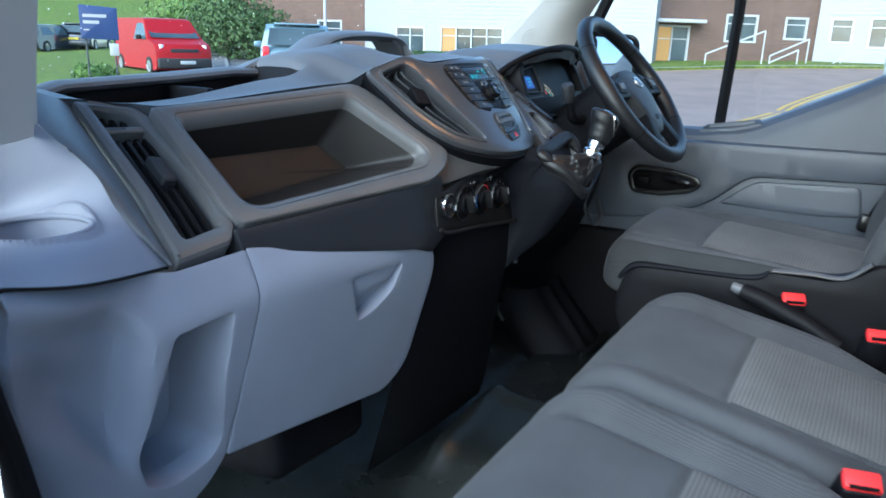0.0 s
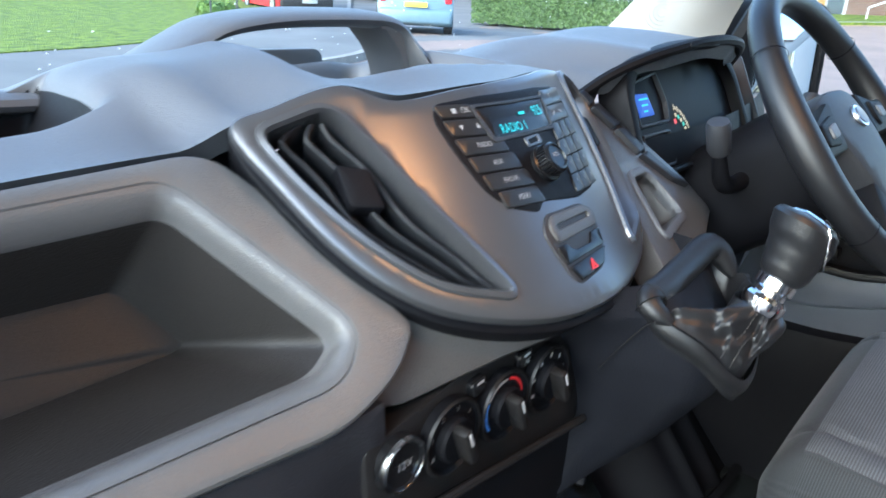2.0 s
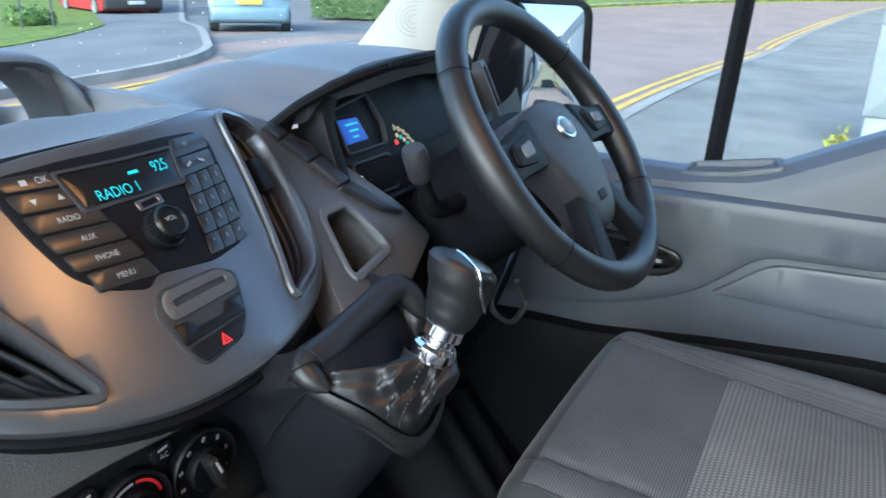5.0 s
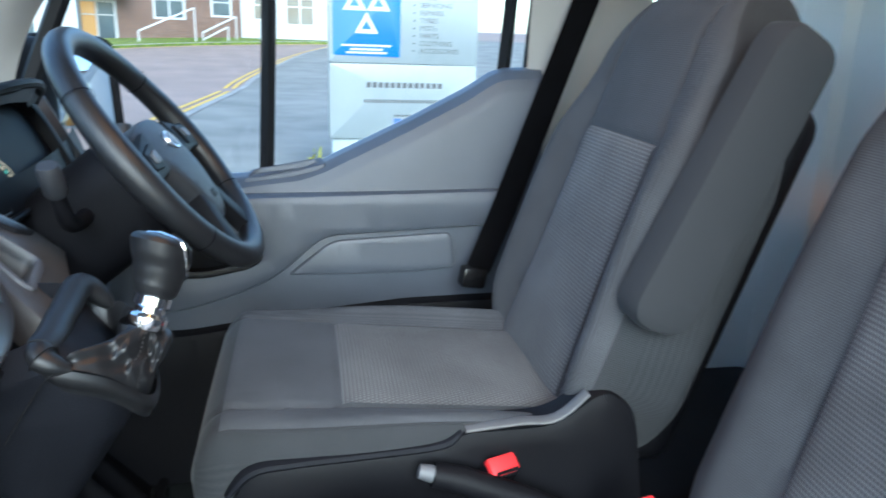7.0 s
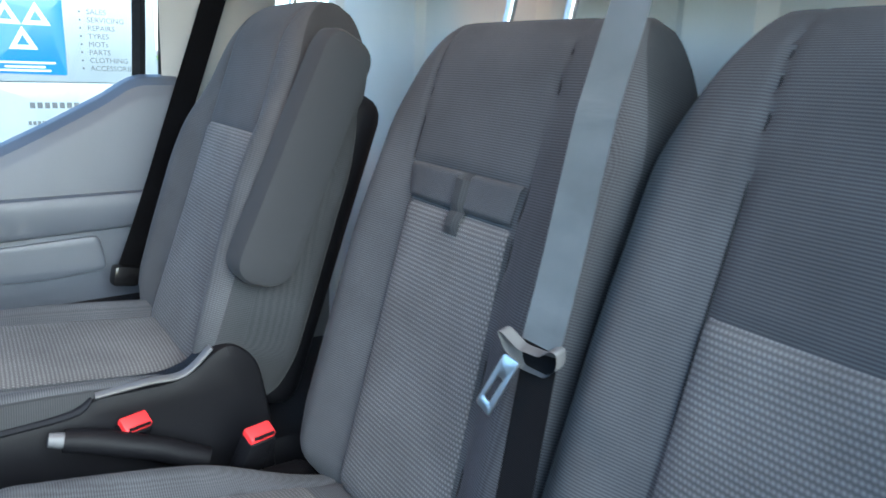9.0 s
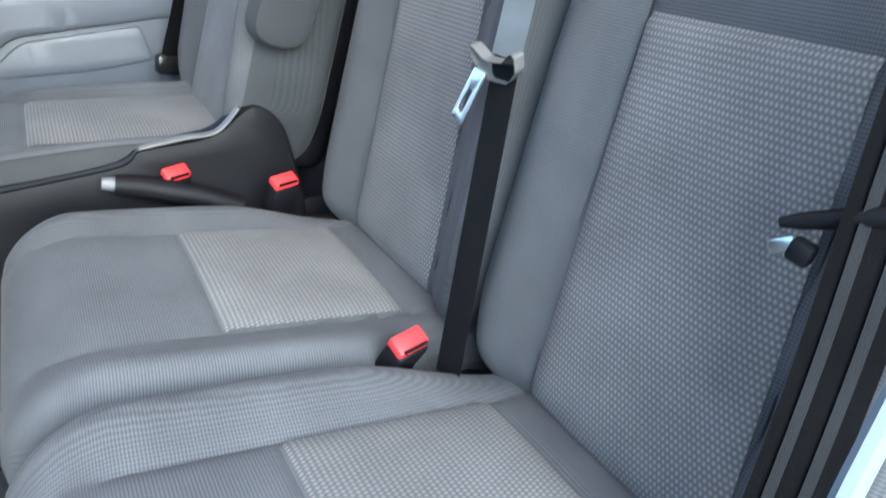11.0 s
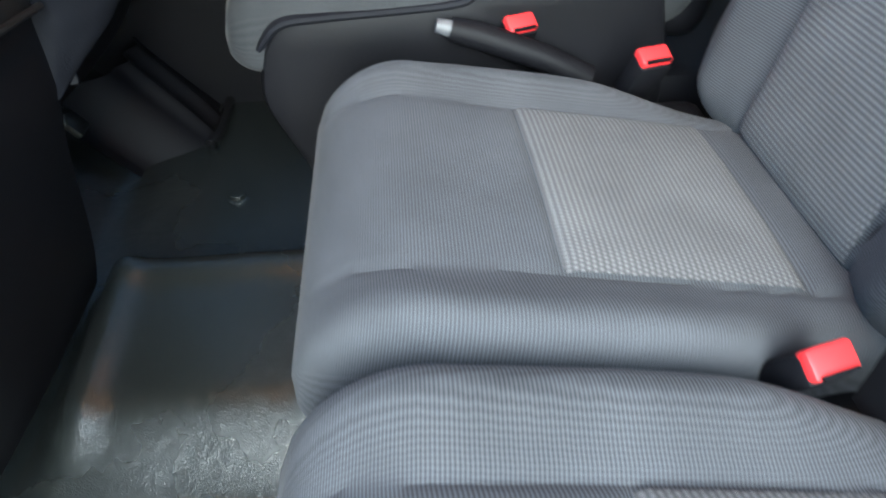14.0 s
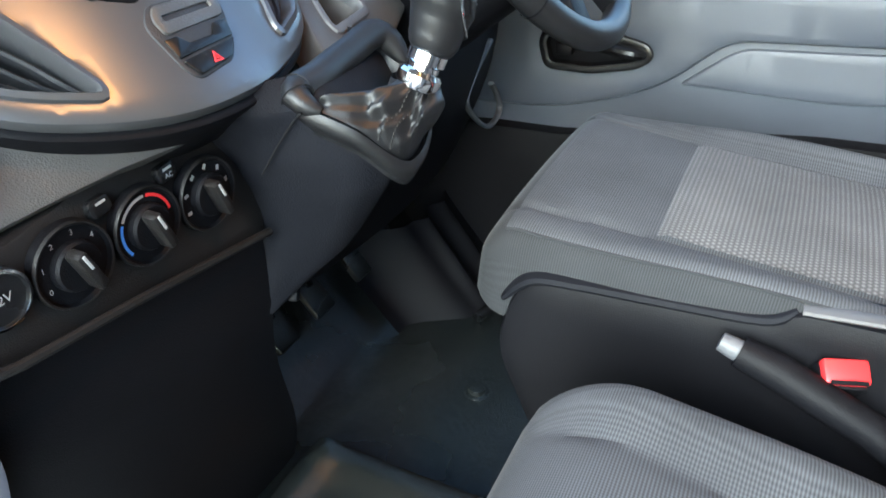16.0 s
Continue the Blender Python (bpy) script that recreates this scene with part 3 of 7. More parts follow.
part("band", plate(rounded([(-0.152, 0.74), (-0.178, 0.72), (-0.212, 0.69), (-0.212, 0.672), (-0.18, 0.671), (-0.14, 0.678), (-0.1, 0.683), (-0.03, 0.685), (0.0, 0.691), (0.03, 0.70), (0.075, 0.70), (0.075, 0.74)], 0.006), f_band, 0.003, -0.04, cell=0.02), M_BAND, dash,
     "grained charcoal band under the centre stack")
f_cheek = along_normal(lambda x, z: 0.67 + 0.19 * (x - 0.21) + 1.19 * (z - 0.82))
CUBBY = rounded([(0.152, 0.714), (0.176, 0.751), (0.222, 0.749), (0.229, 0.715)], [0.006, 0.008, 0.012, 0.008])
part("right_cheek", plate(rounded([(0.10, 0.69), (0.15, 0.678), (0.24, 0.69), (0.315, 0.70), (0.31, 0.73), (0.26, 0.79), (0.21, 0.826), (0.165, 0.845), (0.15, 0.80), (0.165, 0.765), (0.12, 0.72)], 0.008), f_cheek, 0.0, -0.03, [CUBBY], 0.02, 0.003, -0.05), M_BAND, dash)
part("cubby_rim", plate(inset(CUBBY, -0.006), f_cheek, 0.003, -0.01, [CUBBY], 0.05, 0.002), M_PAD, dash)
part("cubby_well", plate(inset(CUBBY, -0.004), f_cheek, -0.05, -0.055, cell=0.05, edge=0.0), M_DARK, dash, "dark open cubby beside the centre stack")
for quad in ([(0.194, 0.820), (0.212, 0.820), (0.219, 0.8095), (0.2, 0.8075)], [(0.201, 0.806), (0.221, 0.808), (0.239, 0.787), (0.2155, 0.7865)],
             [(0.2165, 0.785), (0.240, 0.785), (0.2515, 0.763), (0.2285, 0.7625)], [(0.229, 0.761), (0.252, 0.761), (0.270, 0.743), (0.290, 0.724), (0.262, 0.735)]):
    part("blank_switch", plate(rounded(quad[::-1], 0.002), f_cheek, 0.006, -0.005, cell=0.05, edge=0.002), M_STRIP, dash)

# ---- centre stack ----
stack = thing("centre_stack", (-0.02, 0.56, 0.7), "satin grey centre stack with radio, vents and switches", "centre stack")


def stack_y(x, z):
    return 0.517 + 0.853 * (z - 0.728) + 1.65 * (x + 0.018) ** 2


f_stack = along_normal(stack_y)
L_VENT = rounded([(-0.203, 0.826), (-0.16, 0.84), (-0.148, 0.825), (-0.133, 0.79), (-0.116, 0.76), (-0.1, 0.73), (-0.14, 0.74), (-0.155, 0.75), (-0.175, 0.77), (-0.192, 0.798)], [0.008, 0.012, 0.03, 0.03, 0.03, 0.006, 0.02, 0.03, 0.03, 0.03], 5)
R_VENT = rounded([(0.112, 0.844), (0.15, 0.83), (0.158, 0.81), (0.146, 0.774), (0.12, 0.735), (0.064, 0.729), (0.083, 0.76), (0.1, 0.80)], [0.01, 0.012, 0.012, 0.03, 0.02, 0.006, 0.03, 0.03], 5)
BEZEL = spline([(-0.217, 0.83), (-0.19, 0.843), (-0.145, 0.855), (-0.112, 0.845), (-0.05, 0.85), (0.03, 0.853), (0.098, 0.852), (0.16, 0.834), (0.176, 0.795), (0.165, 0.755), (0.12, 0.722), (0.045, 0.71), (-0.02, 0.707), (-0.08, 0.71), (-0.138, 0.722), (-0.169, 0.738), (-0.191, 0.762), (-0.207, 0.796)], 7, True)
part("bezel", plate(BEZEL, f_stack, 0.006, -0.04, [L_VENT, R_VENT], 0.012, 0.005, -0.03), M_SILVER, stack, "satin grey bezel")
RIM = [a.lerp(b, 1 - 0.85 * step(0.80, 0.835, b.y)) for a, b in zip(BEZEL, inset(BEZEL, -0.005))]
part("rim", plate(RIM, f_stack, -0.004, -0.05, [inset(BEZEL, 0.002)], 0.03, 0.002), M_DARK, stack, "black gap round of the bezel")


def ring_trim(poly, d, out, thick):
    """A raised rim along an outline."""
    o = inset(poly, -d)
    m = len(poly)
    rows = [(o, 0.004), (inset(poly, -d * 0.8), out), (inset(poly, -d * 0.25), out + 0.001), (poly, out - 0.002), (poly, -thick)]
    return grid(m, len(rows) - 1, lambda a, b: f_stack(*rows[round(b * (len(rows) - 1))][0][round(a * m) % m], rows[round(b * (len(rows) - 1))][1]), close_u=True)


for poly, nm in ((L_VENT, "vent_left"), (R_VENT, "vent_right")):
    vent = part(nm, ring_trim(poly, 0.006, 0.0085, 0.01), M_SILVER, stack, "air vent with a light grey rim")
    lo, hi = min(q.y for q in poly), max(q.y for q in poly)

    def edges(v):
        xs = []
        for i in range(len(poly)):
            a, b = poly[i - 1], poly[i]
            if (a.y > v) != (b.y > v):
                xs.append(a.x + (b.x - a.x) * (v - a.y) / (b.y - a.y))
        return (min(xs), max(xs)) if len(xs) > 1 else None
    part("vent_well", grid(16, 16, lambda a, b: f_stack(*(lambda e: (e[0] - 0.004 + (e[1] - e[0] + 0.008) * a, lo + (hi - lo) * (0.01 + 0.98 * b)))(edges(lo + (hi - lo) * (0.01 + 0.98 * b)) or (0, 0)), -0.037)), M_DARK, vent)
    for k in range(3):
        s = 0.20 + 0.29 * k

        def slat(a, b, s=s):
            v = lo + (hi - lo) * (0.03 + 0.94 * b)
            e = edges(v) or (0, 0)
            w = e[1] - e[0]
            u = e[0] + w * s + 0.0025 * math.sin(b * 11)
            c = [(0.002, -0.036), (-0.0028, -0.003), (-0.001, -0.001), (0.0012, -0.003), (0.005, -0.036)][round(a * 4)]
            return f_stack(u + c[0], v, c[1])
        part("slat", grid(4, 22, slat), M_CHAR, vent)
    cv = (lo + hi) / 2 + 0.012
    e = edges(cv)
    part("slider", plate(rounded([((e[0] + e[1]) / 2 - 0.011, cv - 0.011), ((e[0] + e[1]) / 2 + 0.009, cv - 0.013), ((e[0] + e[1]) / 2 + 0.011, cv + 0.009), ((e[0] + e[1]) / 2 - 0.008, cv + 0.013)], 0.003, 3), f_stack, 0.006, -0.01, cell=0.02, edge=0.002), M_DARK, vent)

RADIO = rounded([(-0.094, 0.829), (-0.087, 0.8395), (-0.043, 0.8425), (0.033, 0.8425), (0.068, 0.840), (0.078, 0.832), (0.064, 0.788), (0.046, 0.770), (0.012, 0.768), (-0.034, 0.773), (-0.042, 0.767), (-0.066, 0.773), (-0.081, 0.784), (-0.089, 0.806)], 0.006, 3)
radio = part("radio", plate(RADIO, f_stack, 0.0075, 0.0, cell=0.012, edge=0.002), M_DARK, stack, "dark radio panel with soft keys and a lit display")
part("display", plate(rounded([(-0.056, 0.834), (0.031, 0.8335), (0.024, 0.815), (-0.051, 0.814)], 0.002), f_stack, 0.009, 0.006, cell=0.02, edge=0.001), M_GLOSS, radio, "black display")
part("display_edge", plate(rounded([(-0.059, 0.836), (0.034, 0.8355), (0.027, 0.8125), (-0.054, 0.8115)], 0.003), f_stack, 0.0098, 0.006, [rounded([(-0.056, 0.834), (0.031, 0.8335), (0.024, 0.815), (-0.051, 0.814)], 0.002)], 0.03, 0.0006), M_CHAR, radio)
part("writing", lettering("RADIO 1", 0.0082, f_stack, -0.0255, 0.8185, 0.0098), M_CYAN, radio)
part("writing", lettering("925", 0.0092, f_stack, 0.013, 0.826, 0.0098), M_CYAN, radio)
part("writing", bar(f_stack, -0.009, 0.8265, 0.008, 0.0018, 0.0098), M_CYAN, radio)
rows = [(-0.092, -0.058, 0.8375, 0.8286, ""), (-0.0905, -0.053, 0.8281, 0.8172, ""), (-0.0885, -0.045, 0.8167, 0.8058, "RADIO"), (-0.0855, -0.0405, 0.8053, 0.7948, "AUX"), (-0.0815, -0.0365, 0.7943, 0.7838, "PHONE"), (-0.0755, -0.035, 0.7833, 0.7725, "MENU")]
for x0, x1, z1, z0, word in rows:
    key = part("soft_key", plate(rounded([(x0 + 0.0025, z1), (x1, z1 - 0.0005), (x1 + 0.003, z0), (x0 + 0.005, z0 + 0.001)], 0.002, 3), f_stack, 0.009, 0.006, cell=0.02, edge=0.0006), M_KEY, radio)
    if word:
        part("writing", lettering(word, 0.0043, f_stack, (x0 + x1) / 2 + 0.003, (z0 + z1) / 2, 0.0096), M_WHITE, key)
    elif z1 > 0.83:
        part("writing", lettering("OK", 0.0052, f_stack, -0.065, 0.833, 0.0096), M_WHITE, key)
        part("writing", bar(f_stack, -0.0755, 0.833, 0.004, 0.003, 0.0096), M_WHITE, key)
    else:
        for cx, s in ((-0.076, -1), (-0.061, 1)):
            bm = bmesh.new()
            bm.faces.new([bm.verts.new(f_stack(cx + a, 0.8228 + b * s, 0.0096)) for a, b in ((-0.002, -0.0014), (0.002, -0.0014), (0, 0.002))])
            part("arrow", bm, M_WHITE, key)
for r in range(6):
    z1 = 0.8385 - 0.0113 * r
    for c in range(3 if r > 1 else 1):
        w = 0.0132 if r > 1 else 0.038
        x0 = 0.0355 - 0.0042 * r + 0.0138 * c
        key = part("number_key", plate(rounded([(x0, z1), (x0 + w, z1 - (0.001 if r < 2 else 0)), (x0 + w - 0.0035, z1 - 0.0108), (x0 - 0.0035, z1 - 0.0108)], 0.0014, 2), f_stack, 0.0088, 0.006, cell=0.02, edge=0.0005), M_KEY, radio)
        word = ("SET", "") [r] if r < 2 else (str(3 * (r - 2) + c + 1) if r < 5 else "*0#"[c])
        if word:
            part("writing", lettering(word, 0.0042 if r > 1 else 0.0032, f_stack, x0 + (0.0045 if r > 1 else 0.012), z1 - 0.005, 0.0094), M_WHITE, key)
        else:
            for k in (0, 1):
                part("writing", bar(f_stack, x0 + 0.008 + 0.014 * k, z1 - 0.0055, 0.006, 0.0016, 0.0094, 20 - 40 * k), M_WHITE, key)
VOL = f_stack(-0.013, 0.793, 0.008)
vn = (f_stack(-0.013, 0.793, 0.02) - VOL).normalized()
VM = Matrix.Translation(VOL) @ vn.to_track_quat("Z", "Y").to_matrix().to_4x4()
knob = part("volume_knob", turned([(0.0145, 0), (0.0145, 0.004), (0.0125, 0.005), (0.0122, 0.013), (0.0108, 0.0145), (0.0095, 0.0148), (0.009, 0.0135), (0, 0.0135)], VM, 40), M_GLOSS, radio)
for k in range(30):
    part("rib", box(VM @ pose(0, 0, 0, 0, 0, k * 12) @ pose(0.0124, 0, 0.009), (0.0012, 0.0012, 0.007), 0), M_DARK, knob)
part("writing", lettering("VOL", 0.0046, lambda a, b, o: VM @ Vector((a, b, o)), 0, 0.0015, 0.0138), M_WHITE, knob)
part("usb_socket", plate(rounded([(-0.02, 0.8115), (0.001, 0.8125), (0.0015, 0.8065), (-0.0195, 0.8055)], 0.002), f_stack, 0.0085, 0.005, [rounded([(-0.0165, 0.810), (-0.003, 0.811), (-0.0025, 0.808), (-0.016, 0.807)], 0.0006, 2)], 0.03, 0.0006), M_SILVER, radio, "usb socket")
cd = part("switch_panel", plate(rounded([(-0.04, 0.7655), (0.007, 0.7655), (0.0225, 0.758), (0.009, 0.735), (-0.003, 0.726), (-0.039, 0.722), (-0.046, 0.729), (-0.051, 0.755)], 0.006), f_stack, 0.0075, 0.0, cell=0.015, edge=0.0015), M_CHAR, stack)
part("disc_slot", plate(rounded([(-0.044, 0.757), (-0.038, 0.7635), (0.008, 0.7635), (0.018, 0.756), (0.014, 0.7495), (-0.042, 0.7475)], 0.004), f_stack, 0.0095, 0.005, [rounded([(-0.036, 0.7575), (0.008, 0.7585), (0.0085, 0.7555), (-0.036, 0.7545)], 0.0012, 2)], 0.02, 0.001), M_BAND, cd, "slot with a dark frame")
part("lock_switch", plate(rounded([(-0.0465, 0.7455), (-0.036, 0.746), (-0.03, 0.741), (-0.008, 0.7415), (-0.001, 0.747), (0.0125, 0.747), (0.0085, 0.7375), (-0.0445, 0.7345)], 0.0015), f_stack, 0.0095, 0.005, cell=0.02, edge=0.001), M_GLOSS, cd)
haz = part("hazard_switch", plate(rounded([(-0.0438, 0.733), (0.0075, 0.7362), (-0.004, 0.7275), (-0.038, 0.7238)], 0.002), f_stack, 0.0095, 0.005, cell=0.02, edge=0.001), M_GLOSS, cd)
haz_tri = [[Vector((-0.019 + r * math.sin(a), 0.7290 + r * 0.85 * math.cos(a))) for a in (0, 2.094, 4.189)] for r in (0.0048, 0.0026, 0.0012)]
bm = plate(haz_tri[0], f_stack, 0.0102, 0.0096, [haz_tri[1]], 0.1, 0.0)
bm = join(bm, plate(haz_tri[2], f_stack, 0.0102, 0.0096, (), 0.1, 0.0))
part("hazard_triangle", bm, M_RED, haz, "red warning triangle")

# ---- heater panel ----
heat = thing("heater_panel", (-0.09, 0.53, 0.6), "black heater control panel with three rotary knobs", "heater panel")


def heat_y(x, z):
    return 0.535 + 0.12 * (z - 0.64)


f_heat = along_normal(heat_y)
part("face", plate(rounded([(-0.222, 0.662), (-0.18, 0.667), (-0.14, 0.674), (-0.1, 0.688), (0.040, 0.70), (0.024, 0.574), (-0.206, 0.602), (-0.222, 0.608)], 0.008), f_heat, -0.002, -0.03, cell=0.03, edge=0.003), M_HEATER, heat)
part("lower_panel", grid(16, 16, lambda a, b: Vector((-0.235 + (0.261 + 0.109 * step(0.15, 1.0, b)) * a, 0.536 + 0.10 * max(0, (b - 0.2) / 0.8) + 0.02 * (1 - a) ** 2, (0.606 - 0.026 * a) * (1 - b) + 0.16 * b))), M_DARK, dash, "black lower panel under the heater controls")
part("panel_lip", tube([(-0.226, 0.528, 0.612), (-0.215, 0.526, 0.6055), (-0.2, 0.525, 0.603), (-0.12, 0.523, 0.5965), (0.019, 0.521, 0.5805)], 0.0035, 8), M_HEATER, heat)
for kx, marks in ((-0.147, "01234"), (-0.088, ""), (-0.03, "")):
    kz = 0.6385 - 0.004 * (kx + 0.147) / 0.117
    KM = Matrix.Translation(f_heat(kx, kz, 0.0)) @ pose(0, 0, 0, 90, 0, 0)
    dial = part("dial", turned([(0.0285, -0.004), (0.0285, 0.003), (0.0265, 0.0045), (0.025, 0.002), (0.0, 0.002)], KM, 40), M_DARK, heat, "round dial with printed marks")
    part("dial_ring", turned([(0.0285, 0.003), (0.0278, 0.0052), (0.0266, 0.0048), (0.0262, 0.0028)], KM, 40), M_HEATER, dial)
    part("grip", turned([(0.0165, 0.002), (0.0165, 0.007), (0.015, 0.009), (0, 0.009)], KM, 28), M_DARK, dial)
    part("grip_blade", box(KM @ pose(0, 0, 0.014, 0, 0, 22) @ pose(0, 0, 0), (0.0085, 0.031, 0.014), 0.003), M_HEATER, dial)
    part("pointer", box(KM @ pose(0, 0, 0.0215, 0, 0, 22) @ pose(0, 0.009, 0), (0.0016, 0.011, 0.001), 0), M_WHITE, dial, "white pointer line")
    fd = lambda a, b, o: KM @ Vector((a, b, o))
    for i, ch in enumerate(marks):
        an = radians(205 - 42 * i)
        part("writing", lettering(ch, 0.0052, fd, 0.0212 * math.cos(an), 0.0212 * math.sin(an), 0.0028), M_WHITE, dial)
    if kx == -0.088:
        for a0, a1, mm in ((10, 80, M_RED), (85, 150, M_WHITE), (155, 220, M_BLUE_LCD)):
            bm = grid(10, 1, lambda a, b: fd(*(lambda an, rr: (rr * math.cos(an), rr * math.sin(an)))(radians(a0 + (a1 - a0) * a), 0.0205 + 0.0022 * b), 0.0028))
            part("scale_arc", bm, M_RED if mm is M_RED else (M_WHITE if mm is M_WHITE else mat("blue_print", (0.08, 0.25, 0.75), 0.5)), dial)
    if kx == -0.03:
        for i in range(7):
            an = radians(200 - 38 * i)
            part("mark", bar(fd, 0.0212 * math.cos(an), 0.0212 * math.sin(an), 0.004, 0.0028, 0.0028, i * 20), M_WHITE, dial)
for kx in (-0.117, -0.06):
    key = part("push_key", plate(rounded([(kx - 0.009, 0.668), (kx + 0.008, 0.6705), (kx + 0.009, 0.659), (kx - 0.008, 0.6565)], 0.004), f_heat, 0.004, -0.002, cell=0.02, edge=0.0015), M_GLOSS, heat)
    part("writing", bar(f_heat, kx, 0.6665, 0.008, 0.0018, 0.0044, 6), M_WHITE, key)
part("writing", lettering("AC", 0.005, f_heat, -0.06, 0.6615, 0.0046), M_WHITE, key)
SM = Matrix.Translation(f_heat(-0.196, 0.643, 0.0)) @ pose(0, 0, 0, 90, 0, 0)
sock = part("socket", turned([(0.019, -0.004), (0.019, 0.004), (0.0175, 0.006), (0.0155, 0.0045), (0.0, 0.0045)], SM, 36), M_GLOSS, heat, "power socket cover with a bright ring")
part("socket_ring", turned([(0.0192, 0.003), (0.0185, 0.0062), (0.017, 0.0065), (0.0168, 0.0045)], SM, 36), M_CHROME, sock)
part("writing", lettering("12V", 0.0085, lambda a, b, o: SM @ Vector((a, b, o)), 0, 0, 0.0052), M_WHITE, sock)

# ---- left air vent at the dash end ----
lv = thing("side_vent", (-0.62, 0.62, 0.67), "tall charcoal side air vent at the dash end", "air vent")


def side_y(x, z):
    return 0.600 + 1.35 * (z - 0.67) - 0.1 * (x + 0.66)


f_side = along_normal(side_y)
SV = rounded([(-0.611, 0.795), (-0.573, 0.785), (-0.571, 0.768), (-0.566, 0.71), (-0.577, 0.677), (-0.63, 0.672), (-0.621, 0.714), (-0.616, 0.755)], 0.005, 3)
SVO = rounded([(-0.626, 0.803), (-0.562, 0.793), (-0.553, 0.783), (-0.552, 0.71), (-0.562, 0.674), (-0.581, 0.662), (-0.655, 0.656), (-0.638, 0.714), (-0.632, 0.76)], 0.006)
part("vent_frame", plate(SVO, f_side, 0.006, -0.05, [SV], 0.02, 0.0055, -0.03), M_TRAY, lv)
CHEEK_IN = [(-0.628, 0.778, 0.803), (-0.634, 0.722, 0.76), (-0.641, 0.66, 0.714), (-0.655, 0.583, 0.656)]
CHEEK_OUT = [(-0.700, 0.757, 0.822), (-0.706, 0.703, 0.790), (-0.690, 0.675, 0.762), (-0.682, 0.65, 0.736), (-0.678, 0.618, 0.694), (-0.662, 0.584, 0.655)]
part("vent_cheek", grid(10, 24, lambda a, b: at(CHEEK_IN, b).lerp(at(CHEEK_OUT, b), a) + Vector((-0.006, -0.008, 0.004)) * math.sin(math.pi * a)), M_PAD, lv, "smooth charcoal cheek beside the vent")
part("vent_well", plate(inset(SV, -0.003), f_side, -0.03, -0.034, cell=0.05, edge=0.0), M_DARK, lv)
part("crossbar", plate(rounded([(-0.614, 0.7765), (-0.566, 0.7745), (-0.567, 0.7685), (-0.615, 0.7705)], 0.001), f_side, 0.002, -0.014, cell=0.05, edge=0.002), M_TRAY, lv)
for k in range(4):
    def slat2(a, b, k=k):
        z = 0.674 + 0.093 * b
        x0, x1 = -0.628 + 0.020 * b, -0.583 + 0.016 * b
        x = x0 + (x1 - x0) * (0.14 + 0.27 * k) + 0.0015 * math.sin(5 * b)
        c = [(-0.0012, -0.028), (-0.0032, -0.009), (-0.0022, -0.006), (0.0022, -0.006), (0.0032, -0.009), (0.0014, -0.028)][round(a * 5)]
        return f_side(x + c[0], z, c[1])
    part("slat", grid(5, 16, slat2), M_GLOSS, lv)

    def slat3(a, b, k=k):
        c = [(-0.0012, -0.028), (-0.0026, -0.009), (0.0026, -0.009), (0.0014, -0.028)][round(a * 3)]
        return f_side(-0.602 + 0.0115 * k + 0.002 * b + c[0], 0.777 + 0.014 * b, c[1])
    part("upper_slat", grid(3, 4, slat3), M_GLOSS, lv)
part("slider", plate(rounded([(-0.598, 0.722), (-0.582, 0.720), (-0.58, 0.742), (-0.596, 0.745)], 0.003, 3), f_side, 0.006, -0.012, cell=0.02, edge=0.003), M_CHAR, lv)

# ---- glovebox and dash end ----
glove = thing("glovebox", (-0.4, 0.56, 0.45), "blue-grey plastic glovebox lid with a recessed latch", "glovebox")


def lid_y(x, z):
    top = 0.655 - 0.15 * (x + 0.566)
    crease = 0.606 - 0.02 * (x + 0.566)
    edge = 0.550 - 0.075 * (x + 0.566)
    d = z - crease
    return edge + 0.11 * d + 0.41 * (math.hypot(d, 0.014) - 0.006) + 0.001


f_lid = along_normal(lid_y)
LATCH = rounded([(-0.415, 0.583), (-0.309, 0.581), (-0.318, 0.54), (-0.352, 0.517), (-0.38, 0.511)], [0.008, 0.008, 0.012, 0.01, 0.006])
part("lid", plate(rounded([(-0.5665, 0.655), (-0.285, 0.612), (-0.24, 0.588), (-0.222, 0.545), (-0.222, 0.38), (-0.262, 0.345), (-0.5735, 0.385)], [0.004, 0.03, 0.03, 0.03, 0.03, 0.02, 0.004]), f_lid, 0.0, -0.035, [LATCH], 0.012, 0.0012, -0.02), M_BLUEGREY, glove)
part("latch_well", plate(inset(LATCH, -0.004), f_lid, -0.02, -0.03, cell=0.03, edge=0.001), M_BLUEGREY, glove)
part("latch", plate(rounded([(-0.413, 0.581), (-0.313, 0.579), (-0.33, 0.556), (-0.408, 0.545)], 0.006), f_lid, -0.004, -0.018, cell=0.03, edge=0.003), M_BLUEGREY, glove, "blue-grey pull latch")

end = thing("dash_end", (-0.7, 0.6, 0.4), "blue-grey moulded dash end with cup holder and side pocket", "dash end")


LIP_EDGE = [(-0.86, 0.676), (-0.829, 0.668), (-0.785, 0.652), (-0.745, 0.642), (-0.722, 0.624), (-0.708, 0.604), (-0.70, 0.56)]


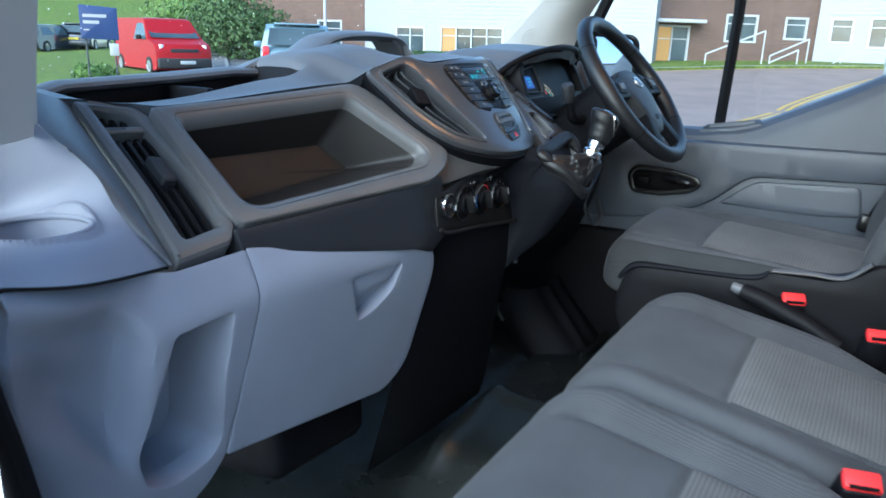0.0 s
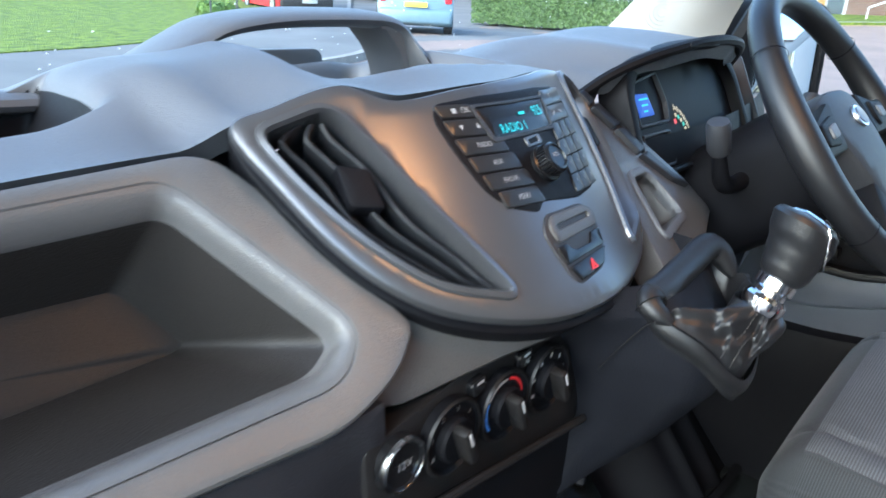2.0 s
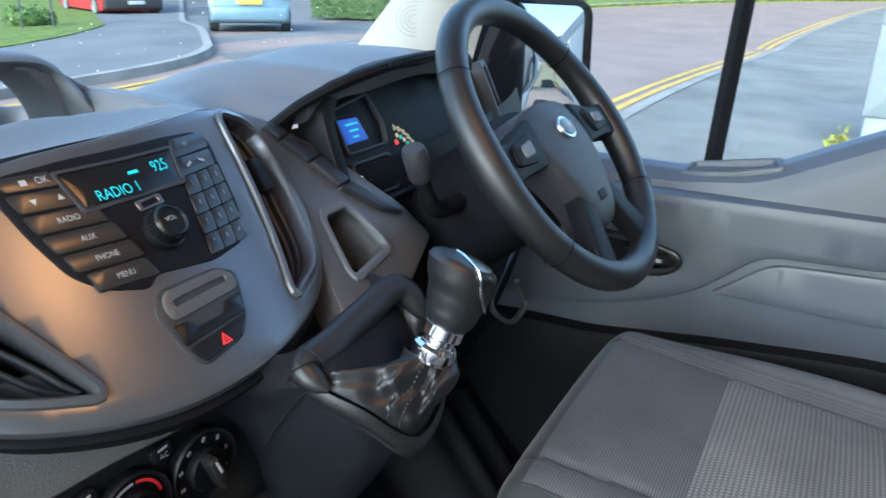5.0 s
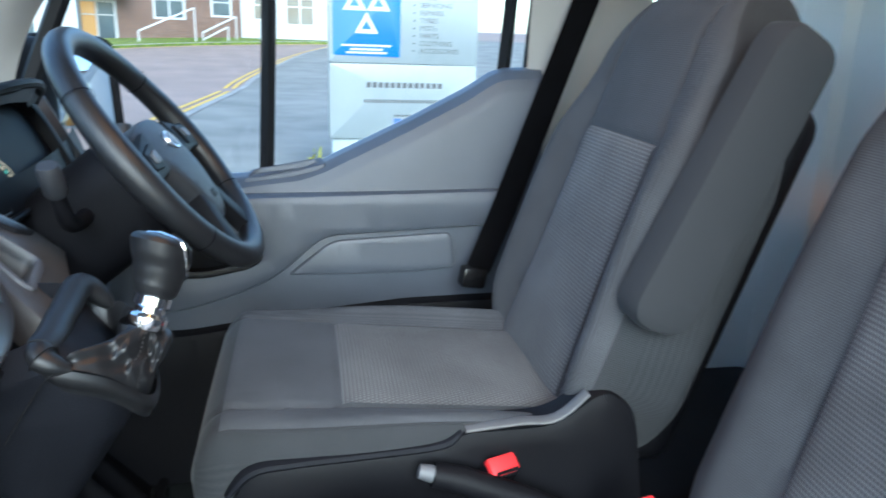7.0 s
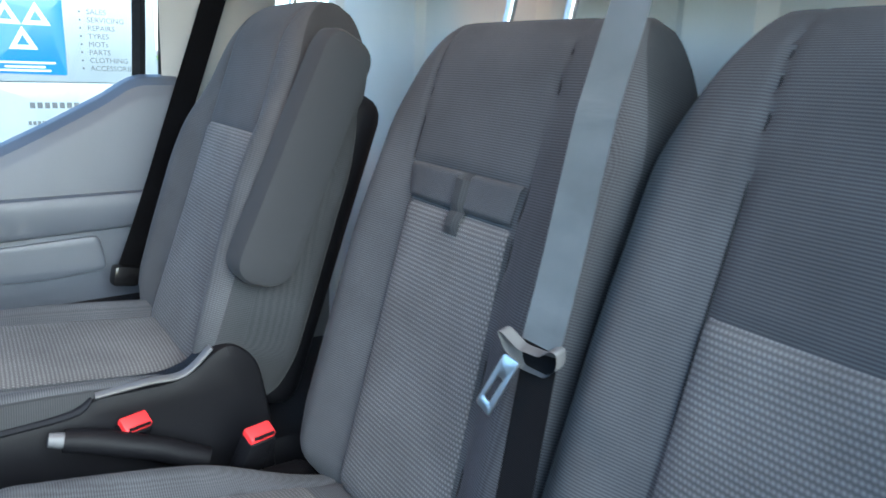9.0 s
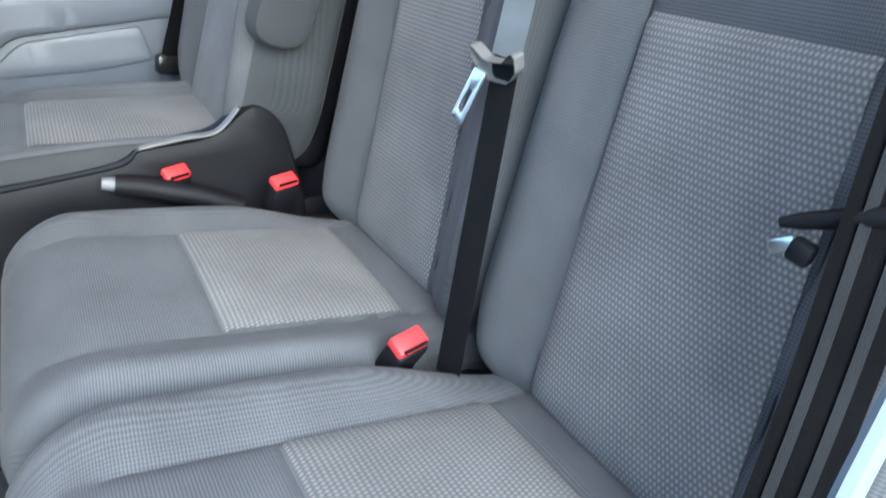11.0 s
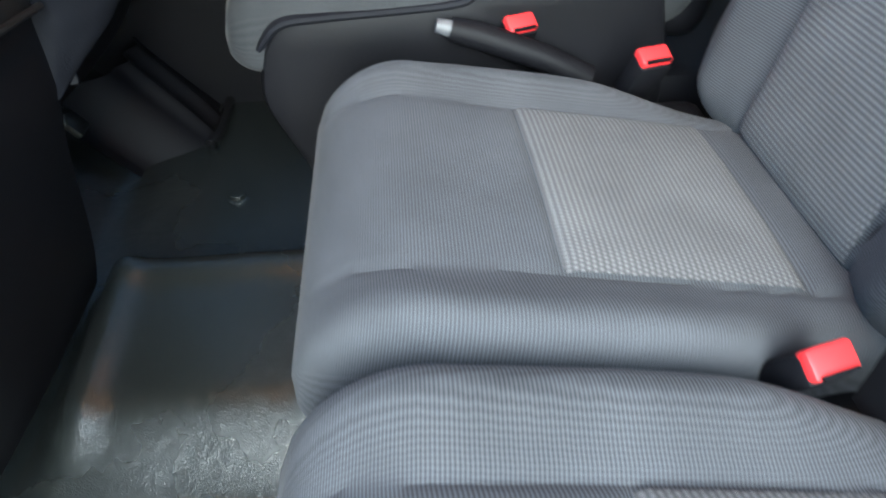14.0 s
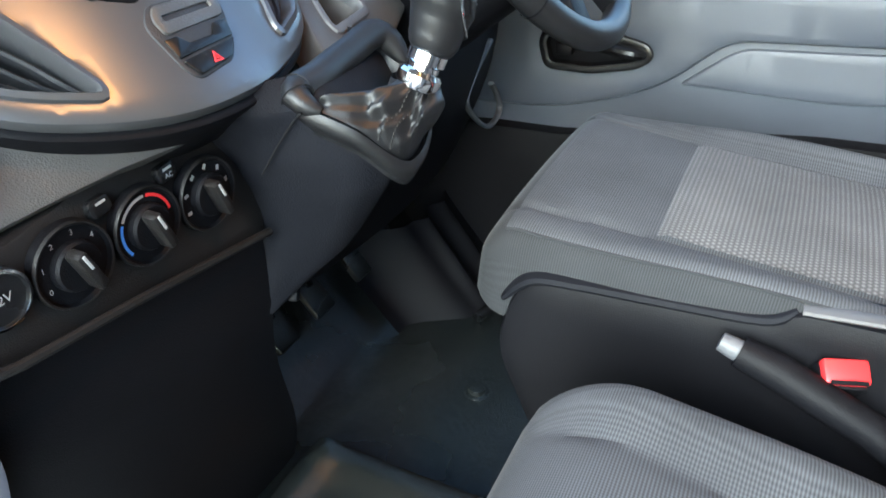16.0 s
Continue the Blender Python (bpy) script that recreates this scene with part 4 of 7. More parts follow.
def end_y(x, z):
    t = step(-0.70, -0.85, x)
    crease = 0.606 + 0.03 * t
    d = z - crease
    y = 0.550 + 0.1 * d + 0.41 * (math.hypot(d, 0.014) - 0.006) - 0.045 * t * step(0.55, 0.66, z)
    hollow = step(-0.700, -0.735, x) * step(0.012, -0.03, z - lerp_line(LIP_EDGE, x)) * step(-0.07, 0.02, z - (0.475 - (x + 0.71) * 1.15))
    return y + 0.034 * hollow


f_end = along_normal(end_y)
POCKET = rounded([(-0.683, 0.594), (-0.606, 0.598), (-0.602, 0.50), (-0.592, 0.45), (-0.588, 0.415), (-0.602, 0.393), (-0.648, 0.385), (-0.688, 0.403), (-0.708, 0.45), (-0.692, 0.54)], [0.008, 0.008, 0.02, 0.015, 0.012, 0.012, 0.015, 0.015, 0.02, 0.02])
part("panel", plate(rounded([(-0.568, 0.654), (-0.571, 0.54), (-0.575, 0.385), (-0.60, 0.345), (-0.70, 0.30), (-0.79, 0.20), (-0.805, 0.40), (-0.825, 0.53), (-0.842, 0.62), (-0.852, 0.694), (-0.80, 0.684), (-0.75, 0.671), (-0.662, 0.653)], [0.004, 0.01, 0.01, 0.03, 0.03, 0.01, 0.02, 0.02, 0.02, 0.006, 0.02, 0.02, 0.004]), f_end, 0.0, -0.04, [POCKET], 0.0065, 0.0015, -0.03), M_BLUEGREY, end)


def pocket_in(a, b):
    k = a * len(POCKET)
    i = int(k) % len(POCKET)
    q = POCKET[i].lerp(POCKET[(i + 1) % len(POCKET)], k - int(k))
    c = Vector((-0.64, 0.49))
    s = 1 - 0.12 * min(1, b * 1.5) - (0.88 * max(0, b * 1.5 - 1) / 0.5)
    q2 = c + (q - c) * s
    return f_end(q2.x, q2.y, 0) + Vector((0.0, 0.085 * min(1, b * 1.5) + 0.004, 0))


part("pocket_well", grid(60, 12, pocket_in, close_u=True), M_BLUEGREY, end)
CUP = Vector((-0.755, 0.648, 0.70))
CUP_ROWS = [
    [(-0.852, 0.528, 0.697), (-0.805, 0.525, 0.686), (-0.752, 0.545, 0.673), (-0.662, 0.585, 0.655)],
    [(-0.86, 0.56, 0.703), (-0.81, 0.563, 0.702), (-0.75, 0.582, 0.699), (-0.670, 0.612, 0.686)],
    [(-0.86, 0.655, 0.703), (-0.79, 0.657, 0.703), (-0.74, 0.657, 0.703), (-0.681, 0.632, 0.712)],
    [(-0.86, 0.73, 0.705), (-0.80, 0.735, 0.703), (-0.732, 0.722, 0.706), (-0.683, 0.655, 0.742)],
    [(-0.86, 0.735, 0.75), (-0.80, 0.738, 0.75), (-0.74, 0.722, 0.752), (-0.692, 0.678, 0.764)],
    [(-0.86, 0.73, 0.80), (-0.80, 0.73, 0.80), (-0.75, 0.718, 0.797), (-0.708, 0.703, 0.791)]]


def cup_top(a, b):
    """The shelf round the cup and the cone that rises behind it to the pillar."""
    p = at([at(row, a) for row in CUP_ROWS], b)
    d = math.hypot(p.x - CUP.x, p.y - CUP.y) / 0.05
    z = p.z
    z -= 0.045 * step(1.0, 0.9, d)
    z += 0.004 * step(0.95, 1.02, d) * step(1.16, 1.06, d)
    return Vector((p.x, p.y, z))


part("cup_holder", grid(90, 110, cup_top), M_BLUEGREY, end, "blue-grey shelf with a sunk cup holder")
part("cup_rim", tube([CUP + Vector((0.049 * math.cos(math.pi * k / 20), 0.049 * math.sin(math.pi * k / 20), 0.004)) for k in range(40)], 0.003, 8, closed=True), M_BLUEGREY, end)
part("cup_gap", tube(spline(CUP_ROWS[0], 8), 0.0016, 6), M_SEAL, end)

# ---- footwell panels ----
fw = thing("footwell_liner", (0, 0.9, 0.2), "black moulded footwell liner under the dashboard", "footwell")
part("firewall", grid(30, 20, lambda a, b: Vector((-0.86 + 1.7 * a, 0.86 + 0.12 * b + 0.02 * math.sin(a * 20), 0.1 + 0.62 * b))), M_DARK, fw)
part("under_panel", grid(20, 10, lambda a, b: Vector((-0.56 + 1.4 * a, 0.645 + 0.27 * b, 0.375 + 0.02 * math.sin(a * 9) + 0.1 * step(0.4, 0.5, a)))), M_DARK, fw)
part("duct_box", box(pose(-0.36, 0.72, 0.30, -8, 4, 0), (0.22, 0.16, 0.10), 0.03, 4), M_DARK, fw)

# ---- driver side of the dash ----
cowl = thing("instrument_binnacle", (0.4, 0.68, 0.75), "black instrument binnacle with lit gauges under a hood", "instrument binnacle")
ARCH = [(0.205, 0.674, 0.812), (0.235, 0.655, 0.836), (0.27, 0.634, 0.854), (0.31, 0.616, 0.866), (0.36, 0.607, 0.873), (0.42, 0.605, 0.874), (0.48, 0.61, 0.869), (0.54, 0.627, 0.858), (0.59, 0.652, 0.838), (0.63, 0.68, 0.81)]
INNER = [(0.215, 0.655, 0.77), (0.23, 0.665, 0.80), (0.255, 0.672, 0.825), (0.29, 0.676, 0.84), (0.34, 0.68, 0.848), (0.40, 0.68, 0.848), (0.46, 0.68, 0.845), (0.52, 0.68, 0.835), (0.56, 0.68, 0.81), (0.58, 0.68, 0.77)]
part("hood_lining", grid(40, 6, lambda a, b: at(ARCH, a).lerp(at(INNER, a), b) + Vector((0, 0, 0.010 * math.sin(3.14 * b)))), M_DARK, cowl)
part("hood_edge", tube(spline(ARCH, 5), 0.006, 8), M_DARK, cowl)
part("hood_clip", box(pose(0.36, 0.612, 0.868, -20, 0, -4), (0.07, 0.02, 0.006), 0.002), M_DARK, cowl)


def clus(u, v, o):
    return Vector((u, 0.622, 0.755)) + Vector((0, 0.42 * v, 0.905 * v)) + Vector((0, -0.905, 0.42)) * o


face = part("gauge_face", plate(rounded([(0.25, -0.03), (0.262, 0.07), (0.295, 0.098), (0.53, 0.104), (0.562, 0.07), (0.57, -0.03)], 0.02), clus, 0.0, -0.02, cell=0.05, edge=0.002), M_DARK, cowl)
part("gauge_rim", plate(rounded([(0.238, -0.034), (0.25, 0.08), (0.288, 0.11), (0.536, 0.116), (0.572, 0.078), (0.58, -0.034)], 0.024), clus, 0.016, -0.02, [rounded([(0.254, -0.026), (0.266, 0.068), (0.297, 0.094), (0.528, 0.1), (0.558, 0.068), (0.566, -0.026)], 0.02)], 0.05, 0.004, 0.0), M_DARK, cowl)
lcd = part("lcd", plate(rounded([(0.290, 0.038), (0.286, 0.065), (0.320, 0.064), (0.327, 0.038)], 0.002), clus, 0.003, 0.0, cell=0.05, edge=0.001), M_BLUE_LCD, face, "blue lit display")
for k in range(3):
    part("writing", bar(clus, 0.306, 0.058 - 0.007 * k, 0.022 - 0.006 * k, 0.002, 0.0036), M_CYAN, lcd)
for win_o in ([(0.280, 0.026), (0.279, 0.078), (0.35, 0.088), (0.362, 0.05), (0.356, 0.026)], [(0.280, -0.024), (0.279, 0.018), (0.352, 0.018), (0.346, -0.024)]):
    ro = rounded(win_o, 0.006)
    part("window_frame", plate(ro, clus, 0.006, 0.0, [inset(ro, 0.0035)], 0.05, 0.0015), M_CHAR, face)
for ux, vz, mm, w, h in ((0.375, 0.025, M_REDLAMP, 0.007, 0.006), (0.315, 0.004, M_REDLAMP, 0.006, 0.008), (0.292, -0.010, M_ORANGELAMP, 0.008, 0.006), (0.285, 0.0, M_GREENLAMP, 0.004, 0.005), (0.318, -0.006, M_CYAN, 0.008, 0.003), (0.374, 0.001, M_GREENLAMP, 0.004, 0.017)):
    part("warning_lamp", bar(clus, ux, vz, w, h, 0.0026, 8), mm, face)
for k in range(5):
    an = radians(150 - 26 * k)
    part("gauge_mark", bar(clus, 0.303 + 0.012 * math.cos(an), -0.004 + 0.012 * math.sin(an), 0.004, 0.0016, 0.002, math.degrees(an)), M_AMBER, face)
for k in range(19):
    an = radians(76 - 4.4 * k)
    part("gauge_mark", bar(clus, 0.371 + 0.039 * math.cos(an), 0.004 + 0.039 * math.sin(an), 0.0075 if k % 3 == 0 else 0.004, 0.0019, 0.002, math.degrees(an)), M_AMBER, face)
for k in range(6):
    an = radians(70 - 13 * k)
    part("gauge_number", bar(clus, 0.371 + 0.030 * math.cos(an), 0.004 + 0.030 * math.sin(an), 0.006, 0.0045, 0.002, 10), M_GREENLAMP if k % 2 else M_AMBER, face)
part("needle", bar(clus, 0.309, 0.001, 0.014, 0.0016, 0.0025, 55), M_AMBER, face)
part("column_panel", grid(20, 12, lambda a, b: Vector((0.17 + 0.66 * a, 0.60 + 0.02 * b + 0.05 * (2 * a - 1) ** 2 + 0.03 * a - 0.05 * math.sin(3.14 * b), 0.765 - 0.40 * b + 0.02 * a))), M_DARK, cowl, "black knee panel below the gauges")
part("end_panel", grid(8, 10, lambda a, b: Vector((0.62 + 0.20 * a, 0.665 + 0.06 * a + 0.06 * b, 0.83 - 0.12 * b))), M_DARK, cowl)
rv = thing("side_vent", (0.68, 0.67, 0.77), "charcoal air vent near the driver door", "air vent")
f_rv = frame_map((0.675, 0.658, 0.79), (1, 0.45, 0), (0, 0.45, 0.9))
part("vent_frame", plate(rounded([(-0.05, -0.06), (0.05, -0.06), (0.055, 0.05), (-0.04, 0.055)], 0.015), f_rv, 0.01, -0.02, [rounded([(-0.038, -0.05), (0.04, -0.05), (0.044, 0.04), (-0.03, 0.044)], 0.01)], 0.05, 0.004), M_CHAR, rv)
for k in range(5):
    part("slat", plate([Vector((-0.036, -0.042 + 0.018 * k)), Vector((0.042, -0.042 + 0.018 * k)), Vector((0.042, -0.036 + 0.018 * k)), Vector((-0.036, -0.036 + 0.018 * k))], f_rv, 0.004, -0.015, cell=0.1, edge=0.001), M_DARK, rv)


# ---- gear lever ----
gear = thing("gear_lever", (0.09, 0.44, 0.6), "gear lever with chrome collar and black leather gaiter", "gear lever")
CONSOLE = [
    (0.712, [(-0.02, 0.522), (0.024, 0.490), (0.05, 0.486), (0.10, 0.490), (0.165, 0.492)]),
    (0.690, [(-0.015, 0.512), (0.020, 0.474), (0.036, 0.446), (0.085, 0.455), (0.155, 0.48)]),
    (0.668, [(0.0, 0.512), (0.017, 0.484), (0.036, 0.442), (0.075, 0.430), (0.14, 0.455)]),
    (0.645, [(0.008, 0.515), (0.016, 0.490), (0.038, 0.443), (0.072, 0.424), (0.125, 0.45)]),
    (0.620, [(0.018, 0.520), (0.022, 0.495), (0.042, 0.447), (0.072, 0.432), (0.115, 0.46)]),
    (0.570, [(0.030, 0.530), (0.034, 0.510), (0.056, 0.474), (0.080, 0.464), (0.105, 0.49)]),
    (0.545, [(0.028, 0.532), (0.034, 0.518), (0.060, 0.490), (0.078, 0.482), (0.098, 0.51)]),
    (0.515, [(0.024, 0.535), (0.030, 0.528), (0.044, 0.516), (0.056, 0.512), (0.075, 0.54)]),
    (0.488, [(0.020, 0.545), (0.023, 0.540), (0.027, 0.536), (0.032, 0.538), (0.04, 0.56)])]


def console(a, b):
    """A flat-sided nose that leaves the dash, with a rounded ridge to the front and a face that falls back to the floor."""
    i = b * (len(CONSOLE) - 1)
    k = min(int(i), len(CONSOLE) - 2)
    rows = []
    for z, pts in CONSOLE[k:k + 2]:
        loop = rounded([(-0.03 if z > 0.66 else pts[0][0] - 0.001, 0.60), *pts, (pts[-1][0] + 0.01, 0.60)], 0.012, 5)
        j = a * (len(loop) - 1)
        m = min(int(j), len(loop) - 2)
        q = loop[m].lerp(loop[m + 1], j - m)
        rows.append(Vector((q.x, q.y, z)))
    return rows[0].lerp(rows[1], i - k)


part("housing", grid(72, 42, console), M_CONSOLE, gear, "charcoal moulded lever housing")
part("clip", box(pose(0.05, 0.53, 0.50, 0, 30, 20), (0.012, 0.01, 0.02), 0.003), M_DARK, gear)
part("joint", tube(spline([(0.012, 0.470, 0.692), (0.0125, 0.479, 0.684), (0.007, 0.495, 0.660), (0.004, 0.507, 0.640)], 5), 0.0008, 6), M_SEAL, gear)
RING = spline([(0.022, 0.480, 0.699), (0.056, 0.483, 0.705), (0.10, 0.485, 0.711), (0.146, 0.484, 0.716), (0.152, 0.462, 0.692), (0.122, 0.428, 0.660), (0.066, 0.416, 0.645), (0.034, 0.440, 0.678)], 6, True)
part("gaiter_frame", tube(RING[-3:] + RING[:25], lambda t: 0.004 + 0.0085 * min(1, 9 * t * (1 - t)) ** 0.6, 18, flat=0.85), M_LEATHER, gear, "stitched black leather rim")
for k in (0, 2):
    q = RING[k]
    d = (RING[k + 1] - RING[k - 1]).normalized()
    part("rim_stitch", turned([(0.0122, -0.0006), (0.0129, 0), (0.0122, 0.0006)], Matrix.Translation(q) @ d.to_track_quat("Z", "Y").to_matrix().to_4x4(), 24), M_SEAL, gear)
RC = Vector((0.088, 0.468, 0))


def skirt(a, b):
    i = a * len(RING)
    p = RING[int(i) % len(RING)].lerp(RING[(int(i) + 1) % len(RING)], i - int(i))
    out = (p - RC)
    out.z = 0
    out.normalize()
    low = Vector((p.x, p.y, p.z - 0.022))
    return p.lerp(low, b) + out * (0.004 + 0.004 * math.sin(math.pi * min(1, b * 1.2)) - 0.006 * b)


part("gaiter_skirt", grid(64, 8, skirt, close_u=True), M_LEATHER, gear)
TOP = Vector((0.097, 0.425, 0.700))


def gaiter(a, b):
    i = a * len(RING)
    p = RING[int(i) % len(RING)].lerp(RING[(int(i) + 1) % len(RING)], i - int(i))
    an = 2 * math.pi * a
    t = TOP + Vector((-0.016 * math.cos(an + 0.2), 0.016 * math.sin(an + 0.4), 0.002))
    q = p.lerp(t, b)
    turn = a if a < 0.7 else a - 1
    back = step(-0.05, 0.09, turn) * step(0.5, 0.36, turn)
    sag = 0.085 * math.sin(math.pi * b ** 0.75) * back
    fold = 0.0045 * math.sin(math.pi * b) * (math.sin(4 * an + 5 * b) + 0.7 * math.sin(7 * an - 8 * b) + 0.45 * math.sin(13 * an + 11 * b) + 0.2 * math.sin(23 * an - 15 * b))
    away = (p - TOP)
    away.z = 0
    away.normalize()
    return q + Vector((0, 0, -sag)) + away * (fold + 0.010 * math.sin(math.pi * b) * (1 - back)) + Vector((0, 0, fold * 0.6))


part("gaiter", grid(160, 36, gaiter, close_u=True), M_LEATHER, gear, "creased black leather gaiter")
LM = look((0.093, 0.421, 0.694), (0.125, 0.393, 0.787)) @ pose(0, 0, 0, 180)
part("collar", turned([(0.0165, 0.0), (0.0175, 0.003), (0.0175, 0.01), (0.0155, 0.013), (0.0125, 0.014), (0.0125, 0.018), (0.0155, 0.02), (0.0155, 0.028), (0.0135, 0.03), (0.0135, 0.045), (0, 0.045)], LM, 32), M_CHROME, gear, "stepped chrome collar")


def knob_f(a, b):
    an = 2 * math.pi * a
    prof = [(0.0, 0.013), (0.06, 0.0165), (0.2, 0.0185), (0.45, 0.0205), (0.7, 0.0235), (0.85, 0.0235), (0.94, 0.0205), (0.985, 0.014), (1.0, 0.0005)]
    r = lerp_table(prof, b)
    lean = 0.012 * b * b
    return LM @ Vector((r * 1.02 * math.cos(an), r * 1.12 * math.sin(an) - lean, 0.028 + 0.054 * b))


kb = part("knob", grid(32, 28, knob_f, close_u=True), M_LEATHER, gear, "black leather gear knob")
CAPDIR = LM.to_3x3().inverted() @ Vector((0.8, -0.6, 0.0))
CAP0 = math.atan2(CAPDIR.y, CAPDIR.x)


def cap_f(a, b):
    """The gloss cap over the top and the driver's side of the knob."""
    bb = 0.34 + 0.66 * b
    half = 1.45 * math.sqrt(max(0.0, 1 - (1 - min(1, b * 1.35)) ** 2))
    p = knob_f((CAP0 + (2 * a - 1) * half) / (2 * math.pi), bb)
    c = LM @ Vector((0, 0, 0.028 + 0.054 * min(bb, 0.8)))
    return p + (p - c).normalized() * 0.0012


part("knob_cap", grid(24, 24, cap_f), M_GLOSS, kb, "gloss black cap with a shift pattern")
part("cap_ring", tube([cap_f(0, k / 24) for k in range(25)] + [cap_f(1, k / 24) for k in range(23, -1, -1)], 0.0011, 8), M_CHROME, kb)
for k, (s0, s1) in enumerate(((0.30, 0.36), (0.47, 0.53), (0.64, 0.70))):
    part("shift_line", grid(2, 8, lambda a, b: cap_f(s0 + 0.05 * a, 0.72 + 0.16 * b) + (cap_f(s0, 0.8) - LM @ Vector((0, 0, 0.06))).normalized() * 0.0005), M_WHITE, kb)
part("shift_line", grid(10, 2, lambda a, b: cap_f(0.30 + 0.40 * a, 0.79 + 0.02 * b) + (cap_f(0.5, 0.8) - LM @ Vector((0, 0, 0.06))).normalized() * 0.0005), M_WHITE, kb)
M_THREAD = mat("grey_thread", (0.03, 0.028, 0.027), 0.8)
for a0 in (0.46, 0.62, 0.80, 0.83):
    seam = [gaiter(a0, 0.06 + 0.88 * k / 30) for k in range(31)]
    for k in range(0, 30, 2):
        d = (seam[k] - Vector((0.09, 0.47, 0.66))).normalized() * 0.0012
        part("stitch", tube([seam[k] + d, seam[k + 1] + d], 0.0006, 4), M_THREAD, gear)

# ---- steering wheel ----
wheel = thing("steering_wheel", (0.42, 0.45, 0.80), "black leather three-spoke steering wheel", "steering wheel")
WC = Vector((0.4237, 0.4524, 0.794))
WM = Matrix.Translation(WC) @ pose(0, 0, 0, 90 - 38, 0, 0)  # local z points at the driver, local y up the wheel


def wp(x, y, z=0.0):
    return WM @ Vector((x, y, z))


rim = [wp(0.1655 * math.cos(t), 0.1655 * math.sin(t) * (1 if math.sin(t) > 0 else 0.97)) for t in [2 * math.pi * k / 72 for k in range(72)]]
rimob = part("rim", tube(rim, lambda t: 0.0158 + 0.0022 * max(0, math.cos(2 * math.pi * t * 2)) ** 4, 16, closed=True), M_LEATHER, wheel, "padded leather rim")
for an in (35, 145, 215, 325):
    c = wp(0.1655 * math.cos(radians(an)), 0.1655 * math.sin(radians(an)) * (1 if an < 180 else 0.97))
    tdir = (wp(0.1655 * math.cos(radians(an + 2)), 0.1655 * math.sin(radians(an + 2)) * (1 if an < 180 else 0.97)) - c).normalized()
    part("seam", turned([(0.0175, -0.001), (0.0178, 0), (0.0175, 0.001)], Matrix.Translation(c) @ tdir.to_track_quat("Z", "Y").to_matrix().to_4x4(), 20), M_DARK, rimob)
f_w = lambda a, b, o: wp(0.925 * a, 0.925 * b - 0.008, o)


def dome(a, b, o):
    return wp(0.93 * a, 0.93 * b - 0.016, o + 0.008 - 1.6 * (a * a + (b + 0.01) ** 2))


hub = part("airbag_cover", plate(spline([(-0.082, 0.052), (-0.04, 0.066), (0.04, 0.066), (0.082, 0.052), (0.08, 0.02), (0.05, -0.05), (0.032, -0.088), (0.0, -0.098), (-0.032, -0.088), (-0.05, -0.05), (-0.08, 0.02)], 5, True), dome, 0.008, -0.03, cell=0.015, edge=0.008), M_CHAR, wheel, "charcoal grained airbag cover")
bmo = plate([Vector((0.0185 * math.cos(k * math.pi / 16), 0.026 + 0.0145 * math.sin(k * math.pi / 16))) for k in range(32)], dome, 0.011, 0.006, cell=0.05, edge=0.001)
badge = part("emblem", bmo, M_STEEL, hub, "oval chrome emblem")
part("emblem_inner", plate([Vector((0.015 * math.cos(k * math.pi / 12), 0.026 + 0.0112 * math.sin(k * math.pi / 12))) for k in range(24)], dome, 0.0122, 0.009, cell=0.05, edge=0.0006), M_SILVER, badge)
part("airbag_mark", plate(rounded([(-0.012, -0.068), (0.012, -0.068), (0.012, -0.056), (-0.012, -0.056)], 0.002), dome, 0.0088, 0.006, cell=0.05, edge=0.0006), M_DARK, hub)
for sx in (-1, 1):
    spoke = part("spoke", plate(rounded([(sx * 0.06, 0.048), (sx * 0.13, 0.03), (sx * 0.172, 0.03), (sx * 0.172, -0.018), (sx * 0.13, -0.012), (sx * 0.07, -0.012)], 0.008), f_w, 0.008, -0.014, cell=0.04, edge=0.005), M_DARK, wheel)
    pod = part("switch_pod", plate(rounded([(sx * 0.085, 0.032), (sx * 0.14, 0.024), (sx * 0.145, 0.0), (sx * 0.095, -0.004)], 0.008), f_w, 0.012, 0.006, cell=0.04, edge=0.003), M_DARK, spoke)
    part("switch", plate(rounded([(sx * 0.1, 0.022), (sx * 0.125, 0.019), (sx * 0.127, 0.005), (sx * 0.103, 0.006)], 0.004), f_w, 0.0145, 0.011, cell=0.04, edge=0.0015), M_PAD, pod)
    part("lower_spoke", plate(rounded([(sx * 0.022, -0.07), (sx * 0.05, -0.055), (sx * 0.095, -0.14), (sx * 0.06, -0.16)], 0.006), f_w, 0.008, -0.012, cell=0.04, edge=0.004), M_DARK, wheel, "charcoal lower spoke")
part("column_shroud", grid(28, 10, lambda a, b: WM @ Vector(((0.082 - 0.012 * b) * math.copysign(abs(math.cos(2 * math.pi * a)) ** 0.75, math.cos(2 * math.pi * a)), -0.012 + (0.07) * math.copysign(abs(math.sin(2 * math.pi * a)) ** 0.75, math.sin(2 * math.pi * a)), -0.04 - 0.17 * b)), close_u=True, cap=True), M_DARK, wheel, "black steering column shroud")
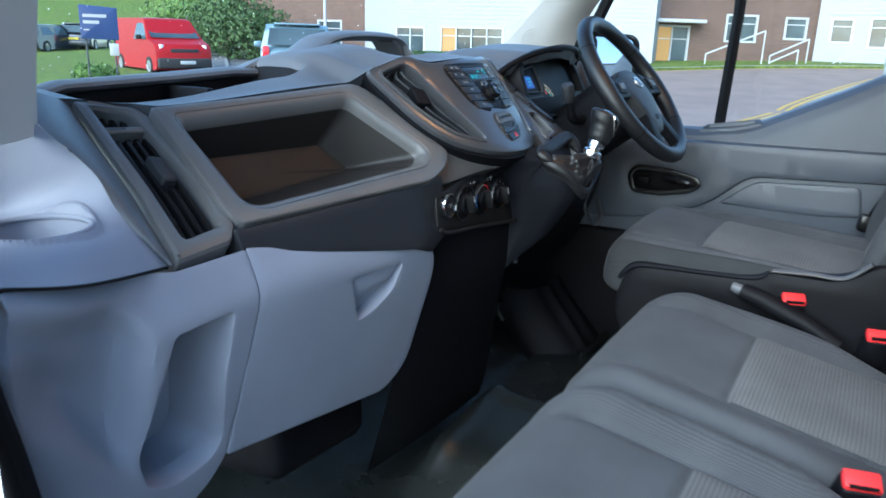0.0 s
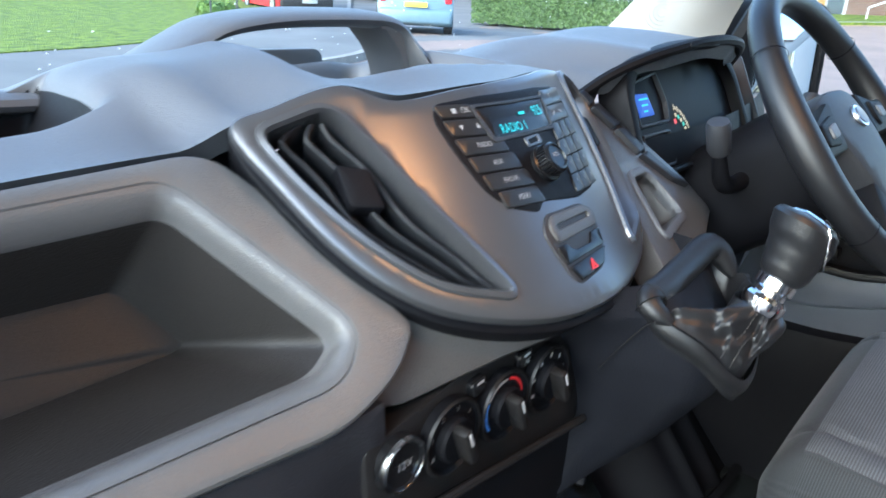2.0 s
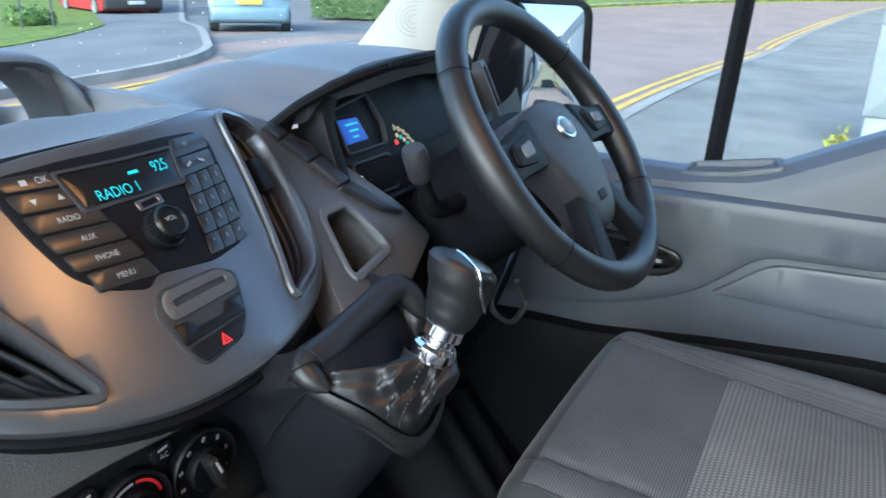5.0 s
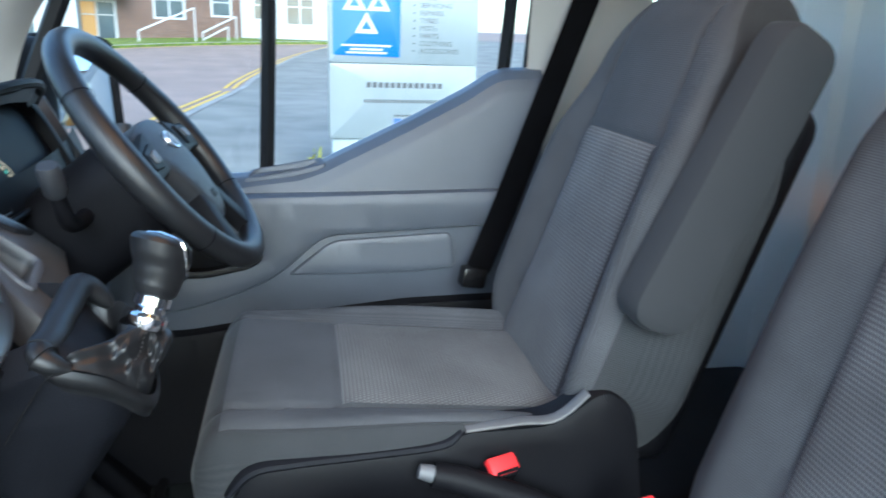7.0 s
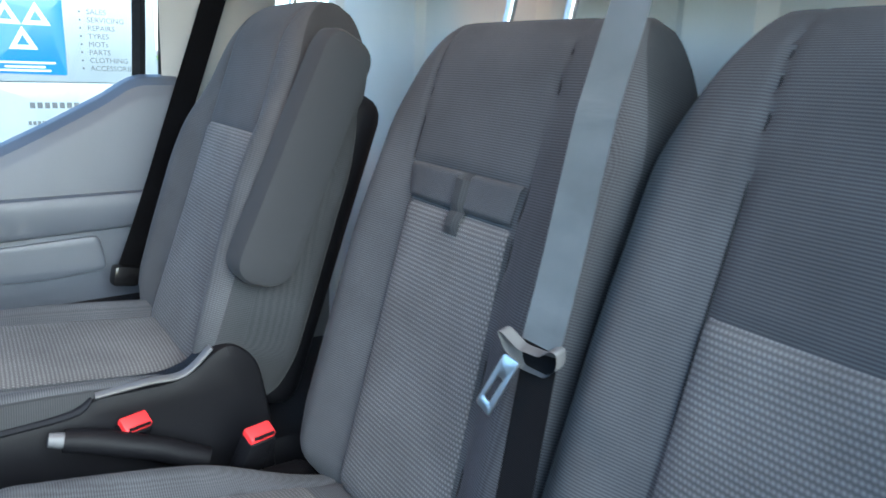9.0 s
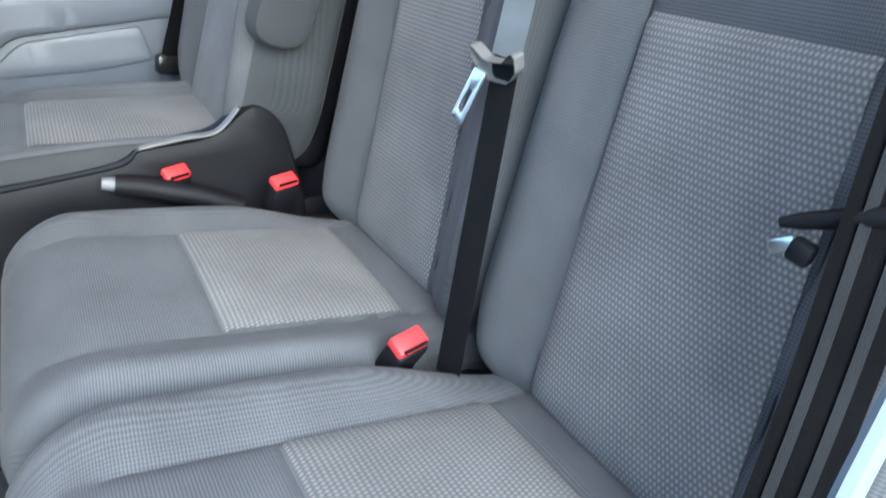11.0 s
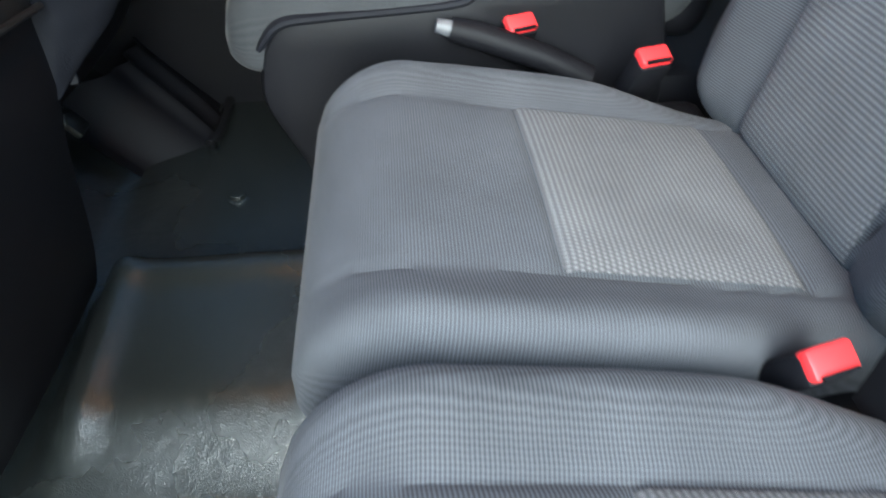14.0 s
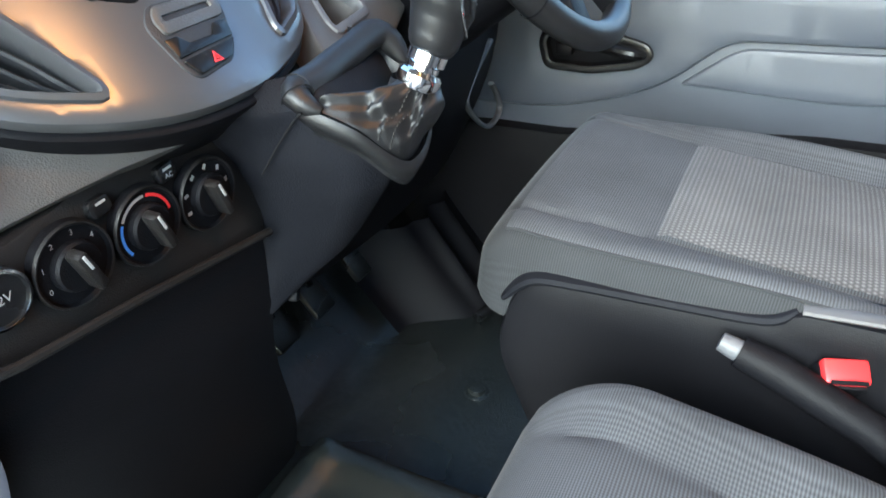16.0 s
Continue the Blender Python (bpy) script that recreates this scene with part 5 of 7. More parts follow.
for sx in (-1, 1):
    st = part("stalk", tube(spline([wp(sx * 0.065, 0.0, -0.10), wp(sx * 0.105, 0.0, -0.103), wp(sx * 0.132, 0.008, -0.098), wp(sx * 0.150, 0.034, -0.08), wp(sx * 0.158, 0.048, -0.07)], 6), lambda t: 0.0095 - 0.002 * step(0.4, 0.8, t), 12), M_DARK, wheel, "black control stalk")
    part("stalk_end", tube([wp(sx * 0.150, 0.035, -0.079), wp(sx * 0.152, 0.038, -0.077), wp(sx * 0.163, 0.058, -0.063), wp(sx * 0.165, 0.062, -0.06)], lambda t: 0.0105 if t in (0, 1) else 0.0125, 18), M_CHAR, st)
part("ring_loop", tube(spline([(0.659, 0.590, 0.577), (0.627, 0.592, 0.554), (0.600, 0.594, 0.531), (0.582, 0.596, 0.504), (0.609, 0.596, 0.470), (0.671, 0.598, 0.430), (0.718, 0.600, 0.428), (0.738, 0.602, 0.443), (0.714, 0.600, 0.474), (0.683, 0.597, 0.50)], 5), 0.0055, 8, flat=0.7), M_PAD, cowl, "grey rim of the knee panel pocket")

# pedals
for px, w in ((0.30, 0.05), (0.40, 0.05), (0.52, 0.045)):
    ped = thing("pedal", (px, 0.8, 0.2), "black rubber foot pedal on a steel arm", "pedal", "foot pedals")
    part("arm", tube([(px, 0.90, 0.42), (px, 0.83, 0.30), (px, 0.79, 0.22)], 0.008, 8), M_DARK, ped)
    part("pad", box(pose(px, 0.78, 0.20, 50), (w, 0.06, 0.014), 0.005), M_RUBBER, ped)

# ---- seats ----
def seat_pad(m, length, half, thick, bolster, crown, inner, ends=(0.06, 0.06), n=3.4, seam_v=(), dip=0.005, under=1.0):
    """A stuffed cushion: local x across, y along it, z out of it. half: half width along it. Returns its mesh and its upper surface."""
    def end_k(v):
        a, b = ends
        k = 1.0
        if v < a:
            k = math.sqrt(max(0, 1 - ((a - v) / a) ** 2))
        if v > length - b:
            k = math.sqrt(max(0, 1 - ((v - length + b) / b) ** 2))
        return k

    def side(v):
        return half(v) * (0.83 + 0.17 * end_k(v))

    def upper(x, v):
        h, e = side(v), end_k(v)
        q = min(1, abs(x) / h)
        z = thick * (0.12 + 0.88 * e) * (1 - q ** (n * 2)) ** (1 / (n * 2))
        k = inner(v, x)
        z += bolster(v) * e * step(k, k + 0.075, abs(x)) * (1 - q ** 6) ** 0.5
        z += crown * e * (1 - min(1, abs(x) / k) ** 2) if abs(x) < k else 0
        z -= dip * e * math.exp(-((abs(x) - k - 0.002) / 0.0035) ** 2)
        for s in seam_v:
            if abs(x) < k:
                z -= 0.004 * e * math.exp(-((v - s) / 0.004) ** 2)
        return z

    def point(a, b):
        v = length * b
        an = 2 * math.pi * a
        h = side(v)
        cx = math.copysign(abs(math.cos(an)) ** 0.55, math.cos(an))
        x = h * cx
        if math.sin(an) >= 0:
            return m @ Vector((x, v, upper(x, v)))
        return m @ Vector((x, v, -thick * under * (0.12 + 0.88 * end_k(v)) * (1 - abs(cx) ** 7) ** (1 / 7)))

    def uv(a, b):
        an = 2 * math.pi * a
        k = thick * (1 - end_k(length * b)) * (1 if b > 0.5 else -1)
        return (half(length * b) * math.copysign(abs(math.cos(an)) ** 0.55, math.cos(an)) + 0.12 * math.sin(an), b * length + k)
    return grid(120, 90, point, close_u=True, cap=True, uv=uv), upper


def patch(m, upper, x0, x1, v0, v1, lift=0.0036, nx=30, nv=40, turn_uv=True):
    """A cover piece sewn onto a cushion."""
    lo = lambda v: x0(v) if callable(x0) else x0
    hi = lambda v: x1(v) if callable(x1) else x1

    def f(a, b):
        v = v0 + (v1 - v0) * b
        x = lo(v) + (hi(v) - lo(v)) * a
        e = min(a, 1 - a, b, 1 - b)
        return m @ Vector((x, v, upper(x, v) + lift * (0.45 + 0.55 * min(1, e * 12))))
    return grid(nx, nv, f, uv=lambda a, b: ((v0 + (v1 - v0) * b, lo(v0) + (hi(v0) - lo(v0)) * a) if turn_uv else (lo(v0) + (hi(v0) - lo(v0)) * a, v0 + (v1 - v0) * b)))


def shade_sides(ob, limit, front=90):
    """Puts a darker cloth on a cushion's flanks, underside and front end, as their shade."""
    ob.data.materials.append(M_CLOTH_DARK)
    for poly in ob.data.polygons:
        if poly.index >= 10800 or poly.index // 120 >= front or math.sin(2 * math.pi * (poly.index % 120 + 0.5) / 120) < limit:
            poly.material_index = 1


def headrest(parent, x, y, z, w, tilt):
    m = pose(x, y, z, tilt)
    hr = part("headrest", grid(40, 24, lambda a, b: (lambda an, k: m @ Vector((w * (0.86 + 0.14 * k) * math.copysign(abs(math.cos(an)) ** 0.5, math.cos(an)), 0.055 * k * math.copysign(abs(math.sin(an)) ** 0.6, math.sin(an)), 0.19 * b)))(2 * math.pi * a, max(0.02, 1 - abs(2 * b - 1) ** 3) ** 0.5), close_u=True, cap=True, uv=lambda a, b: (a, b * 0.2)), M_CLOTH_SIDE, parent, "padded dark cloth headrest")
    for s in (-0.052, 0.052):
        part("post", tube([m @ Vector((s, 0, -0.085)), m @ Vector((s, 0, 0.03))], 0.0062, 12), M_STEEL, hr, "steel headrest post")
        part("post_guide", turned([(0.0, 0.012), (0.014, 0.012), (0.018, 0.006), (0.019, -0.006)], m @ pose(s, 0, -0.075), 20), M_DARK, hr)


# driver seat
driver = thing("driver_seat", (0.40, 0.15, FLOOR), "charcoal cloth driver seat with light woven inserts and armrest", "seat", "cab seats")
DX = 0.363
DM = Matrix.Translation((DX, -0.10, 0.422)) @ pose(0, 0, 0, 5)
dm, du = seat_pad(DM, 0.515, lambda v: 0.192 - 0.008 * step(0.3, 0.53, v), 0.078, lambda v: 0.034 * step(0.5, 0.2, v) + 0.010, 0.006, lambda v, x: 0.123 + 0.01 * step(0.3, 0.5, v), (0.05, 0.04), seam_v=(0.352,), under=0.5)
cush = part("seat_cushion", dm, M_CLOTH, driver)
shade_sides(cush, 0.45, 85)
for sx in (-1, 1):
    part("piping", tube([DM @ Vector((sx * 0.94 * (0.192 - 0.008 * step(0.3, 0.53, v)), v, du(sx * 0.94 * (0.192 - 0.008 * step(0.3, 0.53, v)), v))) for v in [0.03 + 0.455 * k / 40 for k in range(41)]], 0.0016, 8), M_CLOTH_SIDE, cush, "sewn piping")
part("seat_insert", patch(DM, du, -0.121, 0.121, 0.05, 0.352), M_DASHES, cush, "light grey dash-woven insert")
DB = Matrix.Translation((DX + 0.018, -0.067, 0.44)) @ pose(0, 0, 0, 90 + 18.3) @ pose(0, 0, 0, 0, 180, 0)
D_IN = [(0, 0.125), (0.3, 0.109), (0.6, 0.095)]
dbm, dbu = seat_pad(DB, 0.60, lambda v: lerp_table([(0, 0.165), (0.12, 0.205), (0.36, 0.20), (0.48, 0.17), (0.60, 0.125)], v), 0.065, lambda v: 0.042 * step(0.56, 0.3, v), 0.004, lambda v, x: lerp_table(D_IN, v), (0.06, 0.09), seam_v=(0.388,))
back = part("backrest", dbm, M_CLOTH_SIDE, driver)
shade_sides(back, 0.3)
part("back_insert", patch(DB, dbu, lambda v: 0.003 - lerp_table(D_IN, v), lambda v: lerp_table(D_IN, v) - 0.003, 0.03, 0.388), M_DASHES, back, "light grey dash-woven insert")
headrest(driver, DX + 0.018, -0.262, 1.062, 0.135, 14)
f_arm = frame_map((0.158, -0.088, 0.640), (0, -0.389, 0.921), (0, 0.921, 0.389))
part("armrest", plate(rounded([(0.006, -0.038), (0.345, -0.034), (0.352, 0.03), (0.33, 0.042), (0.0, 0.047)], [0.045, 0.03, 0.02, 0.02, 0.04], 8), f_arm, 0.022, -0.024, cell=0.03, edge=0.014), M_CLOTH_SIDE, driver, "folded-up padded armrest")
f_sc = lambda y, z, o: Vector((0.180 - o, y, z))
part("side_cover", plate(rounded([(0.382, 0.40), (0.365, 0.475), (0.335, 0.498), (0.135, 0.509), (0.115, 0.525), (0.005, 0.527), (-0.035, 0.562), (-0.062, 0.566), (-0.094, 0.535), (-0.115, 0.42), (-0.12, 0.2), (0.29, 0.2), (0.35, 0.33)], [0.03, 0.03, 0.02, 0.01, 0.015, 0.03, 0.03, 0.03, 0.04, 0.02, 0.01, 0.02, 0.03]), f_sc, 0.012, -0.03, cell=0.04, edge=0.016), M_DARK, driver, "black plastic seat side cover")
part("cover_shoulder", tube(spline([(0.175, 0.372, 0.462), (0.178, 0.345, 0.491), (0.180, 0.30, 0.497), (0.181, 0.22, 0.501), (0.181, 0.14, 0.507), (0.181, 0.115, 0.521)], 5), lambda t: 0.006 + 0.007 * min(1, 8 * t * (1 - t)), 10, flat=0.5), M_CONSOLE, driver, "satin charcoal shoulder of the side cover")
# Pale tube laid on as the highlight along the cover's lit top edge.
part("cover_highlight", tube(spline([(0.178, 0.112, 0.524), (0.178, 0.05, 0.529), (0.178, 0.005, 0.531), (0.178, -0.03, 0.561)], 5), 0.009, 10, flat=0.35), M_EDGE, driver, "pale strip drawn for the lit top edge of the cover")
# Seat base, lengthened to the bulkhead to block the lit floor behind it.
part("seat_box", box(pose(0.37, -0.09, 0.25), (0.36, 0.80, 0.30), 0.02), M_DARK, driver)
part("back_shell", box(DB @ pose(0, 0.25, -0.06), (0.34, 0.48, 0.08), 0.035, 4), M_DARK, driver, "black seat back shell")

# double passenger bench
bench = thing("passenger_bench", (-0.33, 0.1, FLOOR), "charcoal cloth double passenger bench with light woven inserts", "seat", "cab seats")
for name, cx, hw, hin in (("near", -0.531, 0.203, 0.1125), ("mid", -0.122, 0.203, 0.1235)):
    CM = Matrix.Translation((cx, -0.20, 0.339)) @ pose(0, 0, 0, 10)
    cm, cu = seat_pad(CM, 0.508, lambda v: hw - 0.006 * step(0.3, 0.5, v) - 0.032 * step(0.24, 0.08, v), 0.075, lambda v: 0.003 + 0.026 * step(0.06, 0.28, v), 0.004, lambda v, x: hin, (0.05, 0.085), seam_v=(0.32, 0.126), dip=0.004)
    c = part("seat_cushion", cm, M_CLOTH, bench)
    part("seat_insert", patch(CM, cu, -hin + 0.002, hin - 0.002, 0.128, 0.32), M_DASHES, c, "light grey dash-woven insert")
    BX, w = (-0.525, 0.208) if name == "near" else (-0.10, 0.218)
    edge_r = [(0.07, 0.101), (0.37, 0.106), (0.43, 0.106)] if name == "near" else [(0.07, 0.094), (0.385, 0.108), (0.44, 0.128)]
    edge_l = [(0.07, 0.114), (0.37, 0.086), (0.43, 0.086)] if name == "near" else [(0.07, 0.119), (0.385, 0.086), (0.44, 0.09)]
    side_of = lambda v, x: lerp_line(edge_l if x > 0 else edge_r, v)
    BM = Matrix.Translation((BX, -0.1706, 0.39)) @ pose(0, 0, 0, 90 + 16.4) @ pose(0, 0, 0, 0, 180, 0)
    bmm, bu = seat_pad(BM, 0.615, lambda v: lerp_table([(0, w - 0.02), (0.1, w), (0.46, w - 0.004), (0.615, w - 0.05)], v), 0.055, lambda v: 0.03 * step(0.6, 0.3, v), 0.003, side_of, (0.05, 0.075), seam_v=(0.372,) if name == "near" else (0.432, 0.387))
    bk = part("backrest", bmm, M_CLOTH_SIDE, bench)
    shade_sides(bk, 0.22)
    part("back_insert", patch(BM, bu, lambda v: 0.002 - side_of(v, -1), lambda v: side_of(v, 1) - 0.002, 0.03, 0.372 if name == "near" else 0.386), M_DASHES, bk, "light grey dash-woven insert")
    for sx in (-1, 1):
        part("seam", tube([BM @ Vector((sx * (side_of(v, sx) + 0.002), v, bu(sx * (side_of(v, sx) + 0.002), v) + 0.0006)) for v in [0.04 + 0.53 * k / 50 for k in range(51)]], 0.0011, 6), M_CLOTH_DARK, bk, "dark sewn seam")
    if name == "mid":
        part("table_flap", patch(BM, bu, lambda v: 0.003 - side_of(v, -1), lambda v: side_of(v, 1) - 0.003, 0.389, 0.431, 0.005), M_CLOTH_SIDE, bk)
        part("pull_tab", patch(BM, bu, -0.014, 0.012, 0.362, 0.431, 0.010, 4, 8), M_CLOTH_DARK, bk, "dark cloth pull tab")
    headrest(bench, BX + (0.02 if name == "mid" else 0.0), -0.342, 1.032, 0.165 if name == "mid" else 0.16, 12)
part("bench_frame", box(pose(-0.33, 0.04, 0.235), (0.76, 0.40, 0.27), 0.02), M_DARK, bench, "black bench base")
# Added block that keeps the gap behind the bench dark.
part("rear_gap_block", box(pose(-0.32, -0.34, 0.21), (0.86, 0.32, 0.26), 0.02), M_DARK, bench)
part("bench_side", plate(rounded([(0.03, 0.38), (0.026, 0.475), (0.012, 0.487), (-0.035, 0.484), (-0.045, 0.45), (-0.02, 0.43), (0.0, 0.38)], [0.01, 0.015, 0.012, 0.006, 0.01, 0.02, 0.01]), lambda y, z, o: Vector((-0.700 - o, y, z)), 0.004, -0.006, cell=0.04, edge=0.003), M_DARK, bench, "black plastic side flap of the bench")

# handbrake, buckles, belts
hb = thing("handbrake", (0.10, 0.0, 0.3), "black handbrake lever between the seats", "handbrake")
part("grip", tube([(0.147, 0.152, 0.489), (0.144, 0.12, 0.481), (0.134, 0.05, 0.457), (0.126, -0.005, 0.431)], lambda t: 0.0135 + 0.002 * step(0.05, 0.3, t), 14), M_DARK, hb)
part("button", turned([(0.0, 0.012), (0.008, 0.011), (0.0095, 0.0), (0.0095, -0.01)], look((0.1477, 0.157, 0.4905), (0.144, 0.12, 0.481)), 20), M_PAD, hb, "ribbed grey release button")
part("bracket", box(pose(0.10, -0.08, 0.33), (0.06, 0.12, 0.14), 0.015), M_DARK, hb)


def buckle(x, y, z, rx, rz, label):
    b = thing("seat_belt_buckle", (x, y, z - 0.06), label, "buckle", "seat belt buckles")
    m = pose(x, y, z, rx, 0, rz)
    part("body", box(m @ pose(0, 0, -0.035), (0.040, 0.025, 0.075), 0.006), M_DARK, b)
    part("red_button", box(m @ pose(0, -0.002, 0.003), (0.036, 0.021, 0.012), 0.003), M_RED, b, "red release button")
    part("slot", box(m @ pose(0, 0.0075, 0.009), (0.028, 0.003, 0.004), 0), M_DARK, b)
    part("stem", tube([m @ Vector((0, 0, -0.06)), m @ Vector((0, 0, -0.15))], 0.012, 8, flat=0.4), M_DARK, b)


buckle(0.158, 0.072, 0.483, -38, 110, "black seat belt buckle with a red button beside the driver seat")
buckle(0.068, -0.055, 0.478, -30, 105, "black seat belt buckle with a red button by the bench")
buckle(-0.337, -0.048, 0.458, -34, 105, "black seat belt buckle with a red button between bench cushions")


def belt(name, label, pts, w, material, thick=0.0014, side=(1, 0, 0)):
    """A strap along points, with its width along `side`."""
    s = spline(pts, 8)
    sv = Vector(side).normalized() * w / 2

    def f(a, b):
        i = b * (len(s) - 1)
        k = min(int(i), len(s) - 2)
        p = s[k].lerp(s[k + 1], i - k)
        return p + sv * (2 * a - 1)
    bm = grid(6, len(s) * 2, f, uv=lambda a, b: (a * w, b))
    bmesh.ops.solidify(bm, geom=bm.faces[:], thickness=thick)
    ob = thing(name, pts[-1], label, "seat belt", "seat belts")
    part("webbing", bm, material, ob)
    return ob


b1 = belt("seat_belt", "grey seat belt of the middle seat with its metal tongue", [(-0.285, -0.30, 1.12), (-0.299, -0.226, 0.93), (-0.304, -0.208, 0.884), (-0.309, -0.182, 0.78), (-0.313, -0.162, 0.712)], 0.046, M_BELT_GREY)
part("lower_webbing", grid(4, 12, lambda a, b: Vector((-0.315 - 0.044 * b + 0.042 * (a - 0.5), -0.162 + 0.085 * b, 0.712 - 0.29 * b)), uv=lambda a, b: (a * 0.045, b * 0.3)), M_BELT, b1, "black lower strap")
TT = pose(-0.312, -0.147, 0.704, 20, 0, 4)
TM = pose(-0.316, -0.152, 0.711, -16, 3, 4)
part("guide", plate(rounded([(-0.034, 0.010), (-0.028, 0.012), (-0.012, 0.001), (0.012, 0.001), (0.028, 0.013), (0.034, 0.012), (0.03, -0.004), (0.014, -0.018), (-0.014, -0.018), (-0.03, -0.005)], 0.004, 4), lambda u, v, o: TM @ Vector((u, -o, v)), 0.007, -0.006, cell=0.05, edge=0.004), M_EDGE, b1, "grey plastic tongue grip with upturned wings")
part("tongue", plate(rounded([(0.017, -0.057), (0.036, -0.051), (0.022, -0.003), (0.003, -0.005)], 0.003), lambda u, v, o: TT @ Vector((u, o, v)), 0.001, -0.001, [rounded([(0.021, -0.046), (0.029, -0.043), (0.021, -0.022), (0.014, -0.024)], 0.002)], 0.05, 0.0005), M_STEEL, b1, "bright metal tongue")
b2 = belt("seat_belt", "black seat belt of the outer seat", [(-0.634, -0.30, 1.2), (-0.653, -0.228, 0.93), (-0.664, -0.180, 0.774), (-0.680, -0.136, 0.62), (-0.687, -0.106, 0.515), (-0.69, -0.084, 0.44), (-0.692, -0.078, 0.40)], 0.041, M_BELT, side=(0.8, 0.6, 0))
B2 = spline([(-0.634, -0.30, 1.2), (-0.653, -0.228, 0.93), (-0.664, -0.180, 0.774), (-0.680, -0.136, 0.62), (-0.687, -0.106, 0.515), (-0.69, -0.084, 0.44), (-0.692, -0.078, 0.40)], 8)
for off in (-0.008, 0.009):
    part("stripe", grid(2, 96, lambda a, b: at(B2, b) + Vector((0.8, 0.6, 0)).normalized() * (off + 0.006 * (a - 0.5)) + Vector((-0.6, 0.8, 0.0)) * 0.0016, uv=lambda a, b: (a * 0.006, b)), M_STRIPE, b2, "greyer woven stripe")
part("guide", tube([(-0.622, -0.146, 0.682), (-0.632, -0.150, 0.686), (-0.66, -0.155, 0.698), (-0.69, -0.160, 0.710), (-0.702, -0.163, 0.713)], lambda t: 0.003 + 0.003 * math.sin(math.pi * t), 12), M_DARK, b2, "black belt tongue grip")
part("guide_block", box(pose(-0.640, -0.144, 0.672, 0, -15, 10), (0.014, 0.010, 0.014), 0.003), M_DARK, b2)
part("tongue", box(pose(-0.629, -0.142, 0.672, 10, 30, 10), (0.016, 0.003, 0.008), 0.001), M_STEEL, b2)
tagob = thing("hanging_label", (-0.70, -0.066, 0.43), "small orange card label on the belt anchor", "label")
f_tag = frame_map((-0.695, -0.077, 0.451), (-0.35, -0.75, 0.56), (0.45, -0.45, 0.77))


def card(a, b):
    """A limp card with its outer edge curled away."""
    u, v = -0.022 + 0.044 * a, -0.017 + 0.034 * b
    return f_tag(u, v + 0.004 * a, 0.006 * math.sin(2.2 * a) - 0.010 * a ** 3 + 0.003 * math.sin(3 * b + a))


cbm = grid(14, 12, card)
bmesh.ops.solidify(cbm, geom=cbm.faces[:], thickness=0.0006)
part("card", cbm, M_ORANGE, tagob)
for k in range(3):
    part("print", grid(6, 1, lambda a, b: card(0.3 + (0.3 - 0.05 * k) * a, 0.72 - 0.09 * k + 0.03 * b) + f_tag(0, 0, 0.0012) - f_tag(0, 0, 0)), M_CHAR, tagob)
b3 = belt("seat_belt", "black driver seat belt on the door post", [(0.80, -0.30, 1.30), (0.795, -0.25, 1.10), (0.775, -0.16, 0.85), (0.75, -0.08, 0.64), (0.735, -0.03, 0.52)], 0.048, M_BELT, side=(0.3, 1, 0))
part("upper_guide", box(pose(0.80, -0.27, 1.16, 10), (0.03, 0.09, 0.045), 0.012), M_DARK, b3)
part("anchor", box(pose(0.725, -0.02, 0.515, 10, 0, 10), (0.03, 0.05, 0.04), 0.008), M_GLOSS, b3)


# ---- driver door, window and pillars ----
door = thing("driver_door", (0.84, 0.3, 0.2), "blue-grey plastic driver door trim, closed", "door")
SILL = [(-0.17, 0.886), (-0.09, 0.884), (-0.065, 0.876), (-0.02, 0.846), (0.084, 0.79), (0.226, 0.72), (0.25, 0.708), (0.29, 0.694), (0.4, 0.68), (0.9, 0.684)]


def trim(a, b):
    y = -0.16 + 1.02 * a
    zs = lerp_line(SILL, y)
    prof = [(0.0, 0.868, zs + 0.004), (0.12, 0.852, zs + 0.006), (0.22, 0.832, zs + 0.001), (0.34, 0.812, zs - 0.014), (0.45, 0.802, zs - 0.04)]
    for (b0, x0, z0), (b1, x1, z1) in zip(prof, prof[1:]):
        if b <= b1:
            t = (b - b0) / (b1 - b0)
            return Vector((x0 + (x1 - x0) * t, y, z0 + (z1 - z0) * t))
    t = (b - 0.45) / 0.55
    z = (zs - 0.04) * (1 - t) + 0.06 * t
    x = 0.802 - 0.012 * math.sin(min(1, t * 2) * math.pi) - 0.02 * step(0.6, 0.8, y) + 0.02 * step(0.5, 0.8, t)
    return Vector((x, y, z))


part("trim_panel", grid(90, 50, trim), M_BLUEGREY_SHADED, door)
part("outer_skin", box(pose(0.905, 0.32, 0.345), (0.03, 1.08, 0.60), 0.01), M_PAINT, door)
f_door = lambda y, z, o: Vector((0.796 - o, y, z))
HCUP = rounded([(0.535, 0.512), (0.548, 0.556), (0.53, 0.580), (0.44, 0.577), (0.372, 0.563), (0.362, 0.545), (0.385, 0.528), (0.46, 0.512)], 0.014)
part("armrest", plate(rounded([(0.86, 0.42), (0.52, 0.438), (0.41, 0.470), (0.335, 0.505), (0.262, 0.572), (0.235, 0.582), (-0.10, 0.60), (-0.12, 0.62), (-0.12, 0.67), (0.86, 0.645)], [0.01, 0.05, 0.05, 0.04, 0.03, 0.02, 0.03, 0.02, 0.01, 0.01]), f_door, 0.022, -0.02, [HCUP], 0.04, 0.012, -0.004), M_BLUEGREY_SHADED, door)
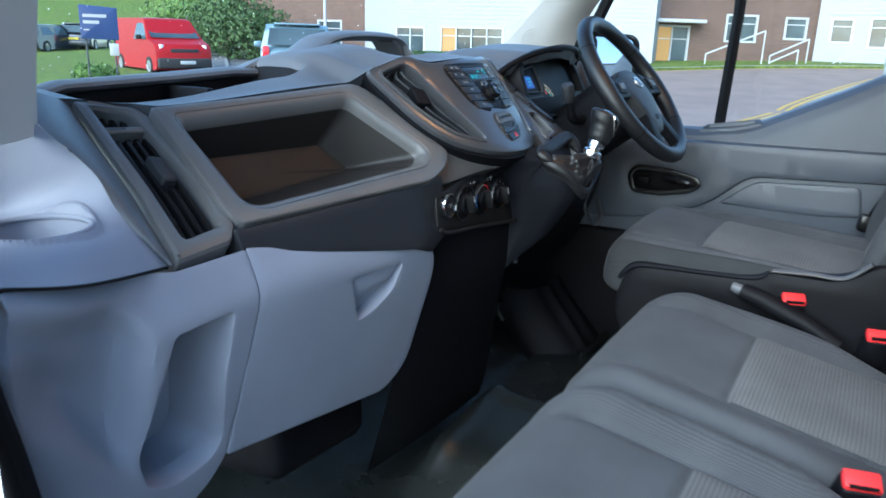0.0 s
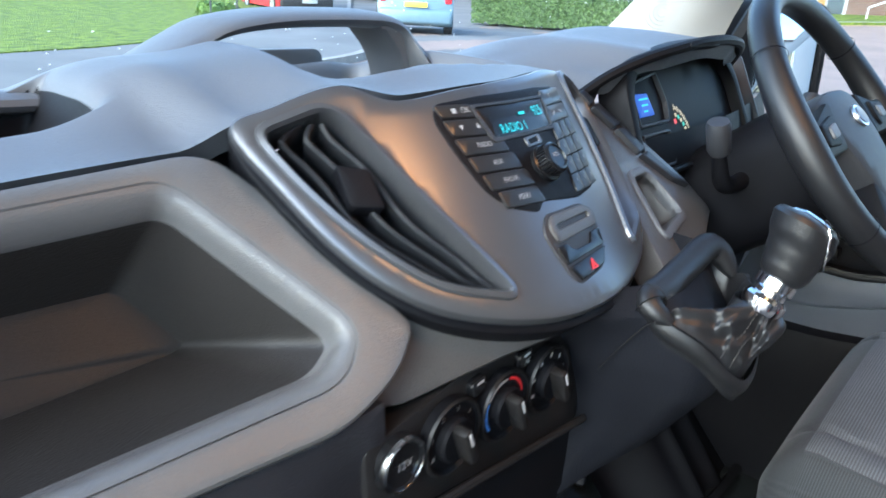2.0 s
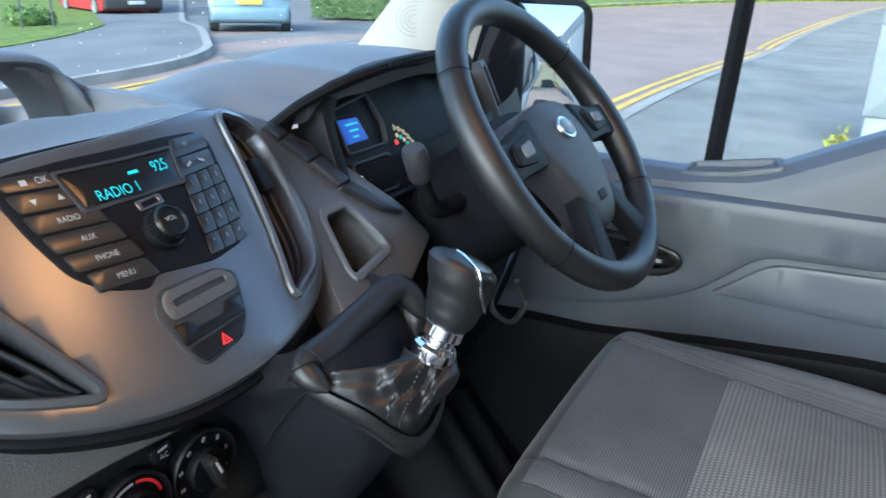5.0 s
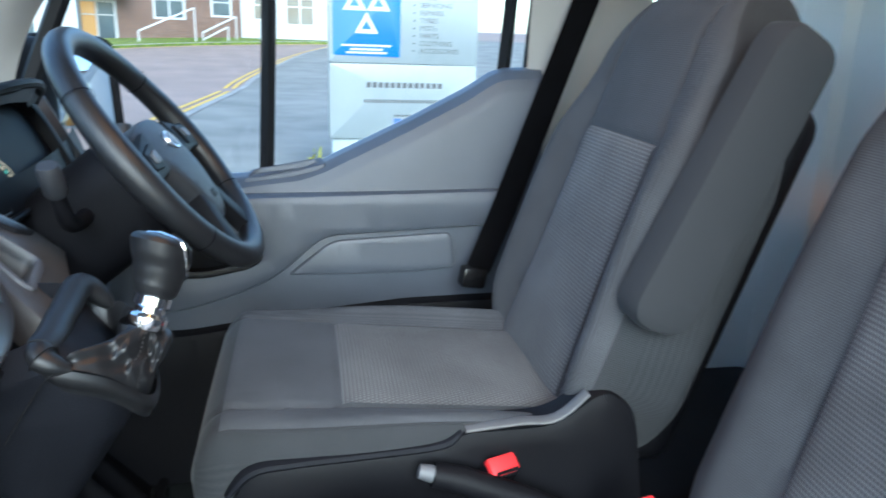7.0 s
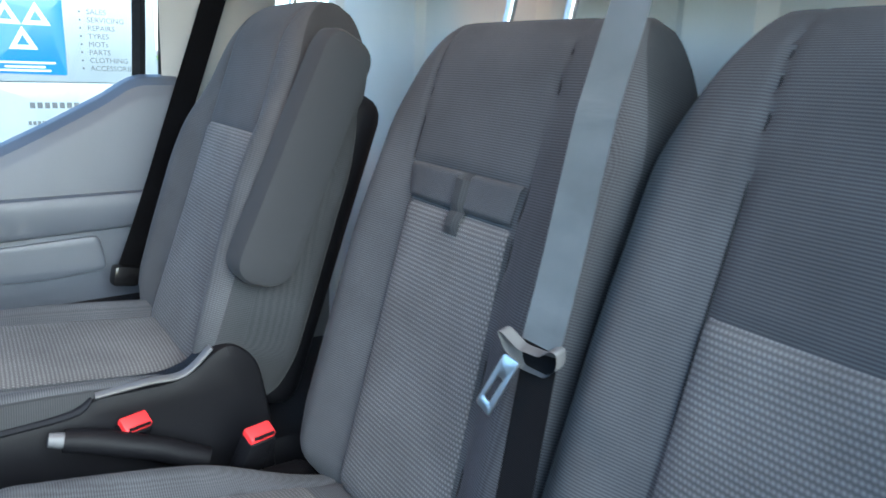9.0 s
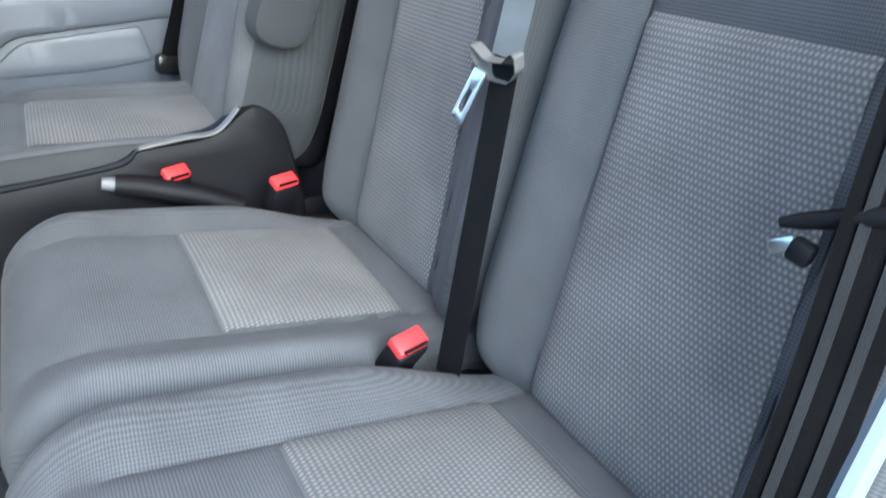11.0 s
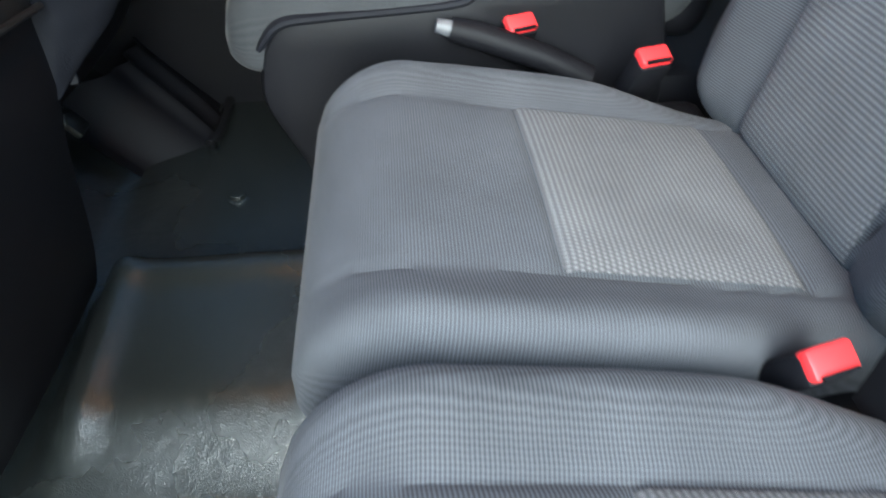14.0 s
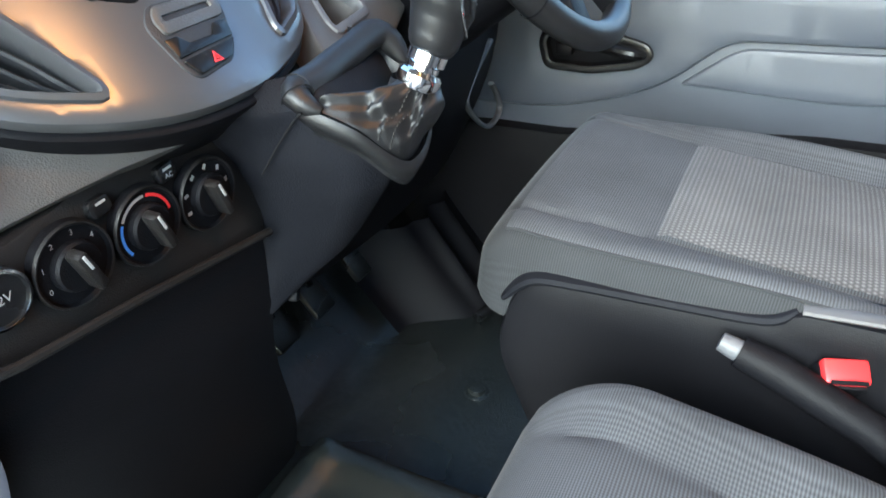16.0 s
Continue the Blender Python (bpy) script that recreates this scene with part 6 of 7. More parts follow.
part("pocket_panel", plate(rounded([(0.318, 0.506), (0.248, 0.563), (0.225, 0.572), (0.012, 0.585), (0.0, 0.515), (0.1, 0.505)], [0.01, 0.02, 0.015, 0.015, 0.015, 0.02]), f_door, 0.014, -0.02, cell=0.04, edge=0.005), M_BLUEGREY_SHADED, door)
# Solid plate coloured black for the shade inside the open door pocket.
part("lower_pocket", plate(rounded([(0.86, 0.06), (0.86, 0.39), (0.5, 0.40), (0.3, 0.43), (0.1, 0.45), (-0.14, 0.455), (-0.14, 0.06)], 0.02), f_door, 0.03, -0.02, cell=0.06, edge=0.01), M_DARK, door, "black plate standing for the shaded lower door pocket")
hd = part("handle_cup", plate(inset(HCUP, -0.004), f_door, 0.027, 0.0, [inset(HCUP, 0.010)], 0.05, 0.003, 0.004), M_GLOSS, door, "gloss black door handle surround")
part("cup_well", plate(inset(HCUP, 0.007), f_door, 0.006, 0.0, cell=0.1, edge=0.002), M_DARK, hd)
part("lever", tube(spline([(0.772, 0.455, 0.556), (0.766, 0.425, 0.555), (0.764, 0.392, 0.552), (0.772, 0.374, 0.548)], 5), lambda t: 0.008 + 0.006 * math.sin(math.pi * t), 12, flat=0.8), M_GLOSS, hd)
part("lock_button", box(pose(0.775, 0.505, 0.545), (0.02, 0.03, 0.02), 0.004), M_DARK, hd)
part("sill_bin", plate(rounded([(0.395, 0.0), (0.245, 0.0), (0.255, 0.026), (0.38, 0.026)], 0.008), lambda y, v, o: Vector((0.822 + v, y, lerp_line(SILL, y) - 0.008 + 0.5 * v + o)), 0.008, 0.0, [rounded([(0.385, 0.004), (0.256, 0.004), (0.263, 0.022), (0.374, 0.022)], 0.006)], 0.05, 0.002, -0.01), M_BLUEGREY_SHADED, door, "shallow tray in the sill")

win = thing("window_1", (0.88, 0.2, 0.66), "clear side window with a black divider bar", "window", kind="structure")
part("divider", tube([(0.872, 0.356, 0.655), (0.868, 0.343, 0.95), (0.84, 0.33, 1.45)], 0.0135, 4, up=(1, 0, 0)), M_SEAL, win, "black window divider bar")
part("rear_run", tube([(0.872, -0.095, 0.86), (0.866, -0.10, 0.96), (0.84, -0.12, 1.45)], 0.013, 4, up=(1, 0, 0)), M_SEAL, win)
part("front_run", tube([(0.862, 0.80, 0.665), (0.855, 0.745, 0.84), (0.842, 0.67, 1.0), (0.82, 0.47, 1.3), (0.81, 0.36, 1.45)], 0.016, 6, up=(1, 0, 0)), M_SEAL, win)
pane = part("pane", grid(2, 2, lambda a, b: Vector((0.876 - 0.04 * b, -0.13 + 0.94 * a * (1 - 0.45 * b), 0.64 + 0.85 * b))), M_GLASS, win)
pane.visible_shadow = False

solid("post_right", grid(16, 16, lambda a, b: Vector((0.86 - 0.02 * math.sin(3.14 * a) - 0.05 * b * b, -0.135 - 0.24 * a, 0.1 + 1.42 * b))), M_PILLAR, "pale grey door post trim behind the driver", "door post", "structure")
solid("post_edge", tube([(0.868, -0.145, 0.55), (0.868, -0.145, 0.9), (0.83, -0.16, 1.45)], 0.011, 8), M_SEAL, "black door seal along the post", "door seal", "structure")
PB = [(0.79, 1.02, 0.79), (0.765, 0.86, 0.95), (0.72, 0.62, 1.19), (0.68, 0.42, 1.40), (0.67, 0.33, 1.52)]
PI = [(0.835, 0.775, 0.80), (0.825, 0.715, 0.95), (0.80, 0.54, 1.18), (0.79, 0.40, 1.38), (0.785, 0.33, 1.52)]


def pillar_r(a, b):
    p, q = at(PB, b), at(PI, b)
    return p.lerp(q, a) + Vector((-0.028 * math.sin(math.pi * a), -0.02 * math.sin(math.pi * a), 0))


solid("pillar_right", grid(14, 24, pillar_r), M_PILLAR, "pale grey windscreen pillar trim", "pillar", "structure")
gr = thing("pillar_grille", (0.775, 0.86, 0.9), "round moulded speaker grille in the pillar trim", "grille")
for k in range(4):
    part("ring", tube([Vector((0.782, 0.857, 0.888)) + Vector((-0.75, -0.5, 0)).normalized() * 0.018 + Matrix.Rotation(2 * math.pi * i / 28, 3, Vector((-0.75, -0.5, -0.2)).normalized()) @ Vector((0.2, -0.3, 0.9)).cross(Vector((-0.75, -0.5, -0.2))).normalized() * (0.008 + 0.007 * k) for i in range(28)], 0.0005, 5, closed=True), M_PILLAR, gr)
solid("pillar_left", grid(14, 24, lambda a, b: Vector((-0.706 - 0.15 * a + 0.02 * b, 0.708 - 0.03 * a - 0.03 * math.sin(math.pi * a), 0.78 + 0.75 * b)) + Vector((0.04 * b, -0.36 * b * b, 0))), M_PILLAR_LIT, "pale grey windscreen pillar trim by the open door", "pillar", "structure")
solid("pillar_front", grid(6, 24, lambda a, b: (lambda p: Vector((-p.x, p.y, p.z)))(at(PB, b)).lerp(Vector((-0.706 + 0.02 * b, 0.708, 0.78 + 0.75 * b)) + Vector((0.04 * b, -0.36 * b * b, 0)), a)), M_PILLAR_LIT, "pale grey inner face of the left windscreen pillar", "pillar", "structure")
solid("pillar_seal", tube([(-0.855, 0.80, 0.60), (-0.853, 0.745, 0.84), (-0.842, 0.67, 1.0), (-0.82, 0.47, 1.3), (-0.81, 0.36, 1.48)], 0.014, 8), M_SEAL, "black rubber door seal on the pillar", "door seal", "structure")
solid("door_seal", tube(spline([(-0.872, 0.56, 0.70), (-0.860, 0.562, 0.62), (-0.843, 0.565, 0.53), (-0.824, 0.57, 0.40), (-0.812, 0.56, 0.22), (-0.82, 0.50, 0.1)], 6), 0.015, 10, flat=0.7), M_SEAL, "black rubber seal round the open passenger doorway", "door seal", "structure")
solid("jamb_left", grid(10, 20, lambda a, b: Vector((-0.885 - 0.05 * a, 0.50 + 0.14 * a, 0.02 + 0.95 * b))), M_PAINT, "white painted door jamb", "door jamb", "structure")
solid("post_left", grid(12, 16, lambda a, b: Vector((-0.84 - 0.04 * a, -0.36 + 0.08 * math.sin(3 * a) - 0.1 * a, 0.1 + 1.42 * b))), M_PAINT, "white painted door post beside the bench", "door post", "structure")
solid("sill_left", box(pose(-0.875, 0.1, 0.055), (0.06, 1.0, 0.07), 0.015), M_DARK, "black scuffed entry sill", "sill", "structure")

wsn = thing("window_2", (0, 0.95, 0.8), "wet clear windscreen speckled with rain drops", "windscreen", kind="structure")


def screen(a, b):
    x = -0.80 + 1.6 * a
    q = 4 * (a - 0.5) ** 2
    return Vector((x * (1 - 0.14 * b), 1.10 - 0.10 * q - 0.72 * b, 0.785 + 0.73 * b))


pane = part("pane", grid(24, 12, screen), M_GLASS, wsn)
pane.visible_shadow = False
solid("scuttle", box(pose(0, 1.12, 0.76, -8), (1.7, 0.14, 0.03), 0.01), M_SEAL, "black scuttle below the windscreen", "scuttle", "structure")
rng = random.Random(4)
drop = bmesh.new()
for k in range(300):
    a, b = rng.uniform(0.02, 0.98), rng.uniform(0.02, 0.42)
    p = screen(a, b) + Vector((0, -0.0006, -0.0003))
    r = rng.uniform(0.0005, 0.0013)
    m = Matrix.Translation(p) @ Matrix.Diagonal((r * rng.uniform(0.8, 1.6), r * 0.6, r, 1))
    bmesh.ops.create_icosphere(drop, subdivisions=1, radius=1, matrix=m)
M_DROP = mat("bright_water", (0.85, 0.87, 0.9), 0.08, stain=0.02)
tagged(part("rain_drops", drop, M_DROP, wsn, "small bright rain drops on the windscreen"), kind="stuff")

mir = thing("door_mirror", (1.0, 0.79, 0.66), "large black door mirror on the driver side", "door mirror")
f_mir = frame_map((1.185, 0.775, 0.79), (0.77, -0.64, 0.0), (0.064, 0.077, 0.995))
MGLASS = rounded([(-0.1, -0.115), (0.1, -0.118), (0.105, 0.112), (-0.085, 0.118)], 0.028)
part("shell", plate(inset(MGLASS, -0.014), f_mir, 0.012, -0.09, [MGLASS], 0.1, 0.01), M_SEAL, mir)
part("shell_back", plate(inset(MGLASS, -0.014), f_mir, -0.09, -0.1, cell=0.1, edge=0.0), M_SEAL, mir)
part("mirror_glass", plate(MGLASS, f_mir, 0.004, -0.002, cell=0.2, edge=0.001), M_MIRROR, mir, "mirror glass")
part("housing", box(pose(1.02, 0.85, 0.79, 0, 0, -40), (0.2, 0.07, 0.25), 0.03, 4), M_SEAL, mir)
part("mirror_arm", tube([(0.90, 0.80, 0.70), (0.96, 0.82, 0.69), (1.04, 0.84, 0.70)], 0.026, 10), M_SEAL, mir)
# Two panels and a sill, added to keep stray outside light out.
solid("quarter_right", grid(8, 8, lambda a, b: Vector((0.86 - 0.01 * math.sin(3 * a), -0.54 + 0.45 * a, 0.05 + 0.8 * b))), M_PILLAR, "pale grey panel added to close the cab behind the driver door", "trim", "structure")
solid("quarter_left", grid(8, 8, lambda a, b: Vector((-0.865, -0.56 + 0.24 * a, 0.05 + 1.47 * b))), M_PAINT, "white panel added to close the cab behind the bench", "trim", "structure")
solid("sill_right", box(pose(0.86, 0.3, 0.08), (0.08, 1.4, 0.1), 0.01), M_DARK, "black sill added to close the gap under the driver door", "sill", "structure")
solid("post_flange", tube(spline([(-0.755, -0.25, 1.3), (-0.745, -0.155, 1.0), (-0.742, -0.093, 0.757), (-0.742, -0.070, 0.68), (-0.742, -0.043, 0.56), (-0.742, -0.038, 0.35), (-0.76, -0.03, 0.14)], 5), 0.009, 8, up=(1, 0, 0), flat=0.6), mat("pale_blue_grey_paint", (0.12, 0.145, 0.17), 0.5), "pale blue-grey painted flange of the door post", "door post", "structure")
rest = thing("foot_rest", (0.63, 0.62, FLOOR), "black moulded foot rest beside the driver door", "foot rest")


def arch(a, b):
    """A moulded slope that rises to the front, with two rounded ridges up it and a flank that turns away to the pedals."""
    x = 0.50 + 0.28 * a
    ridge = math.exp(-((x - 0.632 - 0.02 * (1 - b)) / 0.018) ** 2) + 0.8 * math.exp(-((x - 0.705 - 0.02 * (1 - b)) / 0.02) ** 2)
    y = 0.72 - 0.14 * b + 0.10 * step(0.61, 0.52, x)
    return Vector((x, y - 0.02 * ridge, 0.245 - 0.16 * b ** 0.9 + 0.010 * ridge * math.sin(math.pi * b)))


part("tread", grid(70, 24, arch), M_DARK, rest, "gloss black moulding with rounded ridges")
part("heel_roll", tube(spline([(0.59, 0.575, 0.098), (0.64, 0.562, 0.1), (0.76, 0.562, 0.1)], 6), 0.01, 10), M_GLOSS, rest)


# ---- outside ----
GROUND = -0.62


def ground_z(x, y):
    """The yard and the roads: a low crest at the junction, and a hill to the east."""
    z = GROUND + 0.27 * math.exp(-((x - 11.5) ** 2 + (y - 10.5) ** 2) / 45)
    return z + 0.045 * max(0, min(x, 60) - 20 + 2 * math.exp(-abs(x - 20) / 3)) * step(14, 22, x)


M_ASPHALT = mat("worn_reddish_asphalt", (0.19, 0.142, 0.12), 0.85, grain=0.8, grain_size=70, relief=0.002, stain=0.14, stain_size=0.9)
M_TAR = mat("grey_asphalt", (0.105, 0.106, 0.106), 0.85, grain=0.6, grain_size=60, stain=0.22, stain_size=0.8)
M_PAVE = mat("pale_worn_pavement", (0.135, 0.132, 0.118), 0.85, grain=0.6, grain_size=50, stain=0.25, stain_size=1.1)
M_KERB = mat("concrete_kerb", (0.2, 0.195, 0.185), 0.85, grain=0.5, grain_size=80, stain=0.2, stain_size=3)
M_GRASS = mat("mown_grass", (0.07, 0.12, 0.006), 1.0, grain=1.0, grain_size=28, relief=0.04, stain=0.35, stain_size=5.0, tint=(0.12, 0.165, 0.012))
M_YELLOW = mat("yellow_road_paint", (0.42, 0.28, 0.05), 0.8, stain=0.25, stain_size=8)
M_BRICK = None


def gnd(a, b):
    q = lambda t: math.copysign(abs(2 * t - 1) ** 3, 2 * t - 1) * 600
    x, y = q(a) + 10, q(b) + 8
    return Vector((x, y, ground_z(x, y)))


solid("ground", grid(160, 160, gnd), M_ASPHALT, "worn reddish grey asphalt road and yard", "road", "structure")


def sheet(name, edge, back, h, material, label, category, n=40, face=True, rows=14):
    """A raised strip of ground between two lines, with an upright edge along the first."""
    def f(a, b):
        e, k = at([(*q, 0) for q in edge], a), at([(*q, 0) for q in back], a)
        if face and b < 0.01:
            return Vector((e.x, e.y, ground_z(e.x, e.y) - 0.05))
        t = 0 if not face else max(0, (b * (rows + 1) - 1) / rows)
        t = b if not face else t
        p = e.lerp(k, t)
        return Vector((p.x, p.y, ground_z(p.x, p.y) + h))
    return solid(name, grid(n, rows + (1 if face else 0), f), material, label, category, "structure")


FAR_KERB = [(-30, 9.2), (-10, 9.0), (3, 8.8), (6, 8.75), (7.5, 8.95), (8.6, 9.5), (9.4, 10.3), (11.6, 12.8), (14.5, 16.5), (24, 27), (30, 34)]
FAR_LAWN = [(-30, 12.3), (-10, 12.1), (2.9, 12.0), (5.5, 12.1), (8.3, 13.1), (10.0, 14.4), (11.4, 15.8), (13.2, 18.4), (17, 23.6), (22, 30), (27, 36)]
sheet("side_road", [(8.4, 8.9), (12, 8.8), (16, 8.9), (21, 9.2), (27, 9.8)], [(26, 40), (30, 38), (34, 36), (38, 34), (42, 30)], 0.006, M_TAR, "grey asphalt side road at the junction", "road", face=False)
sheet("pavement_far", FAR_KERB, FAR_LAWN, 0.11, M_TAR, "grey tarmac footpath round the corner", "pavement")
sheet("kerb_far", FAR_KERB, [(x - 0.09, y + 0.13) for x, y in FAR_KERB], 0.125, M_KERB, "pale concrete kerb round the corner", "kerb", 120, rows=2)
sheet("lawn", FAR_LAWN, [(-60, 70), (-30, 68), (-8, 66), (4, 64), (10, 62), (15, 60), (20, 58), (26, 56), (33, 54), (40, 52)], 0.13, M_GRASS, "bright green mown lawn", "grass", rows=30)
NEAR_KERB = [(3.2, 2.45), (6, 2.4), (10, 2.35), (16, 2.0), (24, 1.4), (33, -0.2), (45, -4)]
sheet("pavement_near", NEAR_KERB, [(3.2, -14), (6, -14), (10, -14), (16, -14), (24, -14), (33, -15), (45, -18)], 0.1, M_PAVE, "pale worn tarmac pavement beside the van", "pavement")
sheet("kerb_near", NEAR_KERB, [(x, y - 0.15) for x, y in NEAR_KERB], 0.112, M_KERB, "concrete kerb beside the road", "kerb", 120, rows=2)
for k in (0, 1):
    sheet("yellow_line", [(x, y + 0.22 + 0.2 * k) for x, y in NEAR_KERB], [(x, y + 0.32 + 0.2 * k) for x, y in NEAR_KERB], 0.008, M_YELLOW, "worn double yellow line along the kerb", "road line", 80, False, 1)
    sheet("yellow_line", [(2.0, 8.45 - 0.22 * k), (4.5, 8.38 - 0.22 * k), (6.5, 8.4 - 0.22 * k), (8.4, 8.9 - 0.22 * k)], [(2.0, 8.33 - 0.22 * k), (4.5, 8.26 - 0.22 * k), (6.5, 8.28 - 0.22 * k), (8.4, 8.78 - 0.22 * k)], 0.012, M_YELLOW, "worn double yellow line along the kerb", "road line", 30, False, 1)
sheet("channel_line", [(8.9, 8.75), (14, 8.65), (20, 8.9), (27, 9.5)], [(8.9, 8.9), (14, 8.8), (20, 9.05), (27, 9.65)], 0.012, M_KERB, "pale line of setts across the junction", "road line", 30, False, 1)
EAST_KERB = [(20.5, 12.2), (23, 12.1), (27, 11.0), (31, 8.6), (35, 5.2), (38, 1.0), (40, -4), (41, -10)]
EAST_BACK = [(40, 30), (42, 24), (44, 18), (46, 13), (48, 8), (50, 2), (51, -4), (52, -11)]
sheet("verge_east", EAST_KERB, EAST_BACK, 0.1, M_GRASS, "green grass verge before the buildings", "grass")
sheet("kerb_east", EAST_KERB, [(x + 0.15, y + 0.1) for x, y in EAST_KERB], 0.115, M_KERB, "concrete kerb of the verge", "kerb", 80, rows=2)
sheet("yellow_line", [(x - 0.25, y - 0.2) for x, y in EAST_KERB], [(x - 0.38, y - 0.3) for x, y in EAST_KERB], 0.01, M_YELLOW, "worn yellow line along the verge", "road line", 60, False, 1)


# ---- buildings ----
def wall_material(name, c1, c2, mortar, bw, bh, msize, rough=0.85):
    m = bpy.data.materials.new(name)
    m.use_nodes = True
    n, l = m.node_tree.nodes, m.node_tree.links
    b = n["Principled BSDF"]
    uv, br, no, mx = n.new("ShaderNodeUVMap"), n.new("ShaderNodeTexBrick"), n.new("ShaderNodeTexNoise"), n.new("ShaderNodeMix")
    br.inputs["Scale"].default_value = 1
    br.inputs["Color1"].default_value, br.inputs["Color2"].default_value, br.inputs["Mortar"].default_value = (*c1, 1), (*c2, 1), (*mortar, 1)
    br.inputs["Brick Width"].default_value, br.inputs["Row Height"].default_value, br.inputs["Mortar Size"].default_value = bw, bh, msize
    no.inputs["Scale"].default_value = 1.5
    mx.data_type, mx.blend_type = "RGBA", "MULTIPLY"
    mx.inputs["Factor"].default_value = 0.25
    l.new(uv.outputs[0], br.inputs["Vector"])
    l.new(uv.outputs[0], no.inputs["Vector"])
    l.new(br.outputs["Color"], mx.inputs["A"])
    l.new(no.outputs["Fac"], mx.inputs["B"])
    l.new(mx.outputs["Result"], b.inputs["Base Color"])
    bump = n.new("ShaderNodeBump")
    bump.inputs["Distance"].default_value, bump.inputs["Strength"].default_value, bump.invert = 0.01, 0.6, True
    l.new(br.outputs["Fac"], bump.inputs["Height"])
    l.new(bump.outputs["Normal"], b.inputs["Normal"])
    b.inputs["Roughness"].default_value = rough
    return m


M_BRICK = wall_material("brown_brick", (0.11, 0.062, 0.045), (0.15, 0.085, 0.058), (0.17, 0.15, 0.13), 0.22, 0.075, 0.006)
M_CLAD = mat("white_painted_board", (0.28, 0.295, 0.31), 0.6, stain=0.06, stain_size=0.7)
M_FRAME = mat("white_window_frame", (0.38, 0.39, 0.39), 0.45, stain=0.03)
M_WINGLASS = mat("dark_window_glass", (0.05, 0.07, 0.08), 0.08, stain=0.4, stain_size=0.8)
M_WARM = glow("warm_lit_room", (1.0, 0.55, 0.16), 0.12)
M_TILE = mat("brown_roof_tile", (0.12, 0.08, 0.06), 0.85, grain=0.5, grain_size=6)


def facade(name, p0, p1, base, height, depth, material, label, wins, boards=False, category="building"):
    """A house front from p0 to p1 with real window openings. wins: (share along, sill, width, height, panes, lit)."""
    p0, p1 = Vector((*p0, base)), Vector((*p1, base))
    u = (p1 - p0).normalized()
    L = (p1 - p0).length
    ob = thing(name, (p0 + p1) / 2, label, category, "buildings across the road")
    fm = frame_map(p0, u, (0, 0, 1))
    holes = [[Vector(q) for q in ((s * L - w / 2, z), (s * L + w / 2, z), (s * L + w / 2, z + h), (s * L - w / 2, z + h))] for s, z, w, h, _, _ in wins]
    bm = plate([Vector((0, -1.5)), Vector((L, -1.5)), Vector((L, height)), Vector((0, height))], fm, 0.0, -depth, holes, 4, 0.0, -0.12)
    lay = bm.loops.layers.uv.new("UVMap")
    for f in bm.faces:
        for lp in f.loops:
            d = lp.vert.co - p0
            lp[lay].uv = (d.dot(u) + d.dot(u.cross(Vector((0, 0, 1)))), d.z)
    part("wall", bm, material, ob)
    if boards:
        for k in range(int(height / 0.2) + 2):
            z = -0.3 + 0.2 * k
            cuts = sorted([(s * L - w / 2 - 0.05, s * L + w / 2 + 0.05) for s, sz, w, h, _, _ in wins if sz - 0.2 < z < sz + h])
            x = 0.0
            segs = []
            for c0, c1 in cuts:
                segs.append((x, c0))
                x = c1
            segs.append((x, L))
            for x0, x1 in segs:
                if x1 - x0 > 0.1:
                    part("board", box(Matrix.Translation(fm((x0 + x1) / 2, z + 0.1, 0.012)) @ Matrix.Rotation(math.atan2(u.y, u.x), 4, "Z") @ Matrix.Rotation(radians(-5), 4, "X"), (x1 - x0, 0.03, 0.205), 0), material, ob)
    for s, z, w, h, panes, lit in wins:
        c = s * L
        wn_ = part("window", plate([Vector((c - w / 2 - 0.04, z - 0.04)), Vector((c + w / 2 + 0.04, z - 0.04)), Vector((c + w / 2 + 0.04, z + h + 0.04)), Vector((c - w / 2 - 0.04, z + h + 0.04))], fm, 0.03, -0.08,
                   [[Vector((c - w / 2 + 0.07 + (w - 0.07) * i / panes, z + 0.06)), Vector((c - w / 2 + (w - 0.07) * (i + 1) / panes, z + 0.06)), Vector((c - w / 2 + (w - 0.07) * (i + 1) / panes, z + h - 0.06)), Vector((c - w / 2 + 0.07 + (w - 0.07) * i / panes, z + h - 0.06))] for i in range(panes)], 4, 0.0), M_FRAME, ob, "white framed window")
        for i in range(panes):
            cx = c - w / 2 + 0.035 + (w - 0.07) * (i + 0.5) / panes
            part("pane", bar(fm, cx, z + h / 2, (w - 0.07) / panes, h, -0.06), M_WARM if lit and i == 0 else M_WINGLASS, wn_)
            part("glazing_bar", box(Matrix.Translation(fm(cx, z + h * 0.68, -0.03)) @ Matrix.Rotation(math.atan2(u.y, u.x), 4, "Z"), ((w - 0.07) / panes, 0.05, 0.05), 0), M_FRAME, wn_)
    back = u.cross(Vector((0, 0, 1)))
    part("roof", box(Matrix.Translation(fm(L / 2, height + 0.1, -depth / 2)) @ Matrix.Rotation(math.atan2(u.y, u.x), 4, "Z"), (L + 0.6, depth + 0.6, 0.2), 0.05), M_TILE, ob)
    return ob, fm


def spot(az, d, eye=(-0.9, 0.1)):
    return (eye[0] + d * math.sin(radians(az)), eye[1] + d * math.cos(radians(az)))


facade("brick_building", spot(43.5, 47), spot(53.4, 41), -0.1, 6.2, 8, M_BRICK, "brown brick two-storey building across the road", [(0.72, 0.5, 1.6, 1.3, 1, False), (0.4, 3.4, 1.6, 1.2, 2, False)])
